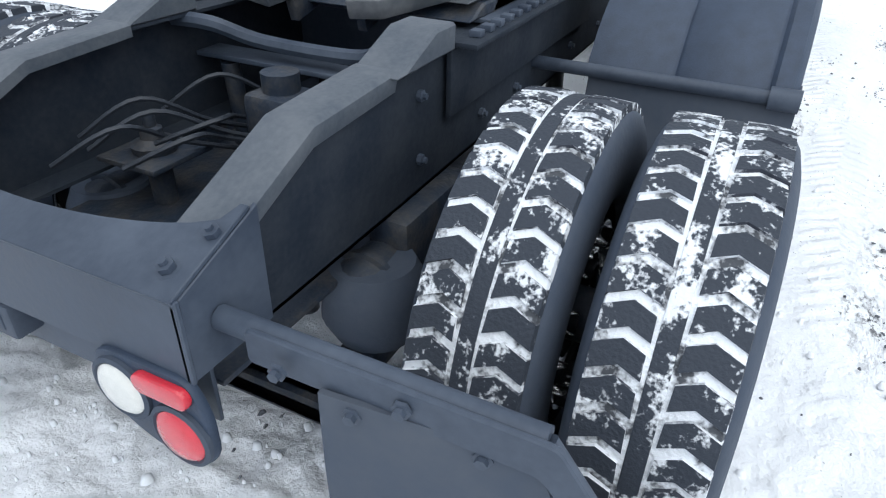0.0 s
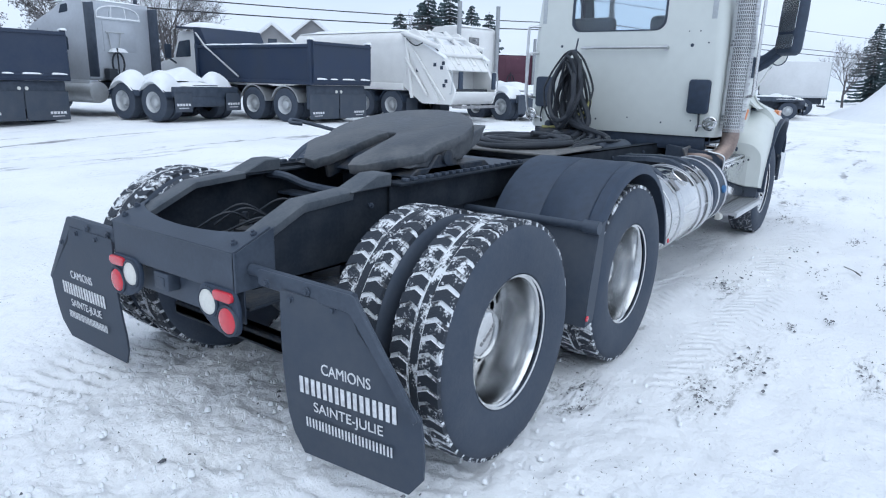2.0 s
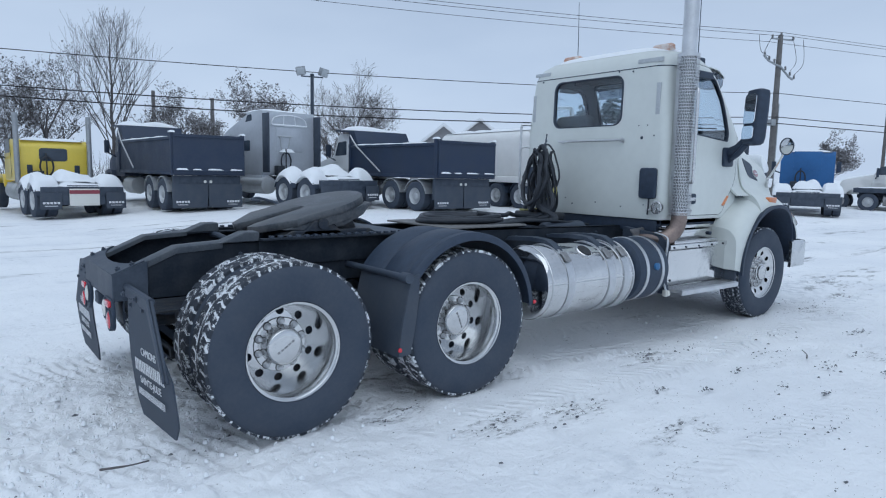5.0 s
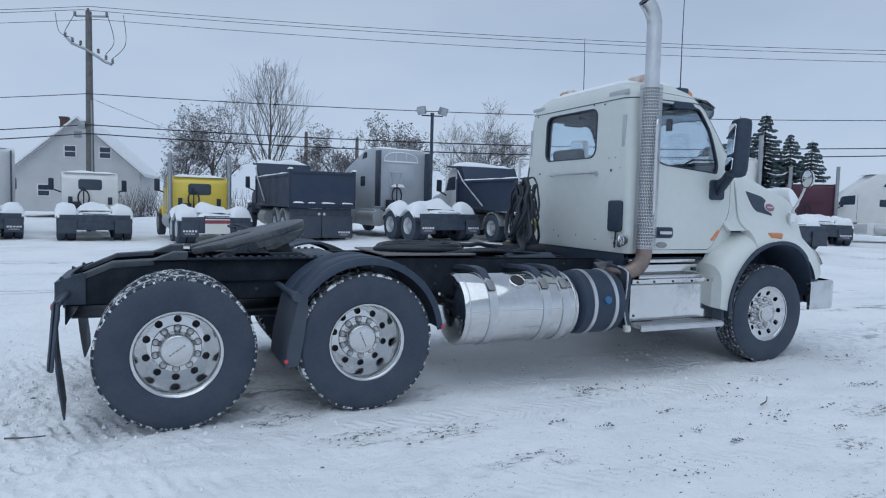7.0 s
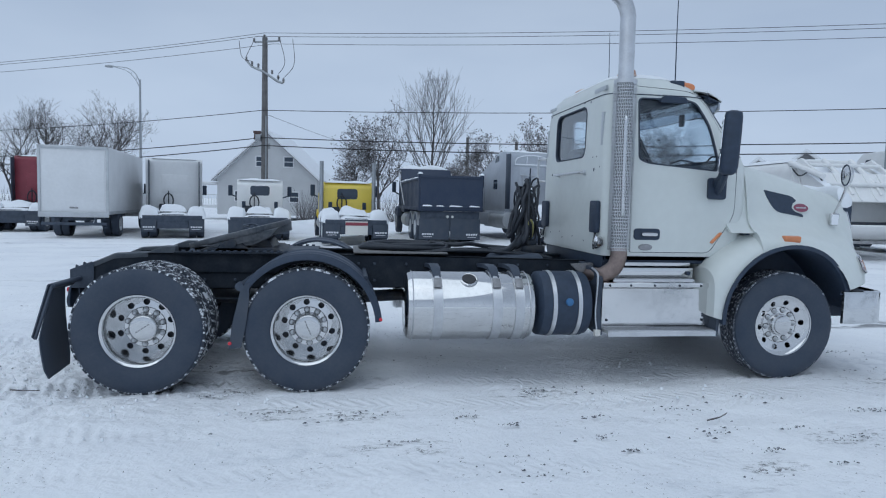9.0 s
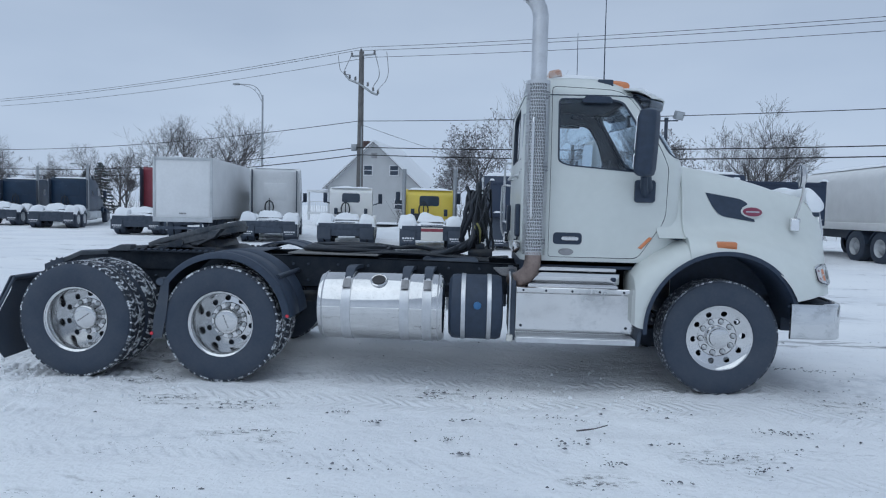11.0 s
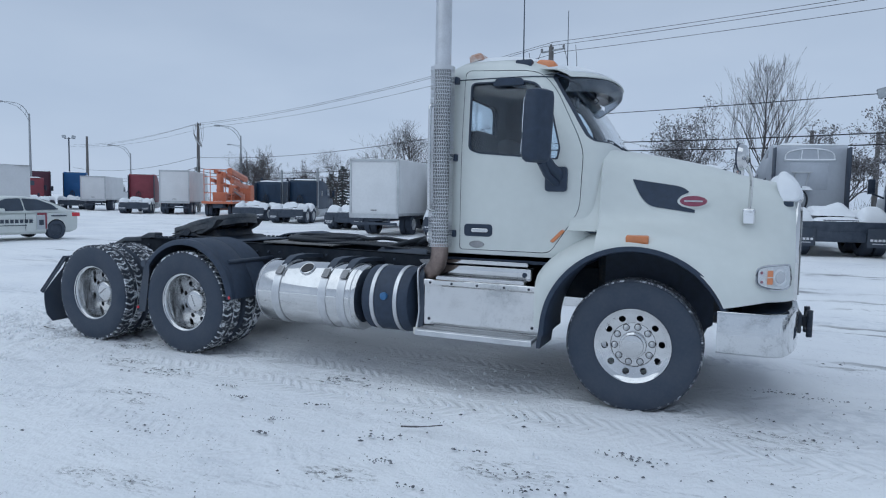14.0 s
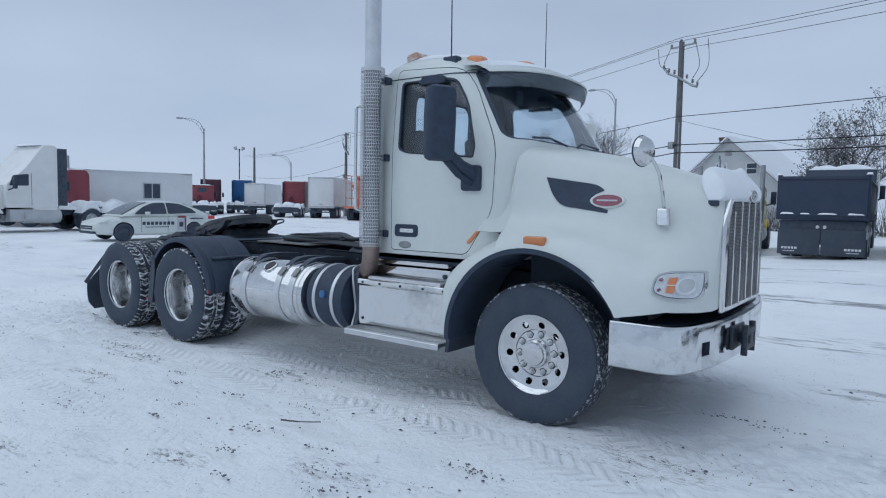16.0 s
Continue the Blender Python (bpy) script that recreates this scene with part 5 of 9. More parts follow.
# ---------- hood and front fenders, one moulding ----------
# half sections: x, then (y, z) from the crown down to the fender lip
HOOD = [
    (5.40, [(0, 2.055), (0.4, 2.045), (0.735, 2.008), (0.855, 1.9), (0.905, 1.72), (0.942, 1.52), (1.003, 1.422), (1.07, 1.373), (1.138, 1.304), (1.19, 1.2), (1.215, 1.05), (1.215, 0.6)]),
    (5.65, [(0, 2.02), (0.38, 2.01), (0.66, 1.971), (0.765, 1.86), (0.83, 1.68), (0.887, 1.49), (0.983, 1.407), (1.08, 1.358), (1.153, 1.299), (1.205, 1.205), (1.225, 1.05), (1.225, 0.6)]),
    (5.95, [(0, 1.965), (0.36, 1.955), (0.595, 1.912), (0.69, 1.8), (0.767, 1.63), (0.837, 1.46), (0.953, 1.387), (1.06, 1.338), (1.138, 1.269), (1.195, 1.17), (1.22, 1.03), (1.22, 0.6)]),
    (6.20, [(0, 1.905), (0.35, 1.895), (0.54, 1.848), (0.64, 1.74), (0.715, 1.58), (0.787, 1.43), (0.903, 1.342), (1.01, 1.278), (1.093, 1.194), (1.16, 1.09), (1.19, 0.97), (1.19, 0.6)]),
    (6.42, [(0, 1.84), (0.34, 1.83), (0.515, 1.783), (0.61, 1.68), (0.676, 1.53), (0.733, 1.39), (0.855, 1.281), (0.965, 1.194), (1.055, 1.107), (1.105, 1.01), (1.13, 0.9), (1.13, 0.8)]),
    (6.60, [(0, 1.80), (0.325, 1.79), (0.487, 1.745), (0.577, 1.64), (0.634, 1.49), (0.696, 1.35), (0.82, 1.231), (0.925, 1.134), (0.985, 1.047), (1.01, 0.96), (1.02, 0.88), (1.02, 0.8)]),
    (6.74, [(0, 1.76), (0.31, 1.748), (0.452, 1.70), (0.535, 1.60), (0.592, 1.45), (0.644, 1.31), (0.705, 1.19), (0.775, 1.09), (0.815, 1.02), (0.835, 0.95), (0.845, 0.88), (0.845, 0.8)]),
    (6.80, [(0, 1.70), (0.29, 1.685), (0.404, 1.645), (0.485, 1.55), (0.552, 1.42), (0.599, 1.28), (0.633, 1.16), (0.652, 1.07), (0.668, 1.01), (0.68, 0.95), (0.69, 0.88), (0.69, 0.8)]),
]
FEND = [
    (4.945, [(0.70, 1.02), (0.85, 1.03), (1.00, 1.03), (1.10, 1.00), (1.16, 0.93), (1.18, 0.84), (1.18, 0.60)]),
    (5.02, [(0.70, 1.14), (0.85, 1.14), (1.02, 1.12), (1.12, 1.08), (1.18, 1.01), (1.205, 0.90), (1.205, 0.58)]),
    (5.20, [(0.70, 1.28), (0.86, 1.28), (1.02, 1.24), (1.12, 1.19), (1.185, 1.11), (1.215, 0.98), (1.215, 0.58)]),
    (5.41, [(0.70, 1.42), (0.88, 1.40), (1.02, 1.335), (1.12, 1.275), (1.19, 1.185), (1.215, 1.04), (1.215, 0.58)]),
]


def dense(sec, n):
    x, pts = sec
    return x, [(p.x, p.y) for p in spline([(y, z, 0) for y, z in pts], n)]


def blend(secs, per, n):
    secs = [dense(s, n) for s in secs]
    k = len(secs[0][1])
    cols = [spline([(x, pts[j][0], pts[j][1]) for x, pts in secs], per) for j in range(k)]
    return [[cols[j][i] for j in range(k)] for i in range(len(cols[0]))]


rows_h = blend(HOOD, 4, 3)
rings = [[(p.x, p.y, p.z) for p in r[::-1]] + [(p.x, -p.y, p.z) for p in r[1:]] for r in rows_h]
arch = lambda s, r=0.683: solid(lathe([(0, 0.62), (r, 0.62), (r, 1.5), (0, 1.5)], 64, "y", (5.70, 0, 0.575), s), PLASTIC)
below = lambda s: solid(box(5.0, 6.36, min(s * 0.62, s * 1.5), max(s * 0.62, s * 1.5), 0.2, 0.60), PLASTIC)
hood_me = carve(solid(loft(rings), WHITE), [("DIFFERENCE", arch(-1)), ("DIFFERENCE", arch(1)), ("DIFFERENCE", solid(box(5.2, 6.45, -0.60, 0.60, 0.4, 1.3), PLASTIC)), ("DIFFERENCE", solid(prism([(6.25, 0.5), (7.0, 0.5), (7.0, 0.885), (6.6, 0.90), (6.25, 0.84)], "y", -1.5, 1.5), PLASTIC))])
hood = part("hood", hood_me, None, truck, "white sloped hood moulded with the front fenders")
rows_f = blend(FEND, 4, 3)
for s in (-1, 1):
    fr = [[(p.x, s * p.y, p.z) for p in r] + [(r[-1].x, s * 0.70, r[-1].z)] for r in rows_f]
    fme = carve(solid(loft(fr), WHITE), [("DIFFERENCE", arch(s))])
    part("fender_rear", fme, None, hood, "white rear part of the front fender")
    # black arch trim and liner
    a0, a1 = radians(8), radians(183)
    n = 36
    pr = [(0.686, 0.62), (0.686, 1.20), (0.696, 1.235), (0.660, 1.232), (0.650, 1.19), (0.668, 0.62)]
    ring = []
    for i in range(n + 1):
        a = a0 + (a1 - a0) * i / n
        fade = 1 - 0.10 * max(0, math.cos(a)) ** 2
        ring.append([(5.70 + r * math.cos(a), s * y * (fade if y > 1 else 1), 0.575 + r * math.sin(a)) for r, y in pr])
    part("arch_liner", loft(ring), PLASTIC, hood, "black wheel arch trim")
    part("fender_flap", prism(((4.965, 0.42), (5.00, 0.42), (5.035, 0.72), (5.0, 0.74)), "y", s * 0.80, s * 1.17, 0.004), FLAPM, hood)
    # side vent, badge, marker
    vent = round_poly([(5.618, 1.779), (5.980, 1.727), (6.040, 1.685), (5.962, 1.645), (5.975, 1.575), (6.085, 1.546), (6.085, 1.522), (5.757, 1.568), (5.684, 1.642)], [0.008, 0.05, 0.012, 0.03, 0.03, 0.004, 0.004, 0.05, 0.06], 4)

    def on_hood(pts, t, bulge=0.0):
        """Lays (x, z) points on the hood's side, t proud of it."""
        sec = rows_h
        out = []
        for x, z in pts:
            i = min(range(len(sec) - 1), key=lambda i: abs((sec[i][0].x + sec[i + 1][0].x) / 2 - x))
            f = min(1, max(0, (x - sec[i][0].x) / max(1e-6, sec[i + 1][0].x - sec[i][0].x)))
            ys = []
            for r in (sec[i], sec[i + 1]):
                best = [p for p in r]
                for a, b in zip(best, best[1:]):
                    if (a.z >= z >= b.z):
                        ys.append(a.y + (b.y - a.y) * ((a.z - z) / max(1e-6, a.z - b.z)))
                        break
            y = ys[0] * (1 - f) + ys[1] * f if len(ys) == 2 else (ys[0] if ys else 0.8)
            out.append((x, s * (y + t), z))
        return out

    def decal(pts, t0, t1):
        bm = bmesh.new()
        lo, up = [bm.verts.new(p) for p in on_hood(pts, t0)], [bm.verts.new(p) for p in on_hood(pts, t1)]
        bm.faces.new(up)
        for i in range(len(pts)):
            j = (i + 1) % len(pts)
            bm.faces.new((lo[i], lo[j], up[j], up[i]))
        bmesh.ops.triangulate(bm, faces=bm.faces[:1])
        bmesh.ops.recalc_face_normals(bm, faces=bm.faces)
        return bm
    part("side_vent", decal(vent, -0.02, 0.006), PLASTIC, hood, "black swept side vent")
    ell = lambda cx, cz, a, b: [(cx + a * math.cos(2 * math.pi * i / 28), cz + b * math.sin(2 * math.pi * i / 28)) for i in range(28)]
    part("badge_rim", decal(ell(6.072, 1.613, 0.116, 0.054), -0.01, 0.012), WHITE, hood)
    bd = part("badge", decal(ell(6.072, 1.613, 0.098, 0.041), 0.0, 0.017), BADGE, hood, "oval red badge")
    part("badge_mark", decal([(6.005, 1.607), (6.14, 1.607), (6.14, 1.619), (6.005, 1.619)], 0.012, 0.019), REFLECT, bd)
    mk = part("fender_marker", moved(prism(rrect(0, 0, 0.165, 0.062, 0.012), "y", -0.025, 0.025, 0.006, 2), pose(5.71, s * 1.132, 1.318, s * -8, 0, 0)), AMBER, hood, "amber fender marker")
    # headlamp
    hl = round_poly([(6.535, 1.032), (6.538, 1.130), (6.60, 1.146), (6.755, 1.150), (6.762, 1.04), (6.745, 0.995), (6.70, 0.990), (6.60, 1.005)], [0.03, 0.03, 0.02, 0.02, 0.04, 0.03, 0.03, 0.03], 4)
    lamp = part("headlamp", decal(grown(hl, 0.016), -0.03, 0.024), CHROME, hood, "clear headlamp with chrome surround")
    part("lamp_seal", decal(grown(hl, 0.003), 0.0, 0.0248), PLASTIC, lamp)
    part("lamp_bowl", decal(hl, 0.0, 0.0262), SILVERED, lamp)
    part("reflector_ring", decal(ell(6.690, 1.072, 0.050, 0.058), 0.02, 0.0275), SILVERED, lamp)
    part("turn_lens", decal([(6.598, 1.030), (6.636, 1.026), (6.640, 1.122), (6.602, 1.120)], 0.02, 0.029), AMBER, lamp)
    part("turn_divider", decal([(6.597, 1.072), (6.641, 1.072), (6.641, 1.078), (6.597, 1.078)], 0.02, 0.0305), SILVERED, lamp)
    for z in (1.045, 1.108):
        part("side_marker", decal(ell(6.562, z, 0.010, 0.010), 0.02, 0.029), BADGE, lamp, "small red marker dot")
    part("lamp_reflector", decal(ell(6.690, 1.072, 0.036, 0.042), 0.02, 0.0285), CHROME, lamp)
    g = part("lamp_cover", decal(hl, 0.032, 0.036), CLEAR, lamp)
    g.visible_shadow = False
    # hood joint and latch
    jo = [p for p in rows_h[0] if p.z > 1.36]
    part("hood_joint", pipe([(5.392, s * (p.y - 0.004), p.z - 0.003) for p in jo], 0.010, 8), WHITE, hood)
    cow = [p for p in jo if p.z < 1.985]
    part("cowl_panel", loft([[(x, s * (p.y - 0.016), p.z - 0.008) for p in cow] + [(x, s * (p.y - 0.040), p.z - 0.012) for p in cow[::-1]] for x in (5.16, 5.28, 5.404)]), WHITE, truck, "white cowl panel between the door and the hood")
    part("latch_gap", prism(round_poly([(5.27, 1.365), (5.37, 1.375), (5.395, 1.345), (5.33, 1.345)], 0.01, 2), "y", s * 0.90, s * 0.985, 0.004), PLASTIC, hood, "dark gap behind the fender")
    part("hood_latch", pipe([(5.40, s * 0.93, 1.42), (5.43, s * 1.03, 1.345), (5.45, s * 1.06, 1.27)], 0.022, 10), ROADWHITE, hood)
    # mirror on the hood
    bx = 6.465
    stalk = part("hood_mirror", join(moved(box(-0.045, 0.045, -0.022, 0.022, -0.062, 0.062, 0.014, 3), pose(bx, s * 0.722, 1.505, s * -6, 0, s * 6)), pipe(spline([(bx, s * 0.70, 1.53), (bx + 0.005, s * 0.77, 1.65), (bx, s * 0.85, 1.80), (bx - 0.04, s * 0.91, 1.90), (bx - 0.075, s * 0.945, 1.93)], 5), 0.013, 8)), CHROME, hood, "round convex mirror on a bright stalk")
    part("mirror_bowl", moved(lathe([(0.0, 0.05), (0.05, 0.045), (0.085, 0.03), (0.10, 0.0), (0.097, -0.006), (0.06, -0.014), (0, -0.019)], 28, "x"), pose(bx - 0.075, s * 0.945, 1.935, 0, 0, s * 18)), CHROME, stalk)
    part("foot_mirror", moved(prism(rrect(0, 0, 0.070, 0.104, 0.014), "y", s * 0.019, s * 0.0245, 0.002), pose(bx, s * 0.722, 1.505, s * -6, 0, s * 6)), MIRRORM, stalk, "small flat mirror at the foot")
    part("mirror_rim", moved(lathe([(0.093, -0.011), (0.103, -0.011), (0.104, -0.006), (0.098, -0.003)], 28, "x"), pose(bx - 0.075, s * 0.945, 1.935, 0, 0, s * 18)), PLASTIC, stalk, "thin dark rim")
# engine block behind the wheel openings
part("engine_underside", box(5.3, 6.5, -0.45, 0.45, 0.62, 1.25, 0.05), GREASE, truck)

# grille
gr = part("grille_surround", join(prism([(-0.56, 0.86), (0.56, 0.86), (0.53, 1.45), (0.44, 1.66), (-0.44, 1.66), (-0.53, 1.45)], "x", 6.78, 6.835, 0.02, 2)), CHROME, hood, "chrome grille surround")
part("grille_mesh", prism([(-0.50, 0.90), (0.50, 0.90), (0.47, 1.45), (0.39, 1.62), (-0.39, 1.62), (-0.47, 1.45)], "x", 6.83, 6.838), SOOTSHADE, gr)
for i in range(5):
    y = -0.40 + 0.80 * i / 4
    part("grille_bar", box(6.838, 6.854, y - 0.009, y + 0.009, 0.90, 1.62 - max(0, abs(y) - 0.36) * 1.6, 0.004), CHROME, gr, "chrome upright bar")
for i in range(72):
    z = 0.909 + 0.0098 * i
    hw = 0.49 if z < 1.45 else 0.49 - (z - 1.45) * 0.52
    part("mesh_strip", box(6.838, 6.850, -hw, hw, z - 0.0022, z + 0.0022), STEEL, gr)


def nose_lump(a, wide):
    """Section of the snow-filled nose shield, a from -1 to 1 across the hood."""
    e, q = a * a, abs(a) ** 6
    n = lambda k, m: m * (1 - q) * noise.noise((a * 1.6, k * 1.7, 3.1))
    dx, k = 0.045 * (1 - e), 1 - 0.12 * q
    ctl = [(6.700, 1.615), (6.658, 1.70), (6.640, 1.785), (6.662, 1.848 + n(2, 0.05)), (6.705 + n(3, 0.02), 1.852 + n(4, 0.05)), (6.760, 1.80 + n(5, 0.03)), (6.805, 1.745), (6.828, 1.69), (6.815, 1.635), (6.76, 1.612), (6.700, 1.615)]
    ring = spline([(x, 0, z) for x, z in ctl], 3)[:-1]
    return [(6.73 + (p.x - 6.73) * k + dx, wide * a - 0.03 * a * max(0, p.z - 1.66) / 0.2, 1.73 + (p.z - 1.73) * k) for p in ring]


wide = on_hood([(6.70, 1.66)], 0.018)[0][1]
part("hood_snow", loft([nose_lump(math.sin(math.pi / 2 * (-1 + k / 20)), wide) for k in range(41)]), SNOWCAP, hood, "snow packed behind the curved nose shield", 80)
for s in (-1, 1):
    part("shield_bracket", box(6.705, 6.775, s * wide - 0.012, s * wide + 0.012, 1.585, 1.625, 0.006), PLASTIC, hood)
part("nose_badge", moved(prism([(0.10 * math.cos(2 * math.pi * i / 24), 0.045 * math.sin(2 * math.pi * i / 24)) for i in range(24)], "x", 0, 0.02, 0.005), pose(6.862, 0, 1.665)), CHROME, hood, "oval nose emblem")

# bumper: a bent chrome band with a dark top shelf
plan = [(6.285, -1.13), (6.40, -1.13), (6.52, -1.13), (6.60, -1.127), (6.65, -1.117), (6.69, -1.095), (6.722, -1.055), (6.748, -1.0), (6.772, -0.92), (6.795, -0.82), (6.815, -0.72), (6.832, -0.6), (6.845, -0.45), (6.857, -0.2), (6.86, 0.0)]
plan = plan + [(x, -y) for x, y in plan[-2::-1]]
sp = [Vector((x, y, 0)) for x, y in plan]
rings = []
for i, p in enumerate(sp):
    t = (sp[min(len(sp) - 1, i + 1)] - sp[max(0, i - 1)]).normalized()
    nrm = Vector((t.y, -t.x, 0))
    if nrm.dot(p - Vector((5, 0, 0))) < 0:
        nrm = -nrm
    zb = 0.525
    rings.append([tuple(p + nrm * o + Vector((0, 0, z))) for o, z in ((0, zb), (0.012, zb + 0.01), (0.014, 0.805), (0.005, 0.828), (-0.03, 0.833), (-0.035, 0.813), (-0.02, 0.795), (-0.022, zb))])
bump_me = carve(solid(loft(rings), BUMPERM), [("DIFFERENCE", solid(box(6.5, 7.2, s * 0.82 - 0.05, s * 0.82 + 0.05, 0.62, 0.71), PLASTIC)) for s in (-1, 1)])
bumper = part("bumper", bump_me, None, truck, "chrome front bumper, scratched, with tow openings")
part("bumper_shelf", prism([(p.x - 0.02, p.y * 0.98) for p in sp] + [(6.45, 1.05), (6.45, -1.05)], "z", 0.795, 0.812), PLASTIC, bumper)
part("bumper_backing", box(6.40, 6.78, -0.70, 0.70, 0.52, 0.78, 0.02), PLASTIC, bumper)
part("tow_hook", join(box(6.86, 6.885, -0.44, -0.12, 0.60, 0.76, 0.008), box(6.88, 6.97, -0.33, -0.23, 0.64, 0.72, 0.012), box(6.93, 6.965, -0.42, -0.14, 0.70, 0.75, 0.010), box(6.93, 6.965, -0.42, -0.14, 0.60, 0.65, 0.010), pipe([(6.945, -0.39, 0.57), (6.945, -0.39, 0.78)], 0.022, 10), pipe([(6.945, -0.17, 0.57), (6.945, -0.17, 0.78)], 0.022, 10)), GREASE, bumper, "black pintle tow hook")

# ---------- exhaust stack ----------
sx, sy = 4.065, -1.055
stack = part("exhaust_pipe", join(pipe(spline([(sx, sy, 2.6), (sx, sy, 3.15), (sx - 0.005, sy, 3.28), (sx - 0.05, sy, 3.385), (sx - 0.12, sy, 3.45)], 5), 0.068, 24)), BRUSHED, truck, "bright steel exhaust stack with curved tip")
part("stack_mouth", moved(lathe([(0.0, 0.0), (0.06, 0.0), (0.06, 0.002)], 20, "z"), look((sx - 0.125, sy, 3.454), (sx + 0.5, sy, 2.8))), PLASTIC, stack)
part("elbow", pipe(spline([(sx, sy, 1.22), (sx, sy, 1.13), (sx - 0.03, sy + 0.02, 1.03), (sx - 0.11, sy + 0.08, 0.955), (sx - 0.14, sy + 0.2, 0.94), (sx - 0.14, sy + 0.32, 0.93)], 5), 0.074, 20), BRONZE, stack, "heat-browned exhaust elbow")
part("muffler", lathe([(0.072, 0), (0.072, 1.5)], 28, "z", (sx, sy, 1.18)), SOOTSHADE, stack)
# perforated guard, a real grid of slots
gd = bmesh.new()
na, nz, z0, z1, rg = 42, 52, 1.19, 2.70, 0.102
grid = [[gd.verts.new((sx + rg * math.cos(2 * math.pi * (i + (0.5 if j % 2 else 0)) / na), sy + rg * math.sin(2 * math.pi * (i + (0.5 if j % 2 else 0)) / na), z0 + (z1 - z0) * j / nz)) for i in range(na)] for j in range(nz + 1)]
for j in range(nz):
    for i in range(na):
        k = (i + 1) % na
        f = gd.faces.new((grid[j][i], grid[j][k], grid[j + 1][k], grid[j + 1][i]))
bmesh.ops.recalc_face_normals(gd, faces=gd.faces)
holes = [f for f in gd.faces if 1.20 < f.calc_center_median().z < 2.685]
bmesh.ops.inset_individual(gd, faces=holes, thickness=0.0044)
bmesh.ops.delete(gd, geom=holes, context="FACES_ONLY")
guard = part("heat_guard", gd, BRUSHED, stack, "perforated bright heat guard")
part("guard_bar", pipe(spline([(sx - 0.01, sy - 0.095, 1.50), (sx - 0.04, sy - 0.14, 1.51), (sx - 0.045, sy - 0.15, 1.6), (sx - 0.045, sy - 0.15, 2.28), (sx - 0.04, sy - 0.14, 2.36), (sx - 0.01, sy - 0.095, 2.37)], 3), 0.014, 10), CHROME, stack)
for z in (1.3, 1.95, 2.6):
    part("stack_clamp", box(sx + 0.02, sx + 0.11, sy + 0.06, sy + 0.13, z - 0.03, z + 0.03, 0.01), PLASTIC, stack)
# grab bars at the cab's rear corners
for s in (-1, 1):
    if s > 0:
        part("corner_rail", pipe(spline([(3.96, 0.88, 2.12), (3.90, 0.95, 2.12), (3.89, 0.97, 2.05), (3.89, 0.97, 1.5), (3.90, 0.95, 1.44), (3.96, 0.9, 1.42)], 4), 0.014, 8), BRUSHED, cab)
        part("corner_rail", pipe(spline([(3.95, 0.88, 1.86), (3.88, 0.92, 1.86), (3.86, 0.94, 1.8), (3.86, 0.94, 1.40), (3.9, 0.92, 1.25)], 4), 0.012, 8), BRUSHED, cab)

# ---------- main mirrors ----------
for s in (-1, 1):
    arm = part("mirror_arm", join(prism(round_poly([(4.95, 1.67), (5.13, 1.67), (5.13, 1.87), (4.95, 1.87)], 0.03, 3), "y", s * 0.945, s * 0.985, 0.01, 2),
                                  pipe([(5.05, s * 0.96, 1.80), (5.02, s * 1.08, 1.86), (4.98, s * 1.19, 1.95)], [0.06, 0.046, 0.042], 10), pipe([(5.05, s * 0.96, 1.73), (5.00, s * 1.09, 1.80), (4.97, s * 1.20, 1.90)], 0.032, 8)), PLASTIC, truck, "black mirror arm on the door")
    hs = [[(a, b, h) for a, b in rrect(0, 0, 0.155 * k, 0.220 * k2, 0.055 * min(k, k2), 4)] for k, k2, h in ((0.5, 0.7, -0.02), (0.9, 0.92, 0.0), (1, 1.04, 0.05), (1.0, 1.06, 0.32), (0.96, 1.03, 0.48), (0.84, 0.95, 0.52), (0.4, 0.6, 0.535))]
    MM = pose(4.95, s * 1.272, 1.905, 0, 3, s * 28)
    mh = part("mirror_housing", moved(loft(hs), MM), PLASTIC if s < 0 else ROADWHITE, arm, "tall black mirror housing" if s < 0 else "tall pale mirror housing")
    part("mirror_glass", moved(join(prism(rrect(0, 0.335, 0.175, 0.29, 0.03), "x", -0.082, -0.075), prism(rrect(0, 0.10, 0.175, 0.13, 0.03), "x", -0.082, -0.075)), MM), MIRRORM, mh, "flat mirror above a convex one")

# ---------- hoses behind the cab ----------
post = part("hose_post", join(pipe([(3.60, 0.30, 1.08), (3.60, 0.30, 1.88)], 0.014, 10), pipe([(3.60, 0.30, 1.86), (3.60, 0.28, 1.98)], 0.008, 6), box(3.5, 3.7, 0.20, 0.40, 1.07, 1.10, 0.01)), FRAME, truck, "upright hose post")
rng = random.Random(11)
for k in range(10):
    pts = []
    rr = 0.17 + rng.uniform(-0.05, 0.06)
    cy, cz, tw, sk_ = 0.31 + rng.uniform(-0.07, 0.08), 1.50 + rng.uniform(-0.06, 0.05), rng.uniform(-0.5, 0.5), rng.uniform(0.6, 1.15)
    for i in range(22):
        a = 2 * math.pi * i / 22
        hang = 1 - 0.35 * max(0, math.sin(a))
        pts.append((3.585 + 0.09 * math.sin(a + k) + 0.015 * rng.uniform(-1, 1) + 0.018 * (k - 5), cy + rr * sk_ * hang * math.cos(a) + tw * 0.07 * math.sin(a), cz + (rr + 0.14) * math.sin(a)))
    part("hose", pipe(spline(pts, 2, closed=True), rng.choice((0.010, 0.014, 0.02, 0.024)), 8, closed=True), HOSE, post, "coiled black air hose")
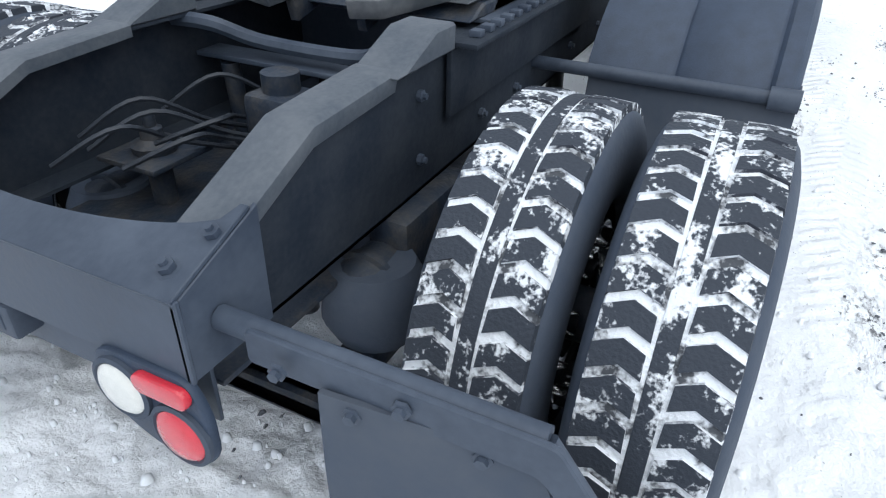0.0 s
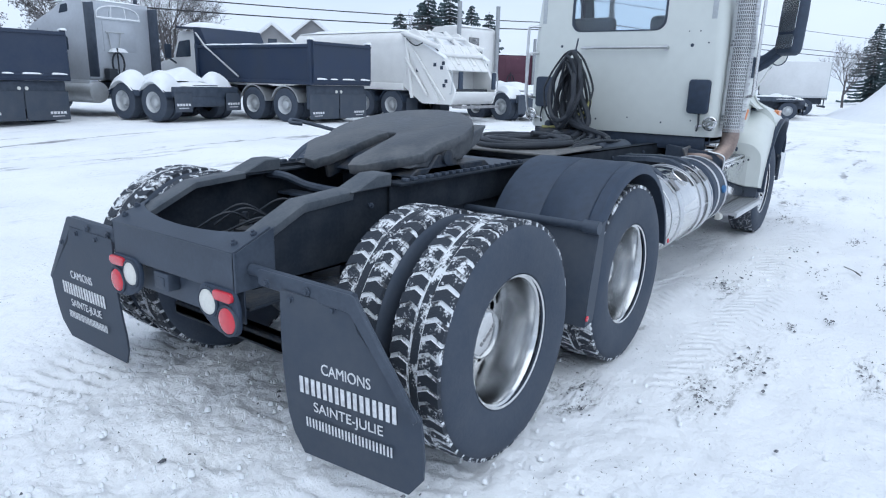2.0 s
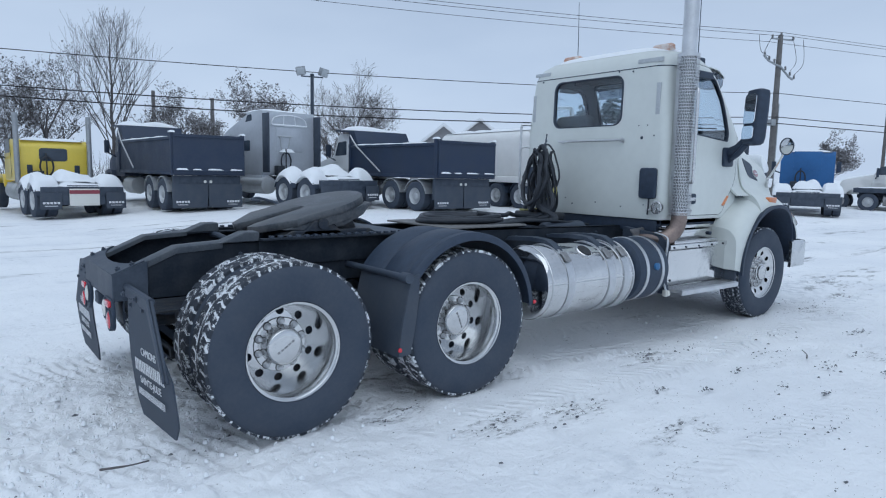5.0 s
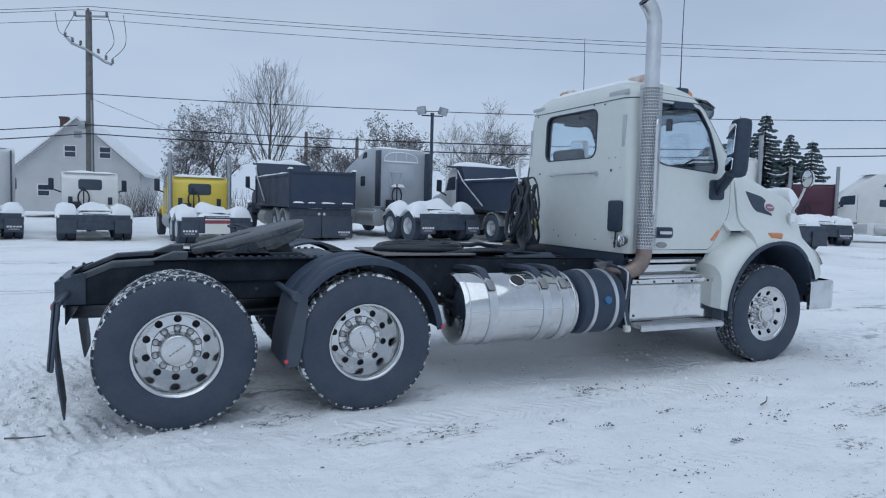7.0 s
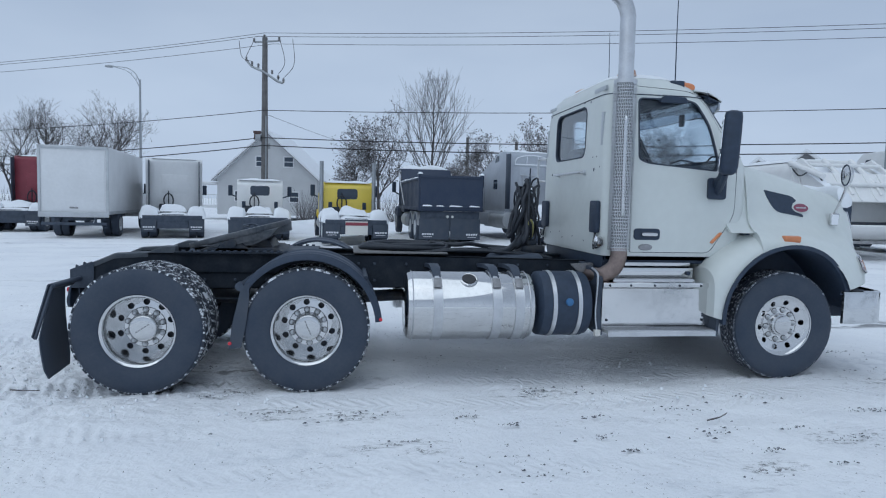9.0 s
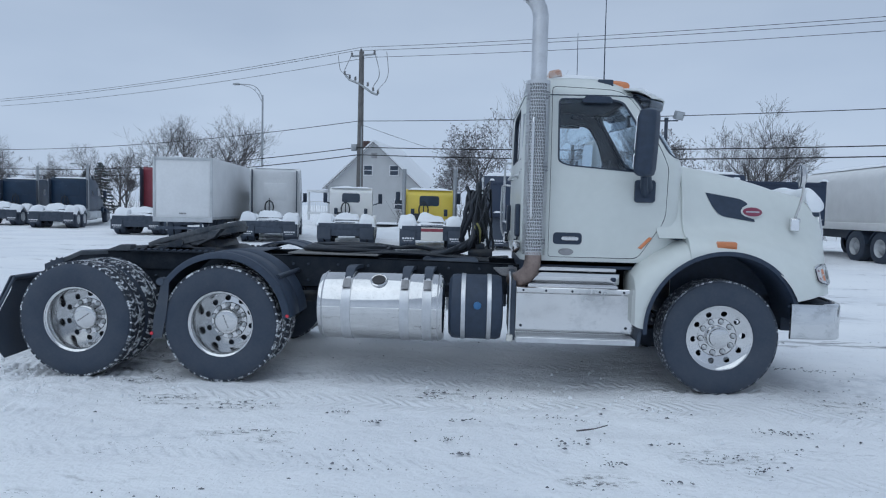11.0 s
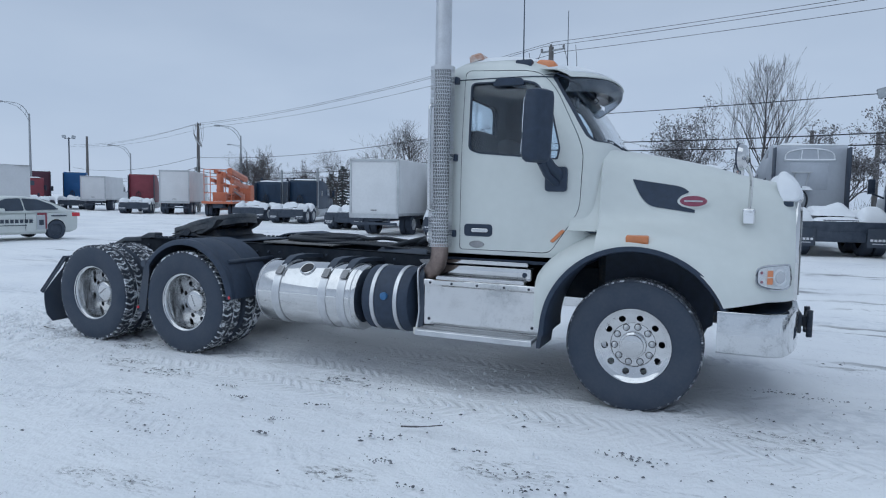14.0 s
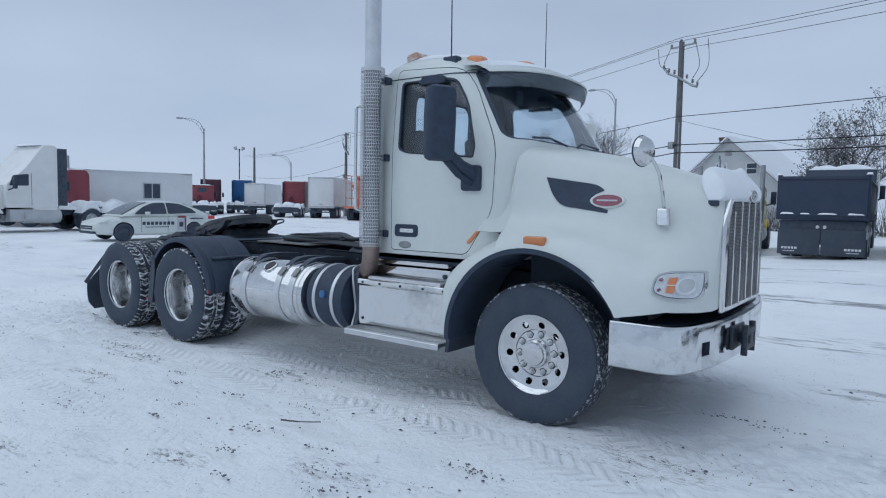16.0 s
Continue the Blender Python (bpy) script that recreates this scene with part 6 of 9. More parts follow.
for k in range(5):
    part("hose", pipe(spline([(3.58, 0.28, 1.82 - 0.03 * k), (3.55 + 0.03 * k, 0.20 + 0.05 * k, 1.5), (3.52, 0.2 + 0.06 * (k - 2), 1.25), (3.42 - 0.04 * k, 0.12 - 0.08 * k, 1.13), (3.1, 0.05 - 0.08 * k, 1.10)], 6), 0.018 if k % 2 else 0.028, 8), HOSE, post)
part("coupling_box", join(box(3.48, 3.74, 0.10, 0.62, 1.07, 1.15, 0.02), lathe([(0.05, 0), (0.05, 0.05), (0.03, 0.07), (0, 0.07)], 14, "z", (3.56, 0.5, 1.15)), box(3.55, 3.66, 0.16, 0.26, 1.13, 1.21, 0.02)), GREASE, post, "black hose coupling block")
part("yellow_hose", pipe(spline([(3.57, 0.33, 1.30), (3.55, 0.16, 1.30), (3.56, 0.10, 1.42), (3.60, 0.12, 1.36), (3.60, 0.20, 1.22), (3.55, 0.4, 1.17), (3.5, 0.55, 1.16)], 6), 0.012, 8), YELLOWH, post, "pale yellow hose")
part("air_tank", lathe([(0, 3.02), (0.09, 3.03), (0.115, 3.07), (0.115, 3.55), (0.09, 3.59), (0, 3.6)], 24, "x", (0, -0.25, 0.98)), FRAME, truck)
for k in range(5):
    part("frame_hose", pipe(spline([(2.1, -0.36 + 0.03 * k, 1.08), (2.7, -0.34 + 0.05 * k, 1.12), (3.2, -0.3 + 0.1 * k, 1.10), (3.7, -0.25 + 0.09 * k, 1.05)], 6), 0.014, 6), HOSE, truck)

coil = thing("coiled_hose", "coiled black corrugated hose lying on the deck plate", "hose")
pts = []
for i in range(150):
    a = 2 * math.pi * i / 30
    lay = i / 150
    pts.append((2.22 + (0.46 - 0.14 * lay) * math.cos(a) + 0.02 * math.sin(3 * a), 0.0 + (0.34 - 0.10 * lay) * math.sin(a), 1.128 + 0.022 * (i // 30 % 2) + 0.010 * math.sin(a * 1.5 + lay * 9)))
part("hose", pipe(pts, [0.022 + 0.0025 * (i % 2) for i in range(150)], 10), HOSE, coil)
part("hose", pipe(spline([(2.5, 0.1, 1.17), (2.75, 0.0, 1.15), (2.9, 0.08, 1.16), (3.1, 0.2, 1.13), (3.4, 0.2, 1.11)], 6), 0.022, 10), HOSE, coil)

# ---------- parked vehicles round the yard ----------
# each is built with its tail at x = 0, nose towards +x, wheels on z = 0
BGBLACK = mat("black_tipper_paint", (0.016, 0.030, 0.066), 0.42, scale=1.5, col2=(0.04, 0.052, 0.082), rvary=0.3)
NAVY = mat("dark_blue_tipper_paint", (0.012, 0.026, 0.064), 0.4, scale=1.5, col2=(0.03, 0.042, 0.07), rvary=0.3)
SILVER = mat("silver_grey_paint", (0.52, 0.55, 0.60), 0.38, 0.2, vary=0.15, scale=1.2, rvary=0.2)
YELLOW = mat("yellow_cab_paint", (0.80, 0.62, 0.09), 0.35, vary=0.1, scale=1.5, coat=0.4)
REDP = mat("dark_red_paint", (0.26, 0.055, 0.075), 0.4, vary=0.25, scale=1.5)
MAROON = mat("maroon_panel", (0.10, 0.035, 0.06), 0.5, vary=0.25, scale=1.2)
BLUEP = mat("blue_panel", (0.03, 0.12, 0.32), 0.45, vary=0.2, scale=1.2)
ORANGE = mat("orange_crane_paint", (0.60, 0.20, 0.11), 0.45, vary=0.2, scale=2.0)
TEAL = mat("dark_teal_paint", (0.018, 0.042, 0.085), 0.4, vary=0.3, scale=1.5)
ALU = mat("aluminium_panel", (0.58, 0.60, 0.62), 0.4, 0.6, vary=0.2, scale=2, rvary=0.2)
WOOD = mat("grey_pole_wood", (0.185, 0.18, 0.178), 0.85, vary=0.35, scale=5, bump=0.4, bscale=25)
GALV = mat("galvanised_steel", (0.40, 0.42, 0.44), 0.5, 0.7, vary=0.2, scale=8)
SIDING = mat("pale_siding", (0.55, 0.56, 0.57), 0.7, vary=0.12, scale=1.0)
BRICKC = mat("chimney_brick", (0.11, 0.075, 0.07), 0.85, vary=0.35, scale=12)
# bark is paled a little, with distance haze put into its colour
BARK = mat("winter_bark", (0.125, 0.118, 0.122), 0.9, vary=0.3, scale=8)
DRYLEAF = mat("dry_snowy_leaves", (0.115, 0.105, 0.105), 0.9, scale=3, col2=(0.42, 0.43, 0.46), thr=(0.62, 0.92))
# needles are raised to blue-green, haze over far trees included in the colour
NEEDLE = mat("spruce_needles", (0.105, 0.150, 0.165), 0.85, vary=0.4, scale=4)
WIREM = mat("overhead_cable", (0.035, 0.035, 0.04), 0.6, vary=0.2, scale=3)


def height(x, y):
    """The yard rises gently towards the road."""
    return rise(x, y)


def snow_pillow(x0, x1, y0, y1, z, h, seed=0, nx=10, ny=10, base=None):
    """Settled snow with soft edges and an uneven top."""
    bm = bmesh.new()
    P = []
    for i in range(nx + 1):
        row = []
        for j in range(ny + 1):
            u, v = i / nx, j / ny
            e = max(0.0, (1 - abs(2 * u - 1) ** 4) * (1 - abs(2 * v - 1) ** 4)) ** 0.5
            x, y = x0 + (x1 - x0) * u, y0 + (y1 - y0) * v
            f = 0.75 + 0.5 * noise.noise((x * 1.9 + seed, y * 1.9, seed * 1.7))
            zz = z if base is None else base(u, v)
            row.append(bm.verts.new((x, y, zz - 0.02 + (h + 0.02) * e * f)))
        P.append(row)
    for i in range(nx):
        for j in range(ny):
            bm.faces.new((P[i][j], P[i + 1][j], P[i + 1][j + 1], P[i][j + 1]))
    rim = [P[i][0] for i in range(nx + 1)] + [P[nx][j] for j in range(1, ny + 1)] + [P[i][ny] for i in range(nx - 1, -1, -1)] + [P[0][j] for j in range(ny - 1, 0, -1)]
    bm.faces.new(rim[::-1])
    bmesh.ops.recalc_face_normals(bm, faces=bm.faces)
    return bm


PR = [(0.29, -0.13), (0.40, -0.15), (0.48, -0.14), (0.515, -0.12), (0.515, 0.12), (0.48, 0.14), (0.40, 0.15), (0.29, 0.13)]
DUALT = mesh_of(lathe([(0.29, -0.30), (0.42, -0.31), (0.49, -0.30), (0.515, -0.28), (0.515, -0.04), (0.42, -0.01), (0.515, 0.03), (0.515, 0.28), (0.49, 0.30), (0.40, 0.31), (0.29, 0.28)], 36), RUBBER)
SINGT = mesh_of(lathe(PR, 36), RUBBER)
BGRIM = mesh_of(lathe([(0.29, 0.0), (0.285, 0.02), (0.25, -0.03), (0.22, -0.10), (0.15, -0.10), (0.12, -0.02), (0.08, 0.0), (0, 0.01)], 24, "y", (0, 0, 0), -1), ALU, 30)
BGHUB = mesh_of(lathe([(0.29, 0.0), (0.27, 0.02), (0.16, -0.01), (0.13, 0.03), (0.06, 0.05), (0, 0.055)], 24, "y", (0, 0, 0), -1), STEEL, 30)


def bg_wheel(par, x, s, dual=True, y=None):
    yc = y if y is not None else (0.93 if dual else 1.02)
    t = part("tyre", DUALT if dual else SINGT, None, par, "black tyre rimmed with snow")
    t.matrix_basis = pose(x, s * yc, 0.515, 0, 0, 0 if s < 0 else 180)
    w = part("rim", BGRIM if dual else BGHUB, None, t, "dull metal rim")
    w.matrix_basis = pose(0, -0.29 if dual else -0.13, 0)
    return t


def mesh_box(par, nm, mt, *b, bev=0.02, lab=""):
    return part(nm, box(*b, bev), mt, par, lab)


def flaps(par, x, y0=0.62, y1=1.2, z0=0.28, z1=0.78, mark=True, yt=None):
    for s in (-1, 1):
        f = part("mudflap", box(x - 0.006, x + 0.006, min(s * y0, s * y1), max(s * y0, s * y1), z0, z1, 0.004), FLAPM, par, "black mudflap with a pale lettered line")
        if mark:
            yc = s * (yt or (y0 + y1) / 2)
            for i in range(5):
                part("letter_bar", box(x - 0.010, x - 0.006, yc - 0.23 + 0.095 * i, yc - 0.16 + 0.095 * i, z0 + 0.16, z0 + 0.225), LETTER, f)
            part("letter_bar", box(x - 0.010, x - 0.006, yc - 0.17, yc + 0.17, z0 + 0.09, z0 + 0.11), LETTER, f)


def tractor(label, m, paint, back=3.5, sleeper=1.9, top=3.6, snow=True, plate=None, stacks=0, marked=True, group="parked tractors", win=True, fairing=True, hw=None, skirt=None, aero=False, lamp=False, ladder=False):
    """A conventional tractor: bare tail with tandem wheels, cab (with sleeper), hood."""
    hw = hw or (1.08 if sleeper > 0.6 else 1.04)
    v = thing("parked_tractor", label, "truck", group, m)
    mesh_box(v, "frame", FRAME, 0.1, back + 4.2, -0.43, 0.43, 0.72, 1.0)
    mesh_box(v, "tail_bar", FRAME, 0.05, 0.2, -1.15, 1.15, 0.68, 0.95, bev=0.02)
    mesh_box(v, "tail_plate", FRAME, 0.06, 0.16, -0.62, 0.62, 0.40, 0.72, bev=0.03)
    for s in (-1, 1):
        for x in (0.85, 2.15):
            bg_wheel(v, x, s)
        bg_wheel(v, back + sleeper + 2.9, s, False)
        part("fuel_tank", lathe([(0, back - 0.1), (0.3, back - 0.08), (0.32, back), (0.32, back + 1.4), (0.3, back + 1.48), (0, back + 1.5)], 28, "x", (0, s * 0.9, 0.7)), ALU, v, "bright round fuel tank")
        for x in (0.85, 2.15):
            part("half_fender", loft([[(x + r * math.cos(radians(a)), s * y, 0.515 + r * math.sin(radians(a))) for r, y in ((0.56, 0.62), (0.56, 1.24), (0.58, 1.24), (0.58, 0.62))] for a in range(15, 171, 15)]), PLASTIC, v)
    flaps(v, 0.02, mark=marked)
    part("coupling_plate", moved(prism([(0.45 * math.cos(radians(a)), 0.44 * math.sin(radians(a))) for a in range(-150, 151, 20)] + [(-0.5, 0.1), (0, 0.05), (0, -0.05), (-0.5, -0.1)], "z", 0, 0.06), pose(1.5, 0, 1.1, 0, -9, 0)), PLATE, v)
    x0, x1 = back, back + sleeper + 1.3
    prof = [(x0, 1.05), (x0, top - 0.12), (x0 + 0.12, top), (x0 + max(0.5, sleeper * 0.75), top - 0.02 if fairing else top), (x1 - 0.75 if sleeper > 0.6 else x1 - 0.5, min(top, 2.72) + (0.06 if sleeper > 0.6 else 0.0)), (x1 + 0.05, 2.05), (x1 + 0.1, 1.05)]
    if sleeper < 0.6:
        prof = [(x0, 1.05), (x0, top - 0.2), (x0 + 0.2, top), (x1 - 0.5, top), (x1 - 0.1, top - 0.35), (x1 + 0.12, 2.05), (x1 + 0.1, 1.05)]
    if aero:
        prof = [(x0, 1.05), (x0, top - 0.05), (x0 + 0.1, top), (x0 + 0.9, top - 0.04), (x0 + 1.7, top - 0.35), (x1 - 0.55, 2.62), (x1 + 0.05, 2.05), (x1 + 0.1, 1.05)]
    cabp = part("cab", prism(round_poly(prof, 0.16 if aero else 0.1, 3), "y", -hw, hw, 0.09, 3), paint, v)
    hoodp = part("hood", prism(round_poly([(x1, 1.0), (x1, 2.02), (x1 + 1.5, 1.7), (x1 + 1.62, 1.5), (x1 + 1.62, 0.85)], 0.1, 3), "y", -0.85, 0.85, 0.09, 3), paint, v)
    mesh_box(v, "bumper", ALU, x1 + 1.45, x1 + 1.72, -1.1, 1.1, 0.45, 0.82, bev=0.05)
    part("grille", box(x1 + 1.60, x1 + 1.63, -0.5, 0.5, 0.9, 1.45, 0.01), PLASTIC, hoodp)
    for s in (-1, 1):
        part("front_fender", prism(round_poly([(x1 + 0.2, 0.8), (x1 + 0.5, 1.25), (x1 + 1.1, 1.25), (x1 + 1.5, 0.95), (x1 + 1.35, 0.85), (x1 + 1.1, 1.12), (x1 + 0.55, 1.12), (x1 + 0.3, 0.8)], 0.05, 2), "y", s * 0.8, s * 1.15, 0.03), paint, v)
        w = hw + 0.002
        if win:
            part("side_window", prism(round_poly([(x1 - 0.85, 2.0), (x1 - 0.05, 1.98), (x1 - 0.22, 2.42), (x1 - 0.85, 2.5)], 0.05, 3), "y", s * (w - 0.02), s * (w + 0.006)), DARKGLASS, cabp)
            part("door_line", join(box(x1 - 0.97, x1 - 0.955, min(s * w, s * (w + 0.004)), max(s * w, s * (w + 0.004)), 1.15, 2.55)), PLASTIC, cabp)
            if sleeper > 1.0:
                part("sleeper_window", prism(rrect(x0 + sleeper * 0.55, 2.1, 0.72 if ladder else 0.42, 0.52 if ladder else 0.38, 0.05), "y", s * (w - 0.02), s * (w + 0.006)), DARKGLASS, cabp)
                part("upper_window", prism(round_poly([(x0 + 0.75, 3.0), (x0 + 1.2, 2.95), (x0 + 1.05, 3.2), (x0 + 0.75, 3.22)], 0.04, 2), "y", s * (w - 0.02), s * (w + 0.006)), DARKGLASS, cabp)
        arm = part("mirror", join(box(x1 - 0.2, x1 - 0.08, s * 1.38 - 0.1, s * 1.38 + 0.1, 1.85, 2.35, 0.03), pipe([(x1, s * 0.95, 1.75), (x1 - 0.12, s * 1.35, 1.9)], 0.03, 8)), PLASTIC, v, "black door mirror")
        part("side_step", box(x0 + 0.2 + sleeper * 0.8, x1 - 0.05, min(s * 0.75, s * 1.12), max(s * 0.75, s * 1.12), 0.48, 0.98, 0.03), ALU if paint is not SILVER else SILVER, v)
        if sleeper > 0.6:
            part("side_skirt", box(x0 + 0.05, x1 - 1.0, min(s * 0.8, s * 1.1), max(s * 0.8, s * 1.1), 0.42, 1.06, 0.04), skirt or paint, v)
            if fairing:
                part("side_extender", box(x0 - 0.42, x0 + 0.02, min(s * 1.05, s * 1.09), max(s * 1.05, s * 1.09), 1.15, top - 0.12, 0.015), FRAME, v, "dark side fairing panel")
        for k in range(stacks):
            if s < 0 or stacks > 1:
                part("exhaust", pipe([(x0 - 0.12, s * (hw - 0.03), 1.0), (x0 - 0.12, s * (hw - 0.03), top + 0.85)], 0.085, 12), GALV, v)
                break
    if sleeper < 0.6:
        part("rear_window", prism(rrect(0, top - 0.50, 0.80, 0.38, 0.08), "x", x0 - 0.008, x0 + 0.03), DARKGLASS, cabp, "dark rear window")
        part("window_seal", join(*[prism(rrect(0, top - 0.50, 0.86, 0.44, 0.1), "x", x0 - 0.004, x0 + 0.02)]), RUBBER, cabp)
        for s in (-1, 1):
            part("vent_cover", box(x0 - 0.03, x0 + 0.01, s * 0.72 - 0.08, s * 0.72 + 0.08, 1.3, 1.6, 0.01), PLASTIC, cabp)
    else:
        part("back_panel", box(x0 - 0.012, x0 + 0.02, -0.55, 0.55, 1.9, 2.75, 0.01), paint, cabp)
        part("back_vent", join(*[prism(round_poly([(y - 0.2, top - 0.5), (y + 0.2, top - 0.5), (y + 0.18, top - 0.26), (y - 0.18, top - 0.26)], 0.05, 2), "x", x0 - 0.02, x0 + 0.02) for y in (-0.46, 0, 0.46)]) if top > 3.6 else box(x0 - 0.02, x0, -0.3, 0.3, top - 0.5, top - 0.3), paint, cabp)
    if aero:
        part("roof_recess", join(*[pipe([(x0 - 0.01, 0.72 * math.cos(radians(a)), top - 0.48 + 0.34 * math.sin(radians(a)) ** 0.6) for a in range(0, 181, 9)], 0.022, 6), pipe([(x0 - 0.01, -0.74, top - 0.50), (x0 - 0.01, 0.74, top - 0.50)], 0.035, 6), pipe([(x0 - 0.01, -0.25, top - 0.50), (x0 - 0.01, -0.22, top - 0.16)], 0.018, 6), pipe([(x0 - 0.01, 0.25, top - 0.50), (x0 - 0.01, 0.22, top - 0.16)], 0.018, 6)]), SNOWCAP, cabp, "snow-lined arched roof recess")
        part("grab_rail", join(pipe([(x0 - 0.06, -0.1, 2.45), (x0 - 0.06, 0.5, 2.45)], 0.02, 6), pipe([(x0 - 0.06, 0.0, 2.45), (x0 - 0.06, 0.1, 1.9)], 0.018, 6), pipe([(x0 - 0.06, 0.42, 2.45), (x0 - 0.06, 0.35, 1.9)], 0.018, 6)), ALU, cabp)
        part("snow_cover", snow_pillow(x0 - 0.2, x0 + 0.02, -0.1, 0.45, 1.9, 0.14, 2, 6, 6), SNOWCAP, v)
    hs = part("hose_loop", join(pipe([(x0 - 0.18, 0.25 + 0.2 * math.cos(a), 1.55 + 0.32 * math.sin(a)) for a in [2 * math.pi * i / 20 for i in range(20)]], 0.03, 6, closed=True), pipe([(x0 - 0.18, 0.25, 1.1), (x0 - 0.18, 0.25, 2.0)], 0.025, 6), box(x0 - 0.28, x0 - 0.02, 0.35, 0.65, 1.05, 1.4, 0.03)), HOSE, v)
    if skirt:
        for s in (-1, 1):
            part("chassis_side", box(0.3, x1 + 0.3, min(s * 0.95, s * 1.12), max(s * 0.95, s * 1.12), 0.55, 1.22, 0.03), skirt, v, "dark chassis side")
            part("snow_line", snow_pillow(0.2, back + 0.1, min(s * 0.85, s * 1.14), max(s * 0.85, s * 1.14), 1.22, 0.08, s, 18, 3), SNOWCAP, v)
    if lamp:
        part("work_lamp", lathe([(0.0, -0.02), (0.12, -0.02), (0.15, 0.06), (0.13, 0.1), (0, 0.11)], 16, "x", (x0 - 0.06, 0.15, 2.9), -1), CLEAR, cabp, "round work lamp")
        part("lamp_box", box(x0 - 0.06, x0 + 0.02, -0.1, 0.4, 2.72, 3.05, 0.01), STEEL, cabp)
        part("locker_door", box(x0 - 0.02, x0 + 0.02, -0.8, -0.2, 1.3, 2.3, 0.01), paint, cabp)
    if ladder:
        for s in (-1, 1):
            part("ladder", join(*[box(x, x + 0.05, min(s * hw, s * (hw + 0.06)), max(s * hw, s * (hw + 0.06)), 1.2, top - 0.05, 0.01) for x in (x0 + 0.02, x0 + 0.52)], *[box(x0 + 0.02, x0 + 0.55, min(s * hw, s * (hw + 0.06)), max(s * hw, s * (hw + 0.06)), z, z + 0.04) for z in (1.45, 2.0, 2.55, 3.1)]), FRAME, v, "dark boarding ladder")
    if plate:
        part("tail_sign", box(-0.02, 0.02, -0.42, 0.42, 0.38, 0.90, 0.01), WLENS, v, "pale plate with faded print")
        part("sign_band", box(-0.026, -0.02, -0.42, 0.42, 0.74, 0.86), REDP, v, "faded red band")
    if snow:
        seed = m.translation.x * 0.37 + m.translation.y
        part("snow_cover", snow_pillow(0.7, 2.3, -0.55, 0.55, 1.12, 0.34, seed), SNOWCAP, v, "lump of settled snow")
        part("snow_cover", snow_pillow(0.05, back - 0.3, -0.6, 0.6, 0.98, 0.14, seed + 3), SNOWCAP, v)
        for s in (-1, 1):
            for x in (0.85, 2.15):
                part("snow_cover", snow_pillow(x - 0.5, x + 0.5, s * 0.93 - 0.36, s * 0.93 + 0.36, 1.0, 0.30, seed + x + s, base=lambda u, v_: 0.82 + 0.27 * math.sin(math.pi * u)), SNOWCAP, v)
        part("snow_cover", snow_pillow(x0 + 0.02, x0 + max(0.8, sleeper * 0.9), -0.95, 0.95, top - 0.01, 0.10, seed + 5), SNOWCAP, v)
        part("snow_cover", snow_pillow(x1 + 0.1, x1 + 1.5, -0.75, 0.75, 1.9, 0.1, seed + 6, base=lambda u, v_: 2.0 - 0.3 * u), SNOWCAP, v)
    return v


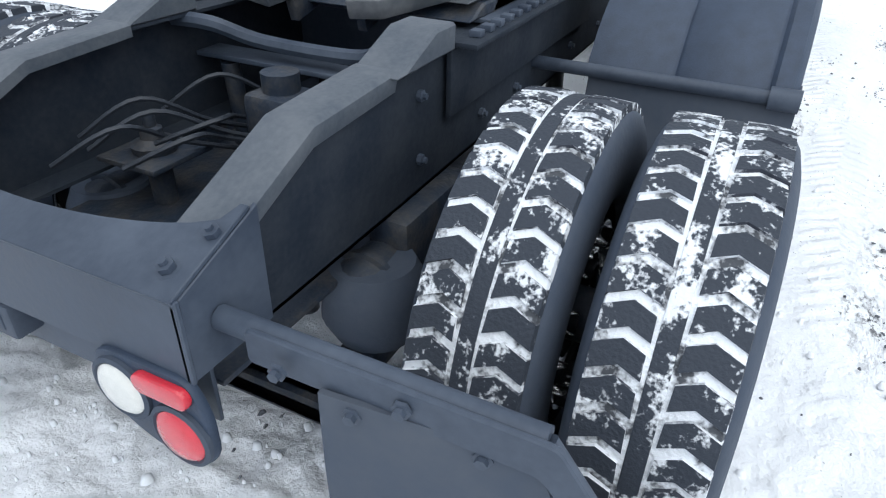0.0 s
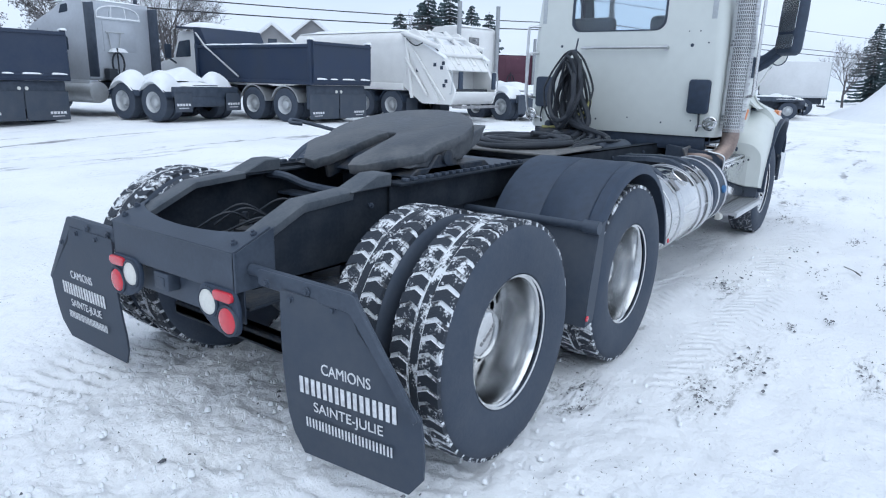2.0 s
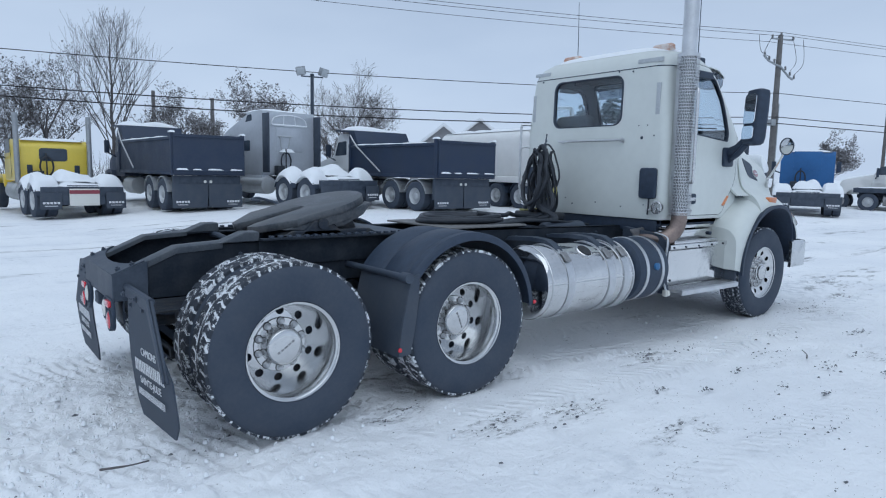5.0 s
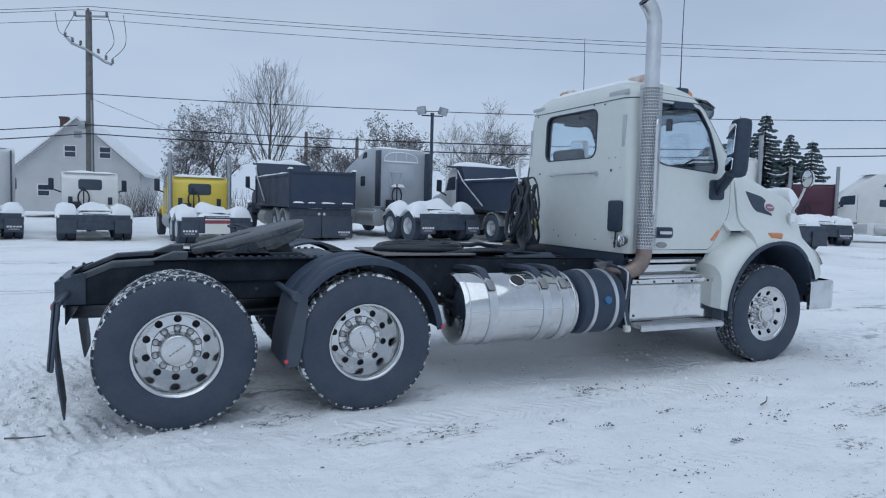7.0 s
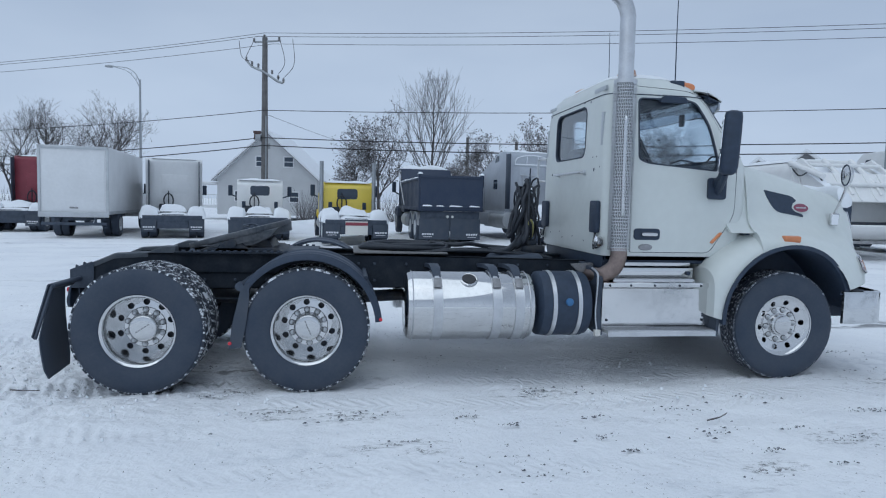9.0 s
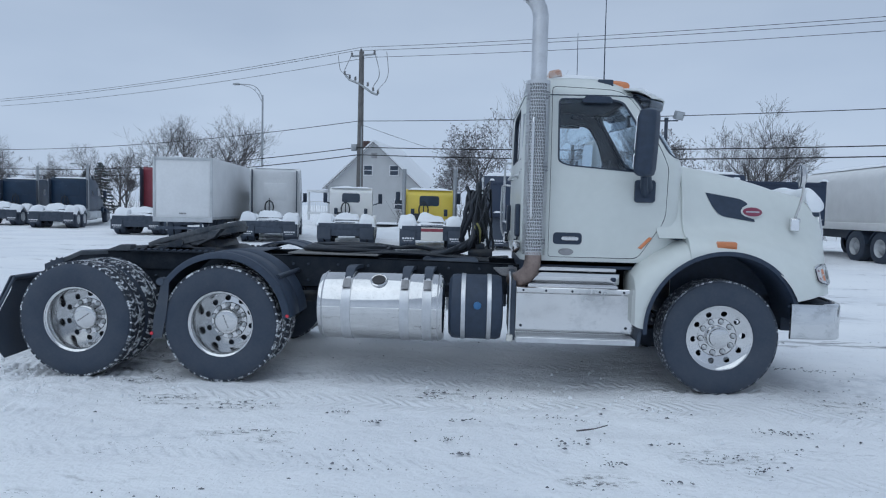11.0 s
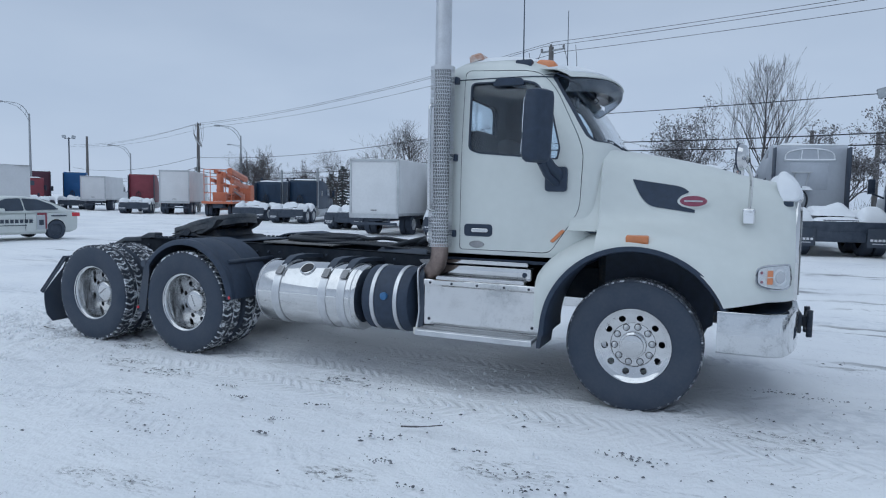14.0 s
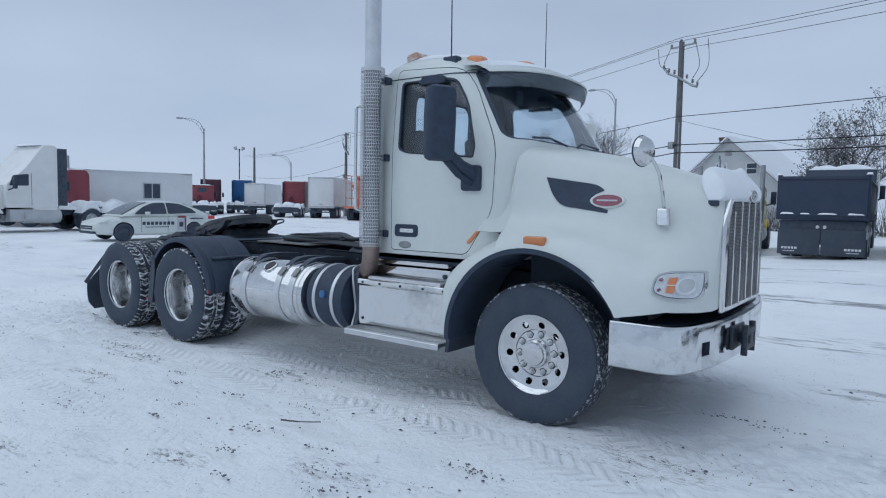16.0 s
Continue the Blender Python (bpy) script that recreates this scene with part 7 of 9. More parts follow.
def dump_truck(label, m, body, cabpaint, group="parked tipper trucks", bl=5.3):
    k = bl - 5.3
    v = thing("dump_truck", label, "truck", group, m)
    mesh_box(v, "frame", FRAME, 0.3, 8.3 + k, -0.43, 0.43, 0.72, 1.05)
    for s in (-1, 1):
        for x in (1.25, 2.65):
            bg_wheel(v, x, s)
            part("half_fender", loft([[(x + r * math.cos(radians(a)), s * y, 0.515 + r * math.sin(radians(a))) for r, y in ((0.57, 0.62), (0.57, 1.24), (0.60, 1.24), (0.60, 0.62))] for a in range(20, 171, 15)]), ALU, v, "bright half fender")
        bg_wheel(v, 7.35 + k, s, False)
        part("fuel_tank", lathe([(0, 4.0 + k), (0.3, 4.02 + k), (0.32, 4.1 + k), (0.32, 5.2 + k), (0, 5.25 + k)], 28, "x", (0, s * 0.85, 0.7)), ALU, v)
        part("lift_strut", pipe([(bl - 0.1, s * 1.29, 2.75), (bl - 0.55, s * 1.29, 2.3), (bl - 2.1, s * 1.29, 1.34)], 0.028, 8), ALU, v)
        # box side with top rail and posts
        sd = part("box_side", join(prism(round_poly([(0.12, 1.22), (bl, 1.22), (bl, 2.28), (0.12, 2.28)], 0.02, 1), "y", s * 1.16, s * 1.22), box(0.1, bl + 0.05, min(s * 1.14, s * 1.27), max(s * 1.14, s * 1.27), 2.24, 2.34, 0.02), box(0.1, bl + 0.05, min(s * 1.12, s * 1.26), max(s * 1.12, s * 1.26), 1.16, 1.27, 0.02)), body, v)
        for x in (0.16, bl - 0.05):
            part("box_post", box(x - 0.07, x + 0.07, min(s * 1.16, s * 1.28), max(s * 1.16, s * 1.28), 1.15, 2.5 if x < 1 else 2.4, 0.015), body, sd)
        part("snow_line", snow_pillow(0.2, bl - 0.1, min(s * 1.14, s * 1.27), max(s * 1.14, s * 1.27), 2.34, 0.06, s, 20, 3), SNOWCAP, sd)
    mesh_box(v, "box_floor", body, 0.1, bl, -1.16, 1.16, 1.15, 1.25)
    mesh_box(v, "headboard", body, bl - 0.02, bl + 0.06, -1.2, 1.2, 1.2, 2.9)
    part("cab_guard", join(prism([(4.75 + k, 2.36), (5.05 + k, 2.92), (6.35 + k, 3.0), (6.35 + k, 2.92), (5.45 + k, 2.86), (5.4 + k, 2.36)], "y", -1.2, 1.2, 0.015)), body, v, "cab guard canopy")
    gate = part("tailgate", join(prism(round_poly([(-1.22, 1.2), (1.22, 1.2), (1.22, 2.42), (-1.22, 2.42)], 0.03, 2), "x", 0.02, 0.12, 0.012)), body, v, "flat tailgate with a narrow ledge")
    for z in (1.30, 2.36):
        part("gate_rib", box(-0.015, 0.03, -1.2, 1.2, z - 0.03, z + 0.03, 0.008), body, gate)
    for ya, yb, hh in ((-1.15, -0.7, 0.05), (-0.45, 0.1, 0.04), (0.3, 0.6, 0.03), (0.75, 1.15, 0.06)):
        part("snow_line", snow_pillow(-0.04, 0.04, ya, yb, 1.335, hh, 2 + ya, 3, 8), SNOWCAP, gate)
    for s in (-1, 1):
        part("corner_snow", snow_pillow(0.06, 0.28, s * 1.22 - 0.09, s * 1.22 + 0.09, 2.48, 0.09, s * 3, 8, 8), SNOWCAP, gate, "lump of snow on the corner post")
    mesh_box(v, "tail_bar", FRAME, 0.25, 0.4, -1.18, 1.18, 0.42, 1.14, bev=0.02)
    for y in (-0.1, 0.1):
        part("tail_lamp", lathe([(0.05, 0), (0.05, 0.02), (0, 0.03)], 14, "x", (0.25, y, 0.95), -1), WLENS, v)
    flaps(v, 0.22, 0.02, 1.22, 0.12, 0.88, yt=0.88)
    cabp = part("cab", prism(round_poly([(5.55 + k, 1.0), (5.55 + k, 2.6), (5.7 + k, 2.82), (6.5 + k, 2.85), (6.9 + k, 2.05), (6.95 + k, 1.0)], 0.1, 3), "y", -0.98, 0.98, 0.08, 3), cabpaint, v)
    part("hood", prism(round_poly([(6.9 + k, 1.0), (6.9 + k, 2.0), (8.3 + k, 1.7), (8.45 + k, 1.5), (8.45 + k, 0.9)], 0.1, 3), "y", -0.85, 0.85, 0.09, 3), cabpaint, v)
    mesh_box(v, "bumper", ALU, 8.3 + k, 8.6 + k, -1.15, 1.15, 0.5, 0.85, bev=0.05)
    part("rear_window", prism(rrect(0, 2.35, 0.8, 0.4, 0.08), "x", 5.54 + k, 5.58 + k), DARKGLASS, cabp)
    for s in (-1, 1):
        part("side_window", prism(round_poly([(5.95 + k, 1.98), (6.8 + k, 1.95), (6.55 + k, 2.5), (5.95 + k, 2.55)], 0.05, 3), "y", s * 0.96, s * 0.987), DARKGLASS, cabp)
        part("front_fender", prism(round_poly([(6.75 + k, 0.8), (7.0 + k, 1.25), (7.7 + k, 1.25), (8.1 + k, 0.95), (7.9 + k, 0.88), (7.6 + k, 1.12), (7.1 + k, 1.12), (6.85 + k, 0.8)], 0.05, 2), "y", s * 0.8, s * 1.15, 0.03), cabpaint, v)
        part("mirror", join(box(6.55 + k, 6.68 + k, s * 1.38 - 0.1, s * 1.38 + 0.1, 1.9, 2.4, 0.03), pipe([(6.8 + k, s * 0.95, 1.75), (6.65 + k, s * 1.35, 1.92)], 0.03, 8)), PLASTIC, v)
    part("snow_cover", snow_pillow(0.2, bl - 0.1, -1.12, 1.12, 1.9, 0.25, 7, 16, 8), SNOWCAP, v)
    part("snow_cover", snow_pillow(5.36 + k, 6.3 + k, -1.17, 1.17, 2.97, 0.20, 9), SNOWCAP, v)
    part("snow_cover", snow_pillow(7.0 + k, 8.3 + k, -0.75, 0.75, 1.9, 0.1, 4, base=lambda u, w: 1.98 - 0.26 * u), SNOWCAP, v)
    return v


def garbage_truck(m):
    v = thing("garbage_truck", "white rear-loading garbage truck dusted with snow", "truck", at=m)
    mesh_box(v, "frame", FRAME, 0.9, 9.6, -0.43, 0.43, 0.72, 1.05)
    for s in (-1, 1):
        for x in (2.9, 4.25):
            bg_wheel(v, x, s)
            part("half_fender", loft([[(x + r * math.cos(radians(a)), s * y, 0.515 + r * math.sin(radians(a))) for r, y in ((0.57, 0.62), (0.57, 1.24), (0.60, 1.24), (0.60, 0.62))] for a in range(20, 171, 15)]), PLASTIC, v)
        bg_wheel(v, 8.8, s, False)
        # hopper side: slanted tailgate plate with ram and ribs
        hp = part("hopper_side", prism(round_poly([(0.25, 0.62), (1.5, 0.62), (2.35, 1.2), (2.35, 3.05), (1.9, 3.2), (1.2, 2.75), (0.7, 2.3), (0.35, 1.6), (0.1, 1.1)], 0.06, 2), "y", s * 1.12, s * 1.22, 0.015), ROADWHITE, v, "white hopper side with cut-outs")
        part("ram", join(pipe([(2.3, s * 1.28, 3.05), (0.75, s * 1.28, 2.55)], 0.09, 10), pipe([(2.2, s * 1.27, 2.9), (1.9, s * 1.27, 0.8)], 0.06, 8), pipe([(1.9, s * 1.27, 2.5), (0.5, s * 1.27, 0.75)], 0.035, 8)), ROADWHITE, hp)
        for x, z in ((0.55, 1.95), (0.62, 1.8), (0.42, 1.35), (0.5, 1.2), (0.9, 1.9), (1.55, 2.0), (1.65, 1.7), (2.75, 1.75)):
            part("cut_out", box(x, x + 0.12, min(s * 1.215, s * 1.225), max(s * 1.215, s * 1.225), z, z + 0.12), PLASTIC, hp)
        part("hopper_snow", snow_pillow(0.5, 2.3, s * 1.2 - 0.12, s * 1.2 + 0.12, 2.6, 0.12, s, 12, 4, base=lambda u, w: 2.2 + 0.95 * u), SNOWCAP, hp)
        part("side_window", prism(rrect(9.1, 2.0, 0.7, 0.6, 0.06), "y", s * 1.1, s * 1.126), DARKGLASS, v)
    for s in (-1, 1):
        part("lift_arm", join(prism(round_poly([(2.25, 3.12), (2.45, 3.05), (1.05, 0.75), (0.85, 0.62), (0.70, 0.72)], 0.03, 2), "y", s * 1.225, s * 1.285, 0.01), pipe([(2.2, s * 1.30, 2.2), (1.25, s * 1.30, 0.95)], 0.055, 10), pipe([(1.7, s * 1.31, 1.55), (1.2, s * 1.31, 0.9)], 0.035, 8)), ROADWHITE, v, "white slanted lift arm with ram")
        part("tail_lamp", box(0.05, 0.12, s * 0.95 - 0.10, s * 0.95 + 0.10, 1.15, 1.75, 0.02), PLASTIC, v, "dark lamp cluster")
        part("grab_handle", pipe(spline([(0.3, s * 1.24, 1.0), (0.18, s * 1.30, 1.05), (0.18, s * 1.30, 1.7), (0.4, s * 1.24, 1.78)], 4), 0.018, 8), ALU, v)
        part("hydraulic_hose", pipe(spline([(2.3, s * 1.26, 2.95), (1.7, s * 1.36, 2.6), (1.2, s * 1.3, 2.75), (0.8, s * 1.25, 2.4)], 6), 0.022, 7), HOSE, v)
    part("hopper_dark", box(0.42, 1.05, -1.08, 1.08, 0.80, 1.15, 0.02), GREASE, v, "dark hopper mouth")
    part("sweep_panel", prism(round_poly([(0.42, 1.78), (0.55, 1.74), (1.25, 2.62), (1.12, 2.70)], 0.03, 2), "y", -1.1, 1.1, 0.01), ROADWHITE, v)
    for y in (-0.7, -0.25, 0.25, 0.7):
        part("panel_rib", moved(box(-0.05, 0.0, y - 0.04, y + 0.04, 0, 1.05, 0.01), pose(0.46, 0, 1.80, 0, 37, 0)), ROADWHITE, v)
    for x, z, r in ((0.75, 2.32, 0.07), (1.55, 2.95, 0.06), (0.2, 0.95, 0.04)):
        part("cross_tube", pipe([(x, -1.18, z), (x, 1.18, z)], r, 10), ROADWHITE, v)
    for y in (-0.45, 0.45):
        part("sweep_ram", join(pipe([(0.85, y, 2.35), (1.9, y, 3.15)], 0.075, 10), pipe([(0.55, y, 2.0), (0.85, y, 2.35)], 0.045, 8)), ROADWHITE, v)
    part("packer_body", prism(round_poly([(-1.2, 1.15), (1.2, 1.15), (1.25, 2.0), (1.18, 2.9), (0.85, 3.18), (-0.85, 3.18), (-1.18, 2.9), (-1.25, 2.0)], 0.25, 4), "x", 2.2, 8.1, 0.04), ROADWHITE, v, "rounded white packer body")
    part("body_rail", join(box(2.3, 8.0, -1.27, 1.27, 1.05, 1.3, 0.03)), ROADWHITE, v)
    part("packer_blade", prism(round_poly([(1.0, 0.9), (2.2, 0.9), (2.2, 2.9), (1.6, 2.7), (1.1, 1.8)], 0.05, 2), "y", -1.1, 1.1, 0.02), ROADWHITE, v)
    part("hopper_pan", prism(round_poly([(0.1, 1.05), (0.3, 0.62), (1.5, 0.62), (1.5, 0.72), (0.38, 0.72), (0.2, 1.08)], 0.03, 2), "y", -1.12, 1.12, 0.01), ROADWHITE, v)
    part("rear_step", box(-0.1, 0.3, -1.1, 1.1, 0.5, 0.58, 0.02), STEEL, v)
    part("cab", prism(round_poly([(8.2, 0.9), (8.2, 2.6), (8.4, 2.75), (9.6, 2.7), (9.95, 1.9), (9.95, 0.7)], 0.12, 3), "y", -1.12, 1.12, 0.08, 3), ROADWHITE, v)
    part("snow_cover", snow_pillow(2.2, 8.1, -0.95, 0.95, 3.15, 0.16, 3, 20, 8), SNOWCAP, v, "snow along the roof")
    part("snow_cover", snow_pillow(0.9, 2.2, -1.05, 1.05, 2.7, 0.2, 5, 10, 8, base=lambda u, w: 2.35 + 0.55 * u), SNOWCAP, v)
    flaps(v, 2.2, mark=False)
    return v


def box_truck(label, m, length=7.2, w=1.25, z0=1.0, z1=3.65, cabpaint=WHITE2, group="box trucks and trailers", cabin=True, panel=WHITE2, name="box_truck"):
    v = thing(name, label, "truck" if cabin else "trailer", group, m)
    part("cargo_box", box(0, length, -w, w, z0, z1, 0.03), panel, v)
    part("rear_door", box(-0.02, 0.02, -w + 0.14, w - 0.14, z0 + 0.1, z1 - 0.2, 0.008), panel, v, "flat pale rear door")
    part("door_frame", join(box(-0.035, 0.02, -w, -w + 0.1, z0 - 0.1, z1, 0.01), box(-0.035, 0.02, w - 0.1, w, z0 - 0.1, z1, 0.01), box(-0.035, 0.02, -w, w, z1 - 0.12, z1, 0.01), box(-0.05, 0.02, -w, w, z0 - 0.16, z0 + 0.04, 0.01)), ALU, v, "aluminium door frame")
    part("latch", box(-0.05, -0.02, -0.15, 0.15, z0 + 0.18, z0 + 0.24, 0.008), STEEL, v)
    part("rear_bumper", join(box(-0.03, 0.06, -w + 0.1, w - 0.1, 0.52, 0.64, 0.01), box(0.0, 0.05, -0.8, -0.7, 0.6, z0, 0.01), box(0.0, 0.05, 0.7, 0.8, 0.6, z0, 0.01)), FRAME, v)
    for s in (-1, 1):
        part("tail_lamp", box(-0.045, -0.02, s * (w - 0.3) - 0.12, s * (w - 0.3) + 0.12, z0 - 0.12, z0 - 0.02, 0.006), REDLENS, v)
        part("side_rail", box(0.0, length, min(s * w, s * (w + 0.012)), max(s * w, s * (w + 0.012)), z0 - 0.05, z0 + 0.08, 0.004), ALU, v)
        for x in ((2.2,) if cabin else (1.2, 2.5)):
            bg_wheel(v, x, s)
    part("frame", box(0.1, length + (1.8 if cabin else 0), -0.43, 0.43, 0.7, z0, 0.02), FRAME, v)
    part("snow_cover", snow_pillow(0.02, length, -w + 0.02, w - 0.02, z1, 0.09, m.translation.x, 18, 8), SNOWCAP, v, "snow on the roof")
    if cabin:
        x1 = length
        cabp = part("cab", prism(round_poly([(x1 + 0.1, 0.9), (x1 + 0.1, 2.5), (x1 + 0.4, 2.7), (x1 + 1.2, 2.65), (x1 + 1.6, 1.95), (x1 + 2.7, 1.7), (x1 + 2.8, 0.7), (x1 + 0.1, 0.7)], 0.1, 3), "y", -1.02, 1.02, 0.08, 3), cabpaint, v)
        for s in (-1, 1):
            bg_wheel(v, x1 + 2.0, s, False, 0.9)
            part("side_window", prism(round_poly([(x1 + 0.6, 1.95), (x1 + 1.4, 1.9), (x1 + 1.15, 2.4), (x1 + 0.6, 2.45)], 0.05, 2), "y", s * 1.0, s * 1.026), DARKGLASS, cabp)
            part("mirror", box(x1 + 1.25, x1 + 1.35, s * 1.35 - 0.1, s * 1.35 + 0.1, 1.8, 2.25, 0.02), PLASTIC, v)
            part("mirror_arm", pipe([(x1 + 1.4, s * 1.0, 1.85), (x1 + 1.3, s * 1.33, 2.0)], 0.025, 6), PLASTIC, v)
    else:
        part("landing_leg", join(box(length - 1.9, length - 1.8, -0.7, -0.6, 0.02, z0), box(length - 1.9, length - 1.8, 0.6, 0.7, 0.02, z0)), STEEL, v)
    return v


def flatbed(m):
    """A low dark flat deck on three axles, snowed over, parked across."""
    v = thing("flatbed_trailer", "dark flat-deck trailer with snow on deck and fenders", "trailer", "box trucks and trailers", m)
    mesh_box(v, "deck", FRAME, -2.3, 3.5, -1.2, 1.2, 0.98, 1.16)
    part("deck_snow", snow_pillow(-2.27, 3.47, -1.18, 1.19, 1.16, 0.07, 4, 40, 8), SNOWCAP, v, "thin snow on the deck")
    for s in (-1, 1):
        part("side_rail", box(-2.3, 3.5, min(s * 1.2, s * 1.235), max(s * 1.2, s * 1.235), 0.92, 1.12, 0.01), FRAME, v)
        part("main_beam", box(-2.9, 3.3, min(s * 0.42, s * 0.52), max(s * 0.42, s * 0.52), 0.55, 0.98, 0.01), FRAME, v)
        for x in (-2.03, 0.0, 1.25, 2.83):
            bg_wheel(v, x, s).matrix_basis = pose(x, s * 0.93, 0.45, 0, 0, 0 if s < 0 else 180) @ Matrix.Scale(0.88, 4)
        arc = lambda xa, xb, z, t: loft([[(x, s * y, z + 0.13 * (1 - abs(2 * k / 12 - 1) ** 3) + dz) for y, dz in ((0.6, 0), (1.26, 0), (1.26, t), (0.6, t))] for k, x in ((k, xa + (xb - xa) * k / 12) for k in range(13))])
        part("fender", arc(-0.62, 1.9, 0.96, 0.03), ALU, v, "long bright fender over two axles")
        part("fender_snow", arc(-0.60, 1.88, 0.992, 0.07), SNOWCAP, v)
        part("fender", arc(-2.7, -1.45, 0.94, 0.03), FRAME, v)
        part("fender_snow", snow_pillow(-2.75, -1.4, min(s * 0.6, s * 1.27), max(s * 0.6, s * 1.27), 1.06, 0.16, s + 5, 12, 6), SNOWCAP, v)
        part("tank", lathe([(0, 1.82), (0.26, 1.84), (0.28, 1.9), (0.28, 2.2), (0, 2.24)], 24, "x", (0, s * 0.88, 0.56)), STEEL, v)
    mesh_box(v, "tail_bar", FRAME, -3.0, -2.9, -1.1, 1.1, 0.5, 0.72, bev=0.01)
    return v


def crane_truck(m):
    v = thing("crane_truck", "orange knuckle-boom crane truck with flat deck", "truck", at=m)
    mesh_box(v, "deck", ORANGE, 0, 7.0, -1.25, 1.25, 1.05, 1.25)
    mesh_box(v, "frame", FRAME, 0.2, 8.5, -0.43, 0.43, 0.7, 1.05)
    for s in (-1, 1):
        for x in (1.3, 2.6):
            bg_wheel(v, x, s)
        bg_wheel(v, 8.6, s, False)
        mesh_box(v, "tool_locker", ORANGE, 3.2, 6.8, min(s * 0.7, s * 1.22), max(s * 0.7, s * 1.22), 0.45, 1.05)
    cr = part("crane_column", join(box(0.5, 1.3, -0.5, 0.5, 1.25, 2.0, 0.05), pipe([(0.9, 0, 1.9), (0.9, 0, 3.5)], 0.28, 14)), ORANGE, v)
    for k, (p, q, w) in enumerate((((0.6, -0.85, 3.75), (6.4, -0.75, 3.25), 0.26), ((0.8, -0.25, 3.45), (6.2, -0.15, 2.95), 0.24), ((0.7, 0.3, 3.7), (5.0, 0.35, 3.5), 0.18), ((1.2, 0.75, 3.0), (5.6, 0.6, 2.6), 0.16), ((0.9, -0.95, 2.9), (6.3, -0.85, 2.55), 0.2), ((1.0, -0.9, 2.3), (5.2, -0.8, 1.75), 0.14), ((1.4, -0.4, 1.6), (5.9, -0.5, 2.0), 0.15), ((0.8, 0.2, 2.2), (3.4, 0.2, 1.5), 0.12))):
        part("boom", pipe([p, q], w, 6), ORANGE, cr, "folded orange boom section")
        part("hydraulic_ram", pipe([(p[0] + 0.5, p[1] - 0.12, p[2] - 0.25), (q[0] - 1.2, q[1] - 0.12, q[2] - 0.1)], 0.05, 8), STEEL if k % 2 else ORANGE, cr)
        part("boom_snow", snow_pillow(p[0] + 0.4, p[0] + 1.6, p[1] - 0.12, p[1] + 0.12, p[2] + w * 0.7, 0.07, k, 8, 4, base=lambda u, v_: p[2] + w * 0.62 + (q[2] - p[2]) * (0.09 + 0.25 * u)), SNOWCAP, cr)
    for y in (-1.1, -0.6, 0.6, 1.1):
        part("rack_post", box(0.2, 0.26, y - 0.03, y + 0.03, 1.25, 3.85, 0.01), ORANGE, v)
    for z in (1.9, 2.6, 3.2, 3.8):
        part("rack_rail", box(0.18, 0.20, -1.1, 1.1, z, z + 0.06, 0.01), ORANGE, v)
    part("outrigger", join(box(1.5, 1.75, -1.25, 1.25, 0.75, 1.0, 0.02), box(1.52, 1.73, -1.32, -1.22, 0.35, 1.0, 0.02), box(1.52, 1.73, 1.22, 1.32, 0.35, 1.0, 0.02)), ORANGE, v)
    part("boom_section", join(pipe([(2.0, -0.5, 1.5), (5.8, -0.3, 2.5)], 0.16, 6), pipe([(5.8, -0.3, 2.5), (6.4, -0.1, 1.6)], 0.12, 6), box(4.2, 5.6, -0.9, 0.2, 1.25, 1.9, 0.04)), ORANGE, v)
    part("winch", join(lathe([(0, -0.4), (0.3, -0.4), (0.3, 0.4), (0, 0.4)], 16, "y", (3.2, 0, 1.6)), box(2.7, 3.7, -0.5, 0.5, 1.25, 1.6, 0.03)), ORANGE, cr)
    part("cab", prism(round_poly([(7.2, 0.9), (7.2, 2.7), (8.4, 2.75), (8.8, 2.0), (9.8, 1.8), (9.9, 0.8)], 0.1, 3), "y", -1.0, 1.0, 0.08, 3), ORANGE, v)
    part("snow_cover", snow_pillow(0.1, 6.9, -1.2, 1.2, 1.25, 0.12, 2, 16, 8), SNOWCAP, v)
    return v


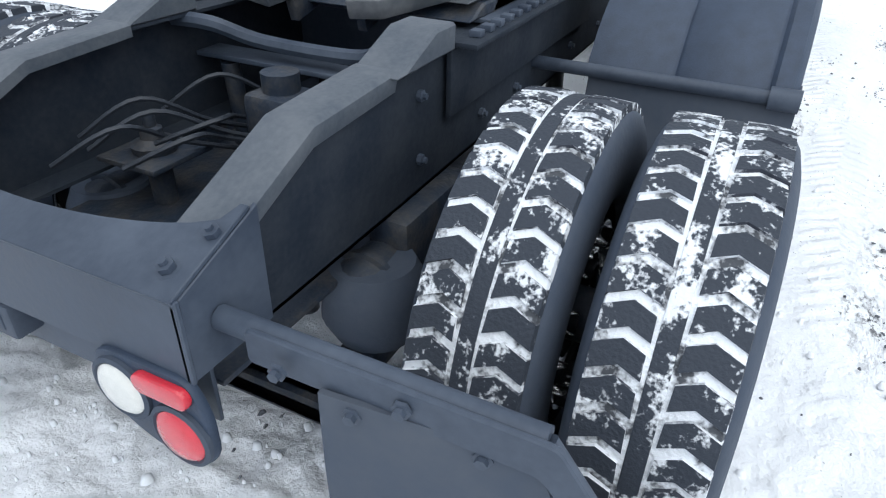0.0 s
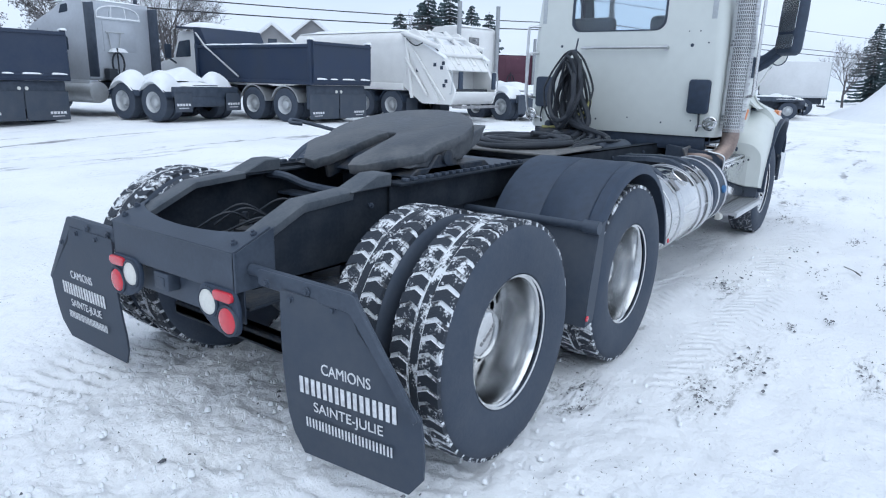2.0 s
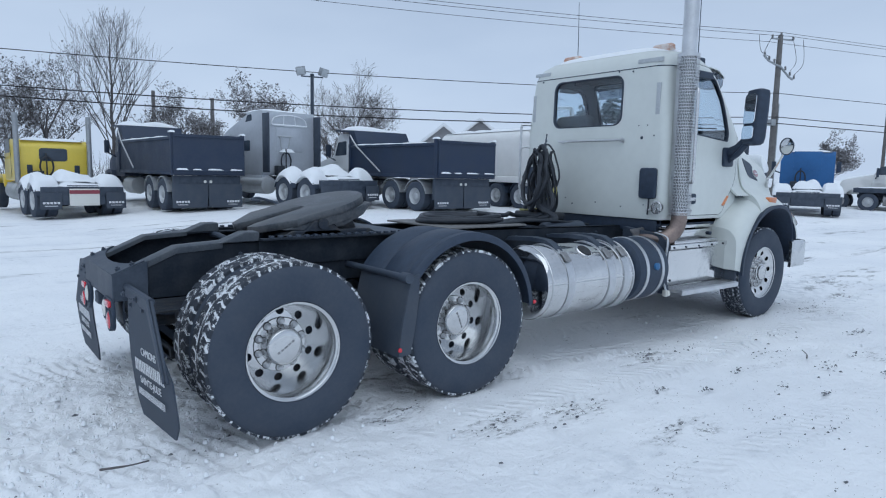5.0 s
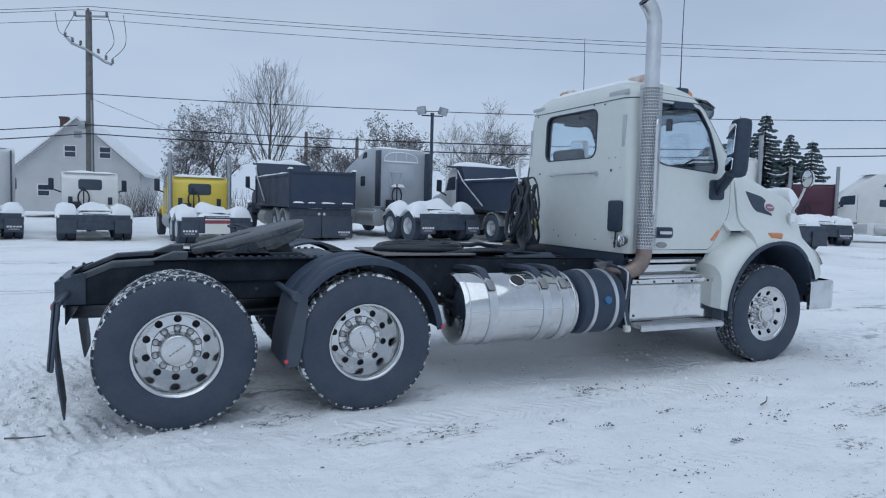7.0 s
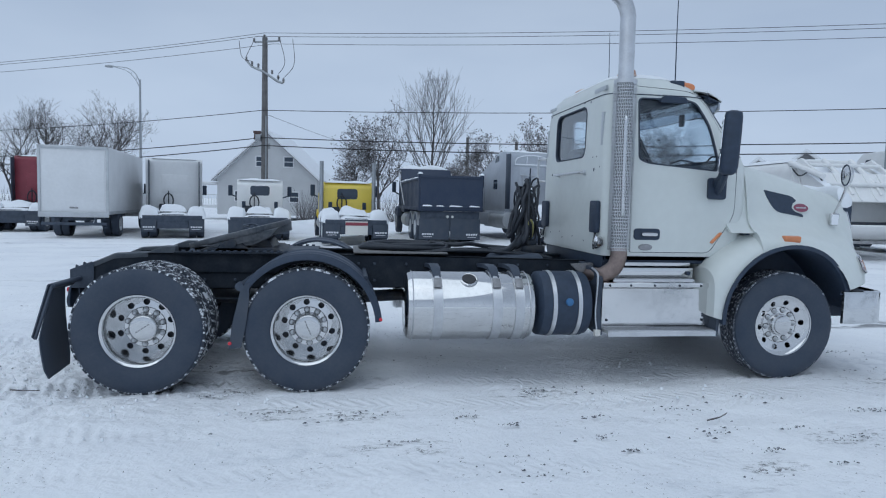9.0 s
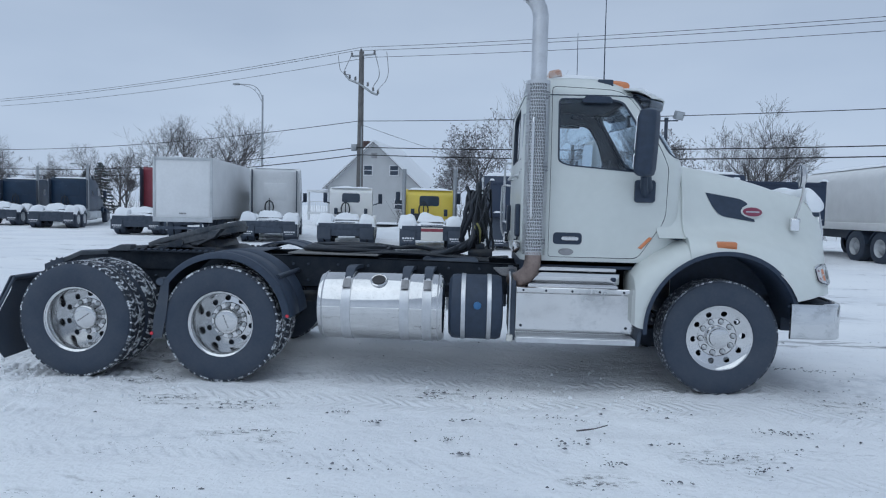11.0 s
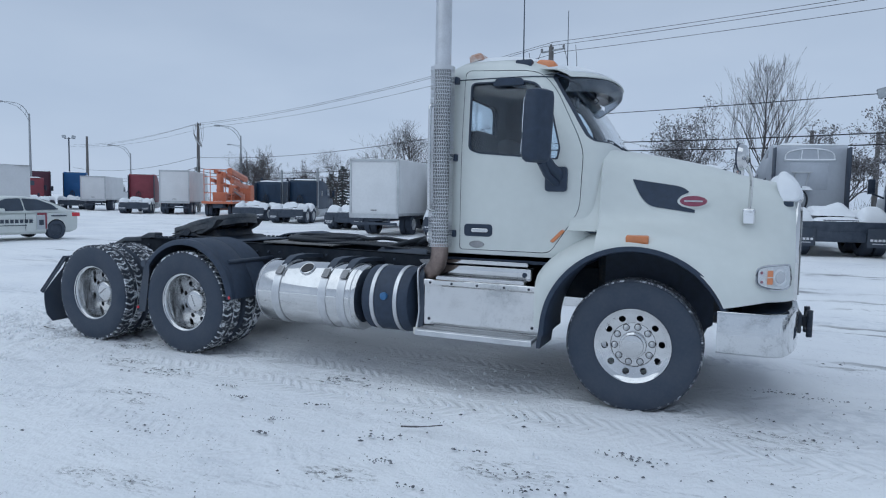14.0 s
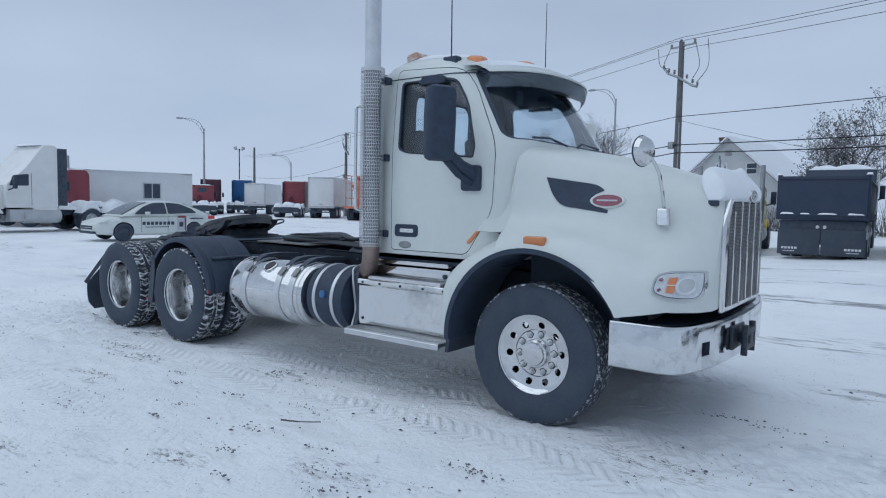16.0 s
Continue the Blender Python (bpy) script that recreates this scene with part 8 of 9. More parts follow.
def sedan(m):
    v = thing("car", "white sedan with dark dealer lettering on its side", "car", at=m)
    # length runs along x, tail at 0
    L = 4.55
    secs = []
    prof = [(0.0, 0.42, 0.86, 0.62), (0.06, 0.30, 0.96, 0.74), (0.35, 0.22, 1.00, 0.82), (0.75, 0.20, 1.00, 0.86), (1.2, 0.20, 0.97, 0.89), (2.2, 0.20, 0.94, 0.90), (3.0, 0.20, 0.93, 0.90), (3.4, 0.20, 0.90, 0.89), (4.0, 0.22, 0.80, 0.84), (4.35, 0.25, 0.70, 0.74), (4.50, 0.32, 0.62, 0.62), (4.55, 0.40, 0.55, 0.5)]
    for x, zb, zt, w in prof:
        secs.append([(x, a * w, z) for a, z in ((-0.85, zt), (-0.98, zt - 0.10), (-1.0, (zb + zt) / 2), (-0.97, zb + 0.08), (-0.88, zb), (0.88, zb), (0.97, zb + 0.08), (1.0, (zb + zt) / 2), (0.98, zt - 0.10), (0.85, zt), (0.4, zt + 0.02), (-0.4, zt + 0.02))])
    body_me = carve(solid(loft(secs), WHITE), [("DIFFERENCE", solid(lathe([(0, 0.5), (0.36, 0.5), (0.36, 1.2), (0, 1.2)], 36, "y", (x, 0, 0.33), s), PLASTIC)) for s in (-1, 1) for x in (0.92, 3.60)])
    body = part("body", body_me, None, v)
    roof = []
    for x, zb, zt, wb, wt in ((0.20, 0.95, 0.985, 0.74, 0.66), (0.55, 0.95, 1.14, 0.80, 0.66), (0.95, 0.94, 1.30, 0.84, 0.64), (1.40, 0.93, 1.42, 0.86, 0.61), (1.95, 0.92, 1.475, 0.87, 0.59), (2.45, 0.92, 1.455, 0.87, 0.59), (2.90, 0.92, 1.33, 0.87, 0.62), (3.30, 0.91, 1.12, 0.86, 0.68), (3.68, 0.88, 0.91, 0.82, 0.74)):
        roof.append([(x, -wb, zb), (x, -(wb * 0.45 + wt * 0.55) * 1.02, (zb + zt * 1.2) / 2.2), (x, -wt, zt - 0.03), (x, -wt * 0.8, zt), (x, wt * 0.8, zt), (x, wt, zt - 0.03), (x, (wb * 0.45 + wt * 0.55) * 1.02, (zb + zt * 1.2) / 2.2), (x, wb, zb)])
    part("roof", loft(roof), WHITE, v)
    for s in (-1, 1):
        def tilt(pts):
            bm = bmesh.new()
            vs = [bm.verts.new((x, s * (0.875 - (z - 0.93) * 0.50 + 0.012), z)) for x, z in pts]
            vb = [bm.verts.new((x, s * (0.875 - (z - 0.93) * 0.50 - 0.03), z)) for x, z in pts]
            bm.faces.new(vs)
            for i in range(len(pts)):
                j = (i + 1) % len(pts)
                bm.faces.new((vs[i], vs[j], vb[j], vb[i]))
            bmesh.ops.recalc_face_normals(bm, faces=bm.faces)
            return bm
        part("side_window", tilt(round_poly([(0.80, 1.03), (1.95, 0.99), (1.95, 1.40), (1.45, 1.37), (1.0, 1.20)], 0.05, 3)), DARKGLASS, v)
        part("side_window", tilt(round_poly([(2.0, 0.99), (3.22, 0.97), (2.85, 1.24), (2.45, 1.385), (2.0, 1.40)], 0.05, 3)), DARKGLASS, v)
        part("mirror", box(2.72, 2.88, min(s * 0.92, s * 1.08), max(s * 0.92, s * 1.08), 0.95, 1.07, 0.03), WHITE, v)
        part("tail_lamp", box(-0.01, 0.30, min(s * 0.62, s * 0.80), max(s * 0.62, s * 0.80), 0.78, 0.92, 0.03), REDLENS, v)
        part("headlamp", prism(round_poly([(4.0, 0.66), (4.36, 0.60), (4.40, 0.68), (4.02, 0.77)], 0.03, 2), "y", s * 0.68, s * 0.80, 0.01), CLEAR, v)
        for x in (0.92, 3.60):
            t = part("tyre", lathe([(0.21, -0.10), (0.29, -0.105), (0.32, -0.09), (0.325, 0.09), (0.29, 0.105), (0.21, 0.10)], 32, "y", (x, s * 0.78, 0.325), 1), RUBBER, v)
            part("rim", lathe([(0.21, 0.09), (0.19, 0.06), (0.08, 0.08), (0, 0.08)], 20, "y", (x, s * 0.78, 0.325), s), FRAME, t, "black steel wheel")
        for x in (1.28, 1.98, 2.98):
            part("door_seam", box(x - 0.005, x + 0.005, min(s * 0.893, s * 0.902), max(s * 0.893, s * 0.902), 0.32, 0.90), PLASTIC, body)
        for x in (1.45, 2.15):
            part("door_handle", box(x, x + 0.16, min(s * 0.89, s * 0.915), max(s * 0.89, s * 0.915), 0.80, 0.83, 0.008), WHITE, body)
        # dealer lettering as plain bars, and the small pictured panel
        for i in range(8):
            part("letter_bar", box(1.75 + 0.155 * i, 1.86 + 0.155 * i, min(s * 0.90, s * 0.906), max(s * 0.90, s * 0.906), 0.58, 0.70), FRAME, body)
        part("letter_bar", box(1.95, 2.85, min(s * 0.90, s * 0.905), max(s * 0.90, s * 0.905), 0.49, 0.515), FRAME, body)
        part("picture_panel", box(1.25, 1.62, min(s * 0.90, s * 0.907), max(s * 0.90, s * 0.907), 0.35, 0.93), REFLECT, body)
        part("picture_block", box(1.27, 1.33, min(s * 0.905, s * 0.910), max(s * 0.905, s * 0.910), 0.37, 0.91), REDP, body, "faded red edge of the picture")
        part("picture_block", box(1.30, 1.60, min(s * 0.905, s * 0.911), max(s * 0.905, s * 0.911), 0.84, 0.92), REDP, body)
        part("picture_block", box(1.38, 1.54, min(s * 0.905, s * 0.911), max(s * 0.905, s * 0.911), 0.50, 0.68), FRAME, body, "grey block in the picture")
        part("letter_bar", box(0.55, 1.1, min(s * 0.875, s * 0.90), max(s * 0.875, s * 0.90), 0.79, 0.83), FRAME, body)
    part("front_grille", box(4.50, 4.56, -0.5, 0.5, 0.42, 0.56, 0.02), PLASTIC, v, "dark front grille")
    part("lower_grille", box(4.44, 4.55, -0.6, 0.6, 0.27, 0.36, 0.02), PLASTIC, v)
    part("grille_trim", box(4.55, 4.57, -0.46, 0.46, 0.48, 0.50, 0.005), CHROME, v)
    part("rear_window", loft([[(0.36, -0.60, 1.06), (0.36, 0.60, 1.06)], [(0.75, -0.56, 1.235), (0.75, 0.56, 1.235)], [(1.15, -0.52, 1.37), (1.15, 0.52, 1.37)]], caps=False, closed=False), DARKGLASS, v)
    part("windscreen", loft([[(3.60, -0.68, 0.97), (3.60, 0.68, 0.97)], [(3.25, -0.64, 1.165), (3.25, 0.64, 1.165)], [(2.90, -0.59, 1.345), (2.90, 0.59, 1.345)], [(2.62, -0.55, 1.425), (2.62, 0.55, 1.425)]], caps=False, closed=False), DARKGLASS, v)
    return v


def stand(x, y, heading, dz=0.0):
    return pose(x, y, height(x, y) + dz, 0, 0, heading)


dump_truck("black dump truck with snow-capped box and lettered flaps", stand(5.28, 16.4, 92) @ Matrix.Diagonal((1, 0.92, 1, 1)), BGBLACK, BGBLACK, bl=6.4)
tractor("silver high-roof sleeper tractor with snow on its wheels", stand(9.15, 14.2, 98), SILVER, 3.7, 2.0, 3.35, aero=True)
dump_truck("dark blue dump truck with a white cab, snow-topped", stand(12.05, 11.7, 92) @ Matrix.Diagonal((1, 1, 0.94, 1)), NAVY, WHITE2)
garbage_truck(stand(16.6, 9.9, 88) @ Matrix.Diagonal((1, 1, 0.94, 1)))
tractor("white flat-backed sleeper tractor with snowy wheels", stand(19.5, 9.1, 78), ROADWHITE, 3.5, 1.7, 3.45, stacks=2, marked=False, fairing=False, lamp=True)
tractor("maroon tractor with a snowy tail and tall panel", stand(27.9, 14.2, 45), MAROON, 3.5, 1.2, 2.95, stacks=2, fairing=False, win=False)
tractor("white aero sleeper tractor parked side-on under snow", stand(39.4, 13.85, 140), ROADWHITE, 3.6, 2.0, 3.65, marked=False)
tractor("blue high-panel tractor with a snowy tail", stand(26.3, 7.3, 25), BLUEP, 3.5, 1.3, 2.75, fairing=False, win=False)
tractor("white sleeper tractor parked side-on over a dark chassis", stand(41.25, 3.7, 105, -0.12), ROADWHITE, 2.6, 2.1, 3.6, marked=False, fairing=False, skirt=FRAME, ladder=True)
box_truck("white box trailer behind the side-on tractor", stand(46.8, 3.4, 107), 6.3, 1.28, 1.15, 3.3, cabin=False, name="box_trailer")
flatbed(stand(37.64, 6.02, 106))
tractor("yellow day cab tractor with snow heaped on its tail", stand(1.95, 18.0, 96), YELLOW, 3.5, 0.3, 2.45, plate=True, stacks=2, hw=1.13)
tractor("white day cab tractor with snow heaped on its tail", stand(-2.0, 21.0, 97), ROADWHITE, 3.6, 0.3, 2.6, marked=False, hw=1.02)
tractor("pale grey high-roof sleeper tractor under snow", stand(-5.55, 21.6, 103), WHITE2, 3.7, 2.0, 3.5, hw=1.22)
box_truck("white box truck with snow on its roof", stand(-9.0, 20.7, 97), 7.4, 1.25, 1.0, 3.62)
tractor("dark red sleeper tractor with snowy tail", stand(-13.3, 24.8, 95), REDP, 3.6, 1.6, 3.6)
tractor("dark blue sleeper tractor with a snowy tail", stand(-25.4, 31.2, 104), TEAL, 3.7, 1.6, 2.95, stacks=1)
tractor("dark teal sleeper tractor with a snowy tail", stand(-20.9, 29.7, 107), TEAL, 3.7, 1.6, 3.05, stacks=1)
crane_truck(stand(-31.7, 34.95, 117))
box_truck("white box trailer with a hazard placard", stand(-37.6, 36.2, 124), 9, 1.24, 1.1, 3.8, cabin=False, name="box_trailer")
tractor("dark red sleeper tractor among other trucks", stand(-40.4, 34.4, 128), REDP, 3.6, 1.8, 3.5, win=False)
box_truck("small white box truck in the far row", stand(-50.3, 38.3, 125), 6, 1.14, 1.1, 3.35)
tractor("blue high-roof tractor in the far row", stand(-54.9, 39.4, 137), BLUEP, 3.6, 1.9, 3.9, win=False)
tractor("red day cab tractor beside the shed, snow on its tail", stand(-48.4, 31.0, 150), REDP, 3.6, 0.3, 3.0, hw=1.15)
tractor("maroon sleeper tractor beyond the red day cab", stand(-53.5, 35.2, 148), MAROON, 3.6, 1.6, 3.8, win=False)
sedan(pose(-15.9, 10.15, 0, 0, 0, -93))
tractor("white sleeper tractor with dark side fairings", pose(-24.87, 11.07, 0, 0, 0, -82), ROADWHITE, 3.6, 0.8, 3.8, marked=False)
tractor("red tractor parked behind the white one", pose(-30.5, 14.9, 0, 0, 0, -80), REDP, 3.6, 0.3, 3.0, marked=False, win=False, stacks=1)

# ---------- buildings ----------
def house():
    v = thing("house", "pale clapboard house with steep snowy gable roof", "house", at=pose(-4.9, 47.5, 0.3, 0, 0, -8))
    w, e, a, d = 4.0, 3.0, 6.6, 9.0
    part("wall", prism([(-w, 0), (w, 0), (w, e), (0, a), (-w, e)], "y", 0, d), SIDING, v, "pale siding wall")
    for s in (-1, 1):
        n = Vector((s * (a - e), 0, w)).normalized()
        pts = [(s * (w + 0.35), e - 0.32), (0, a + 0.02), (0, a + 0.22), (s * (w + 0.38), e - 0.10)]
        part("roof", prism(pts, "y", -0.35, d + 0.3), SNOWCAP, v, "snow-covered roof slope")
        part("bargeboard", prism([(s * (w + 0.37), e - 0.36), (0, a - 0.02), (0, a + 0.05), (s * (w + 0.37), e - 0.28)], "y", -0.40, -0.33), STEEL, v, "dark weathered bargeboard")
    part("attic_vent", box(-0.25, 0.25, -0.04, 0.01, 5.3, 5.75, 0.01), STEEL, v, "small grey attic vent")
    part("chimney", join(box(-1.75, -1.25, 2.4, 3.0, 4.6, 6.95, 0.03), box(-1.8, -1.2, 2.35, 3.05, 6.8, 6.98, 0.02)), BRICKC, v, "dark brick chimney")
    for i in range(22):
        z = 0.12 + i * 0.285
        hw = w if z < e else w * (a - z) / (a - e)
        if hw > 0.1:
            part("clapboard", box(-hw, hw, -0.016, -0.001, z, z + 0.02), SIDING, v)
    for x, z in ((-0.5, 4.3), (1.75, 4.3), (-2.2, 1.5), (2.2, 1.5)):
        wd = part("window", box(x - 0.42, x + 0.42, -0.05, 0.01, z - 0.45, z + 0.45, 0.01), WHITE2, v, "small sash window")
        for zz in (-0.2, 0.2):
            part("pane", box(x - 0.34, x + 0.34, -0.06, -0.045, z + zz - 0.17, z + zz + 0.17), DARKGLASS, wd)
    part("porch", join(box(-w - 2.0, -w, 0.2, 3.5, 2.4, 2.6, 0.02), box(-w - 1.95, -w - 1.8, 0.25, 0.4, 0, 2.4), box(-w - 2.0, -w, 0.2, 3.5, 0.5, 0.7), *[box(-w - 1.9 + 0.22 * i, -w - 1.86 + 0.22 * i, 0.22, 0.26, 0.7, 1.6) for i in range(9)], box(-w - 2.0, -w, 0.2, 0.28, 1.56, 1.62)), WHITE2, v)


house()
FARWALL = mat("grey_house_siding", (0.30, 0.30, 0.31), 0.8, vary=0.15, scale=1.0)
far = thing("distant_house", "grey twin-gabled house with snowy roofs", "house", at=pose(36.6, 40.2, 0.1, 0, 0, -42))
for dx, dy, k, hw in ((0.3, 1.6, 1.42, 3.4), (-2.9, 0.0, 1.27, 3.0)):
    part("wall", moved(prism([(-hw, 0), (hw, 0), (hw, 2.5 * k), (0, 4.4 * k), (-hw, 2.5 * k)], "y", 0, 7), pose(dx, dy, 0)), FARWALL, far, "grey gable wall")
    for s in (-1, 1):
        part("roof", moved(prism([(s * (hw + 0.35), 2.30 * k), (0, 4.4 * k + 0.02), (0, 4.4 * k + 0.24), (s * (hw + 0.35), 2.52 * k)], "y", -0.4, 7.2), pose(dx, dy, 0)), SNOWCAP, far, "snowy roof slope")
        part("bargeboard", moved(prism([(s * (hw + 0.36), 2.22 * k), (0, 4.4 * k - 0.10), (0, 4.4 * k + 0.04), (s * (hw + 0.36), 2.34 * k)], "y", -0.46, -0.39), pose(dx, dy, 0)), WHITE2, far, "white bargeboard")
    part("gable_window", moved(box(-0.35, 0.35, -0.03, 0.02, 2.9 * k, 3.5 * k), pose(dx, dy, 0)), DARKGLASS, far)

shed = thing("site_trailer", "long white flat-roofed site building with one window", "building", at=pose(-34.0, 18.9, 0.0, 0, 0, -97))
part("wall", box(0, 16, 0, 4, 0.35, 3.15, 0.03), WHITE2, shed)
part("roof", snow_pillow(-0.1, 16.1, -0.1, 4.1, 3.15, 0.10, 3, 20, 6), SNOWCAP, shed)
part("window", box(2.0, 3.1, 3.98, 4.03, 1.5, 2.5, 0.01), ALU, shed, "two-leaf window")
for i in (0, 1):
    part("pane", box(2.08 + 0.5 * i, 2.52 + 0.5 * i, 4.03, 4.04, 1.57, 2.43), DARKGLASS, shed)
part("skirting", box(0.05, 15.95, 0.05, 3.95, 0.0, 0.36), WHITE2, shed)

# ---------- poles, lamps, wires ----------
POLE = Vector((-2.72, 28.45, 0))


def utility_pole(x, y, top, arms=True, face=0, k=1.0):
    v = thing("utility_pole", "weathered wooden utility pole with crossarms" if arms else "plain grey weathered wooden pole", "pole", "roadside poles", pose(x, y, height(x, y), 0, 0, face))
    part("shaft", pipe([(0, 0, -0.1), (0, 0, top * 0.5), (0, 0, top)], [0.19 * k, 0.165 * k, 0.13 * k], 14), WOOD, v)
    if arms:
        arm = part("crossarm", join(pipe([(-1.05, 0, top - 1.15), (-0.75, -0.05, top - 1.45), (0, -0.17, top - 1.75), (0.75, -0.05, top - 2.25), (1.05, 0, top - 2.35)], 0.06, 8)), GALV, v, "bent steel crossarm")
        part("top_bracket", box(-0.6, 0.9, -0.05, 0.05, top - 0.25, top - 0.17, 0.01), GALV, v)
        for px, pz in ((-1.05, -1.0), (-0.72, -1.22), (-0.35, -1.35), (0.45, -1.7), (0.8, -1.98), (1.1, -2.15), (-0.6, -0.05), (0.85, -0.05), (0, 0.1)):
            part("insulator", lathe([(0.03, -0.18), (0.075, -0.14), (0.04, -0.11), (0.075, -0.07), (0.04, -0.04), (0.07, 0), (0.03, 0.04), (0, 0.05)], 10, "z", (px, -0.05, top + pz)), STEEL, arm)
        for k, (a, b) in enumerate((((-0.6, top - 0.1), (-1.05, top - 1.0)), ((0.85, top - 0.1), (0.8, top - 1.9)), ((1.6, top - 0.15), (1.1, top - 2.1)), ((-1.5, top - 0.1), (-0.72, top - 1.2)))):
            mid = ((a[0] + b[0]) / 2 + (0.35 if a[0] > 0 else -0.2), (a[1] + b[1]) / 2 - 0.3)
            part("jumper", pipe(spline([(a[0], -0.03, a[1]), (mid[0], -0.05, mid[1]), (b[0], -0.05, b[1])], 6), 0.014, 5), WIREM, arm)
        part("service_box", box(-0.42, -0.1, -0.25, 0.05, top * 0.47, top * 0.47 + 0.35, 0.02), GALV, v)
        part("conduit", pipe([(0.15, -0.12, 0), (0.14, -0.12, top * 0.6)], 0.035, 6), GALV, v)
    return v


utility_pole(POLE.x, POLE.y, 10.0, True, -24)
utility_pole(36.0, 13.6, 9.4, True, -20)
utility_pole(-43.9, 45.5, 9.0, True, -28)
for x, y, h in ((11.7, 49.0, 7.0), (15.5, 47.0, 6.6), (-66.6, 50.4, 8.7), (-44, 52, 6.5), (44.4, 10.84, 5.9)):
    utility_pole(x, y, h, False, 0, 0.6 if x > 40 else 1.0)


def wire(a, b, sag, r=0.013):
    a, b = Vector(a), Vector(b)
    pts = [a.lerp(b, i / 24) - Vector((0, 0, 4 * sag * (i / 24) * (1 - i / 24))) for i in range(25)]
    w = part("overhead_wire", pipe(pts, r, 5), WIREM)
    tagged(w, "dark overhead cable strung between wooden poles", "cable", "overhead cables")


dirR = Vector((0.934, -0.358, 0))
nR = Vector((0.358, 0.934, 0))
P2, P1 = Vector((36.0, 13.6, 0)), Vector((-43.9, 45.5, 0))
P3, PL = P2 + dirR * 60, P1 + (P1 - POLE)
for off, z0, zr, zl in ((-0.7, 9.75, 9.3, 8.75), (0.0, 10.1, 9.65, 9.05), (0.85, 9.75, 9.3, 8.75)):
    o = nR * off
    for a, b, s in ((POLE + o + Vector((0, 0, z0)), P2 + o + Vector((0, 0, zr)), 0.35), (P2 + o + Vector((0, 0, zr)), P3 + o + Vector((0, 0, zr)), 0.5), (POLE + o + Vector((0, 0, z0)), P1 + o + Vector((0, 0, zl)), 0.6), (P1 + o + Vector((0, 0, zl)), PL + o + Vector((0, 0, zl)), 0.6)):
        wire(a, b, s, 0.012)
for z0, zr, zl, r, sg in ((6.15, 6.3, 5.6, 0.018, 0.35), (4.75, 5.0, 4.5, 0.024, 0.45), (4.35, 4.65, 4.2, 0.026, 0.5)):
    o = -nR * 0.2
    for a, b, s in ((POLE + o + Vector((0, 0, z0)), P2 + o + Vector((0, 0, zr)), sg), (P2 + o + Vector((0, 0, zr)), P3 + o + Vector((0, 0, zr)), 0.5), (POLE + o + Vector((0, 0, z0)), P1 + o + Vector((0, 0, zl)), sg * 2.2), (P1 + o + Vector((0, 0, zl)), PL + o + Vector((0, 0, zl)), 0.9)):
        wire(a, b, s, r)
wire(POLE + Vector((0, 0, 6.0)), (12.0, 48, 4.2), 0.5, 0.010)


def flood_pole(x, y, top, face):
    v = thing("flood_light", "dark steel post with two square floodlights", "lamp post", "yard floodlights", pose(x, y, height(x, y), 0, 0, face))
    part("post", pipe([(0, 0, 0), (0, 0, top)], [0.085, 0.075], 10), FRAME, v)
    part("bracket", join(pipe([(-0.5, 0, top - 0.05), (0.5, 0, top - 0.05)], 0.03, 8), lathe([(0.09, 0), (0.09, 0.08), (0, 0.1)], 10, "z", (0, 0, top))), FRAME, v)
    for s in (-1, 1):
        hd = part("lamp_head", moved(box(-0.2, 0.2, -0.14, 0.10, -0.16, 0.20, 0.03), pose(s * 0.5, 0, top + 0.16, 18, s * 8, s * 25)), GALV, v, "square floodlight head")
        part("lamp_glass", moved(box(-0.17, 0.17, -0.148, -0.138, -0.13, 0.17, 0.005), pose(s * 0.5, 0, top + 0.16, 18, s * 8, s * 25)), REFLECT, hd)


flood_pole(11.9, 22.6, 5.45, -12)
flood_pole(-67.3, 48.5, 8.3, 60)


def street_lamp(x, y, top, face):
    v = thing("street_lamp", "tall galvanised street lamp with a curved truss arm", "street lamp", "street lamps", pose(x, y, 0, 0, 0, face))
    part("mast", pipe([(0, 0, 0), (0, 0, top * 0.5), (0, 0, top - 1.0)], [0.12, 0.10, 0.075], 10), GALV, v)
    up = spline([(0, 0, top - 1.3), (-0.35, 0, top - 0.55), (-1.0, 0, top - 0.1), (-2.2, 0, top)], 4)
    lo = spline([(0, 0, top - 1.7), (-0.45, 0, top - 0.9), (-1.05, 0, top - 0.35), (-2.0, 0, top - 0.06)], 4)
    part("arm", join(pipe(up, 0.035, 6), pipe(lo, 0.028, 6), *[pipe([up[i], lo[i]], 0.016, 5) for i in (3, 6, 9)]), GALV, v)
    part("lamp_head", moved(loft([[(a * k, b * k, h) for a, b in rrect(0, 0, 0.75, 0.3, 0.12)] for k, h in ((0.6, -0.10), (1.0, -0.04), (0.9, 0.05), (0.4, 0.10))]), pose(-2.45, 0, top)), GALV, v, "flat street lamp head")


street_lamp(-15.7, 51.5, 12.3, -5)
street_lamp(-53.3, 34.2, 9.9, 40)
street_lamp(-65.6, 55.9, 8.0, 35)
street_lamp(-43.05, 50.9, 9.3, 35)
street_lamp(-58.8, 70.4, 9.2, 35)
street_lamp(-47.4, 78.5, 6.3, 30)

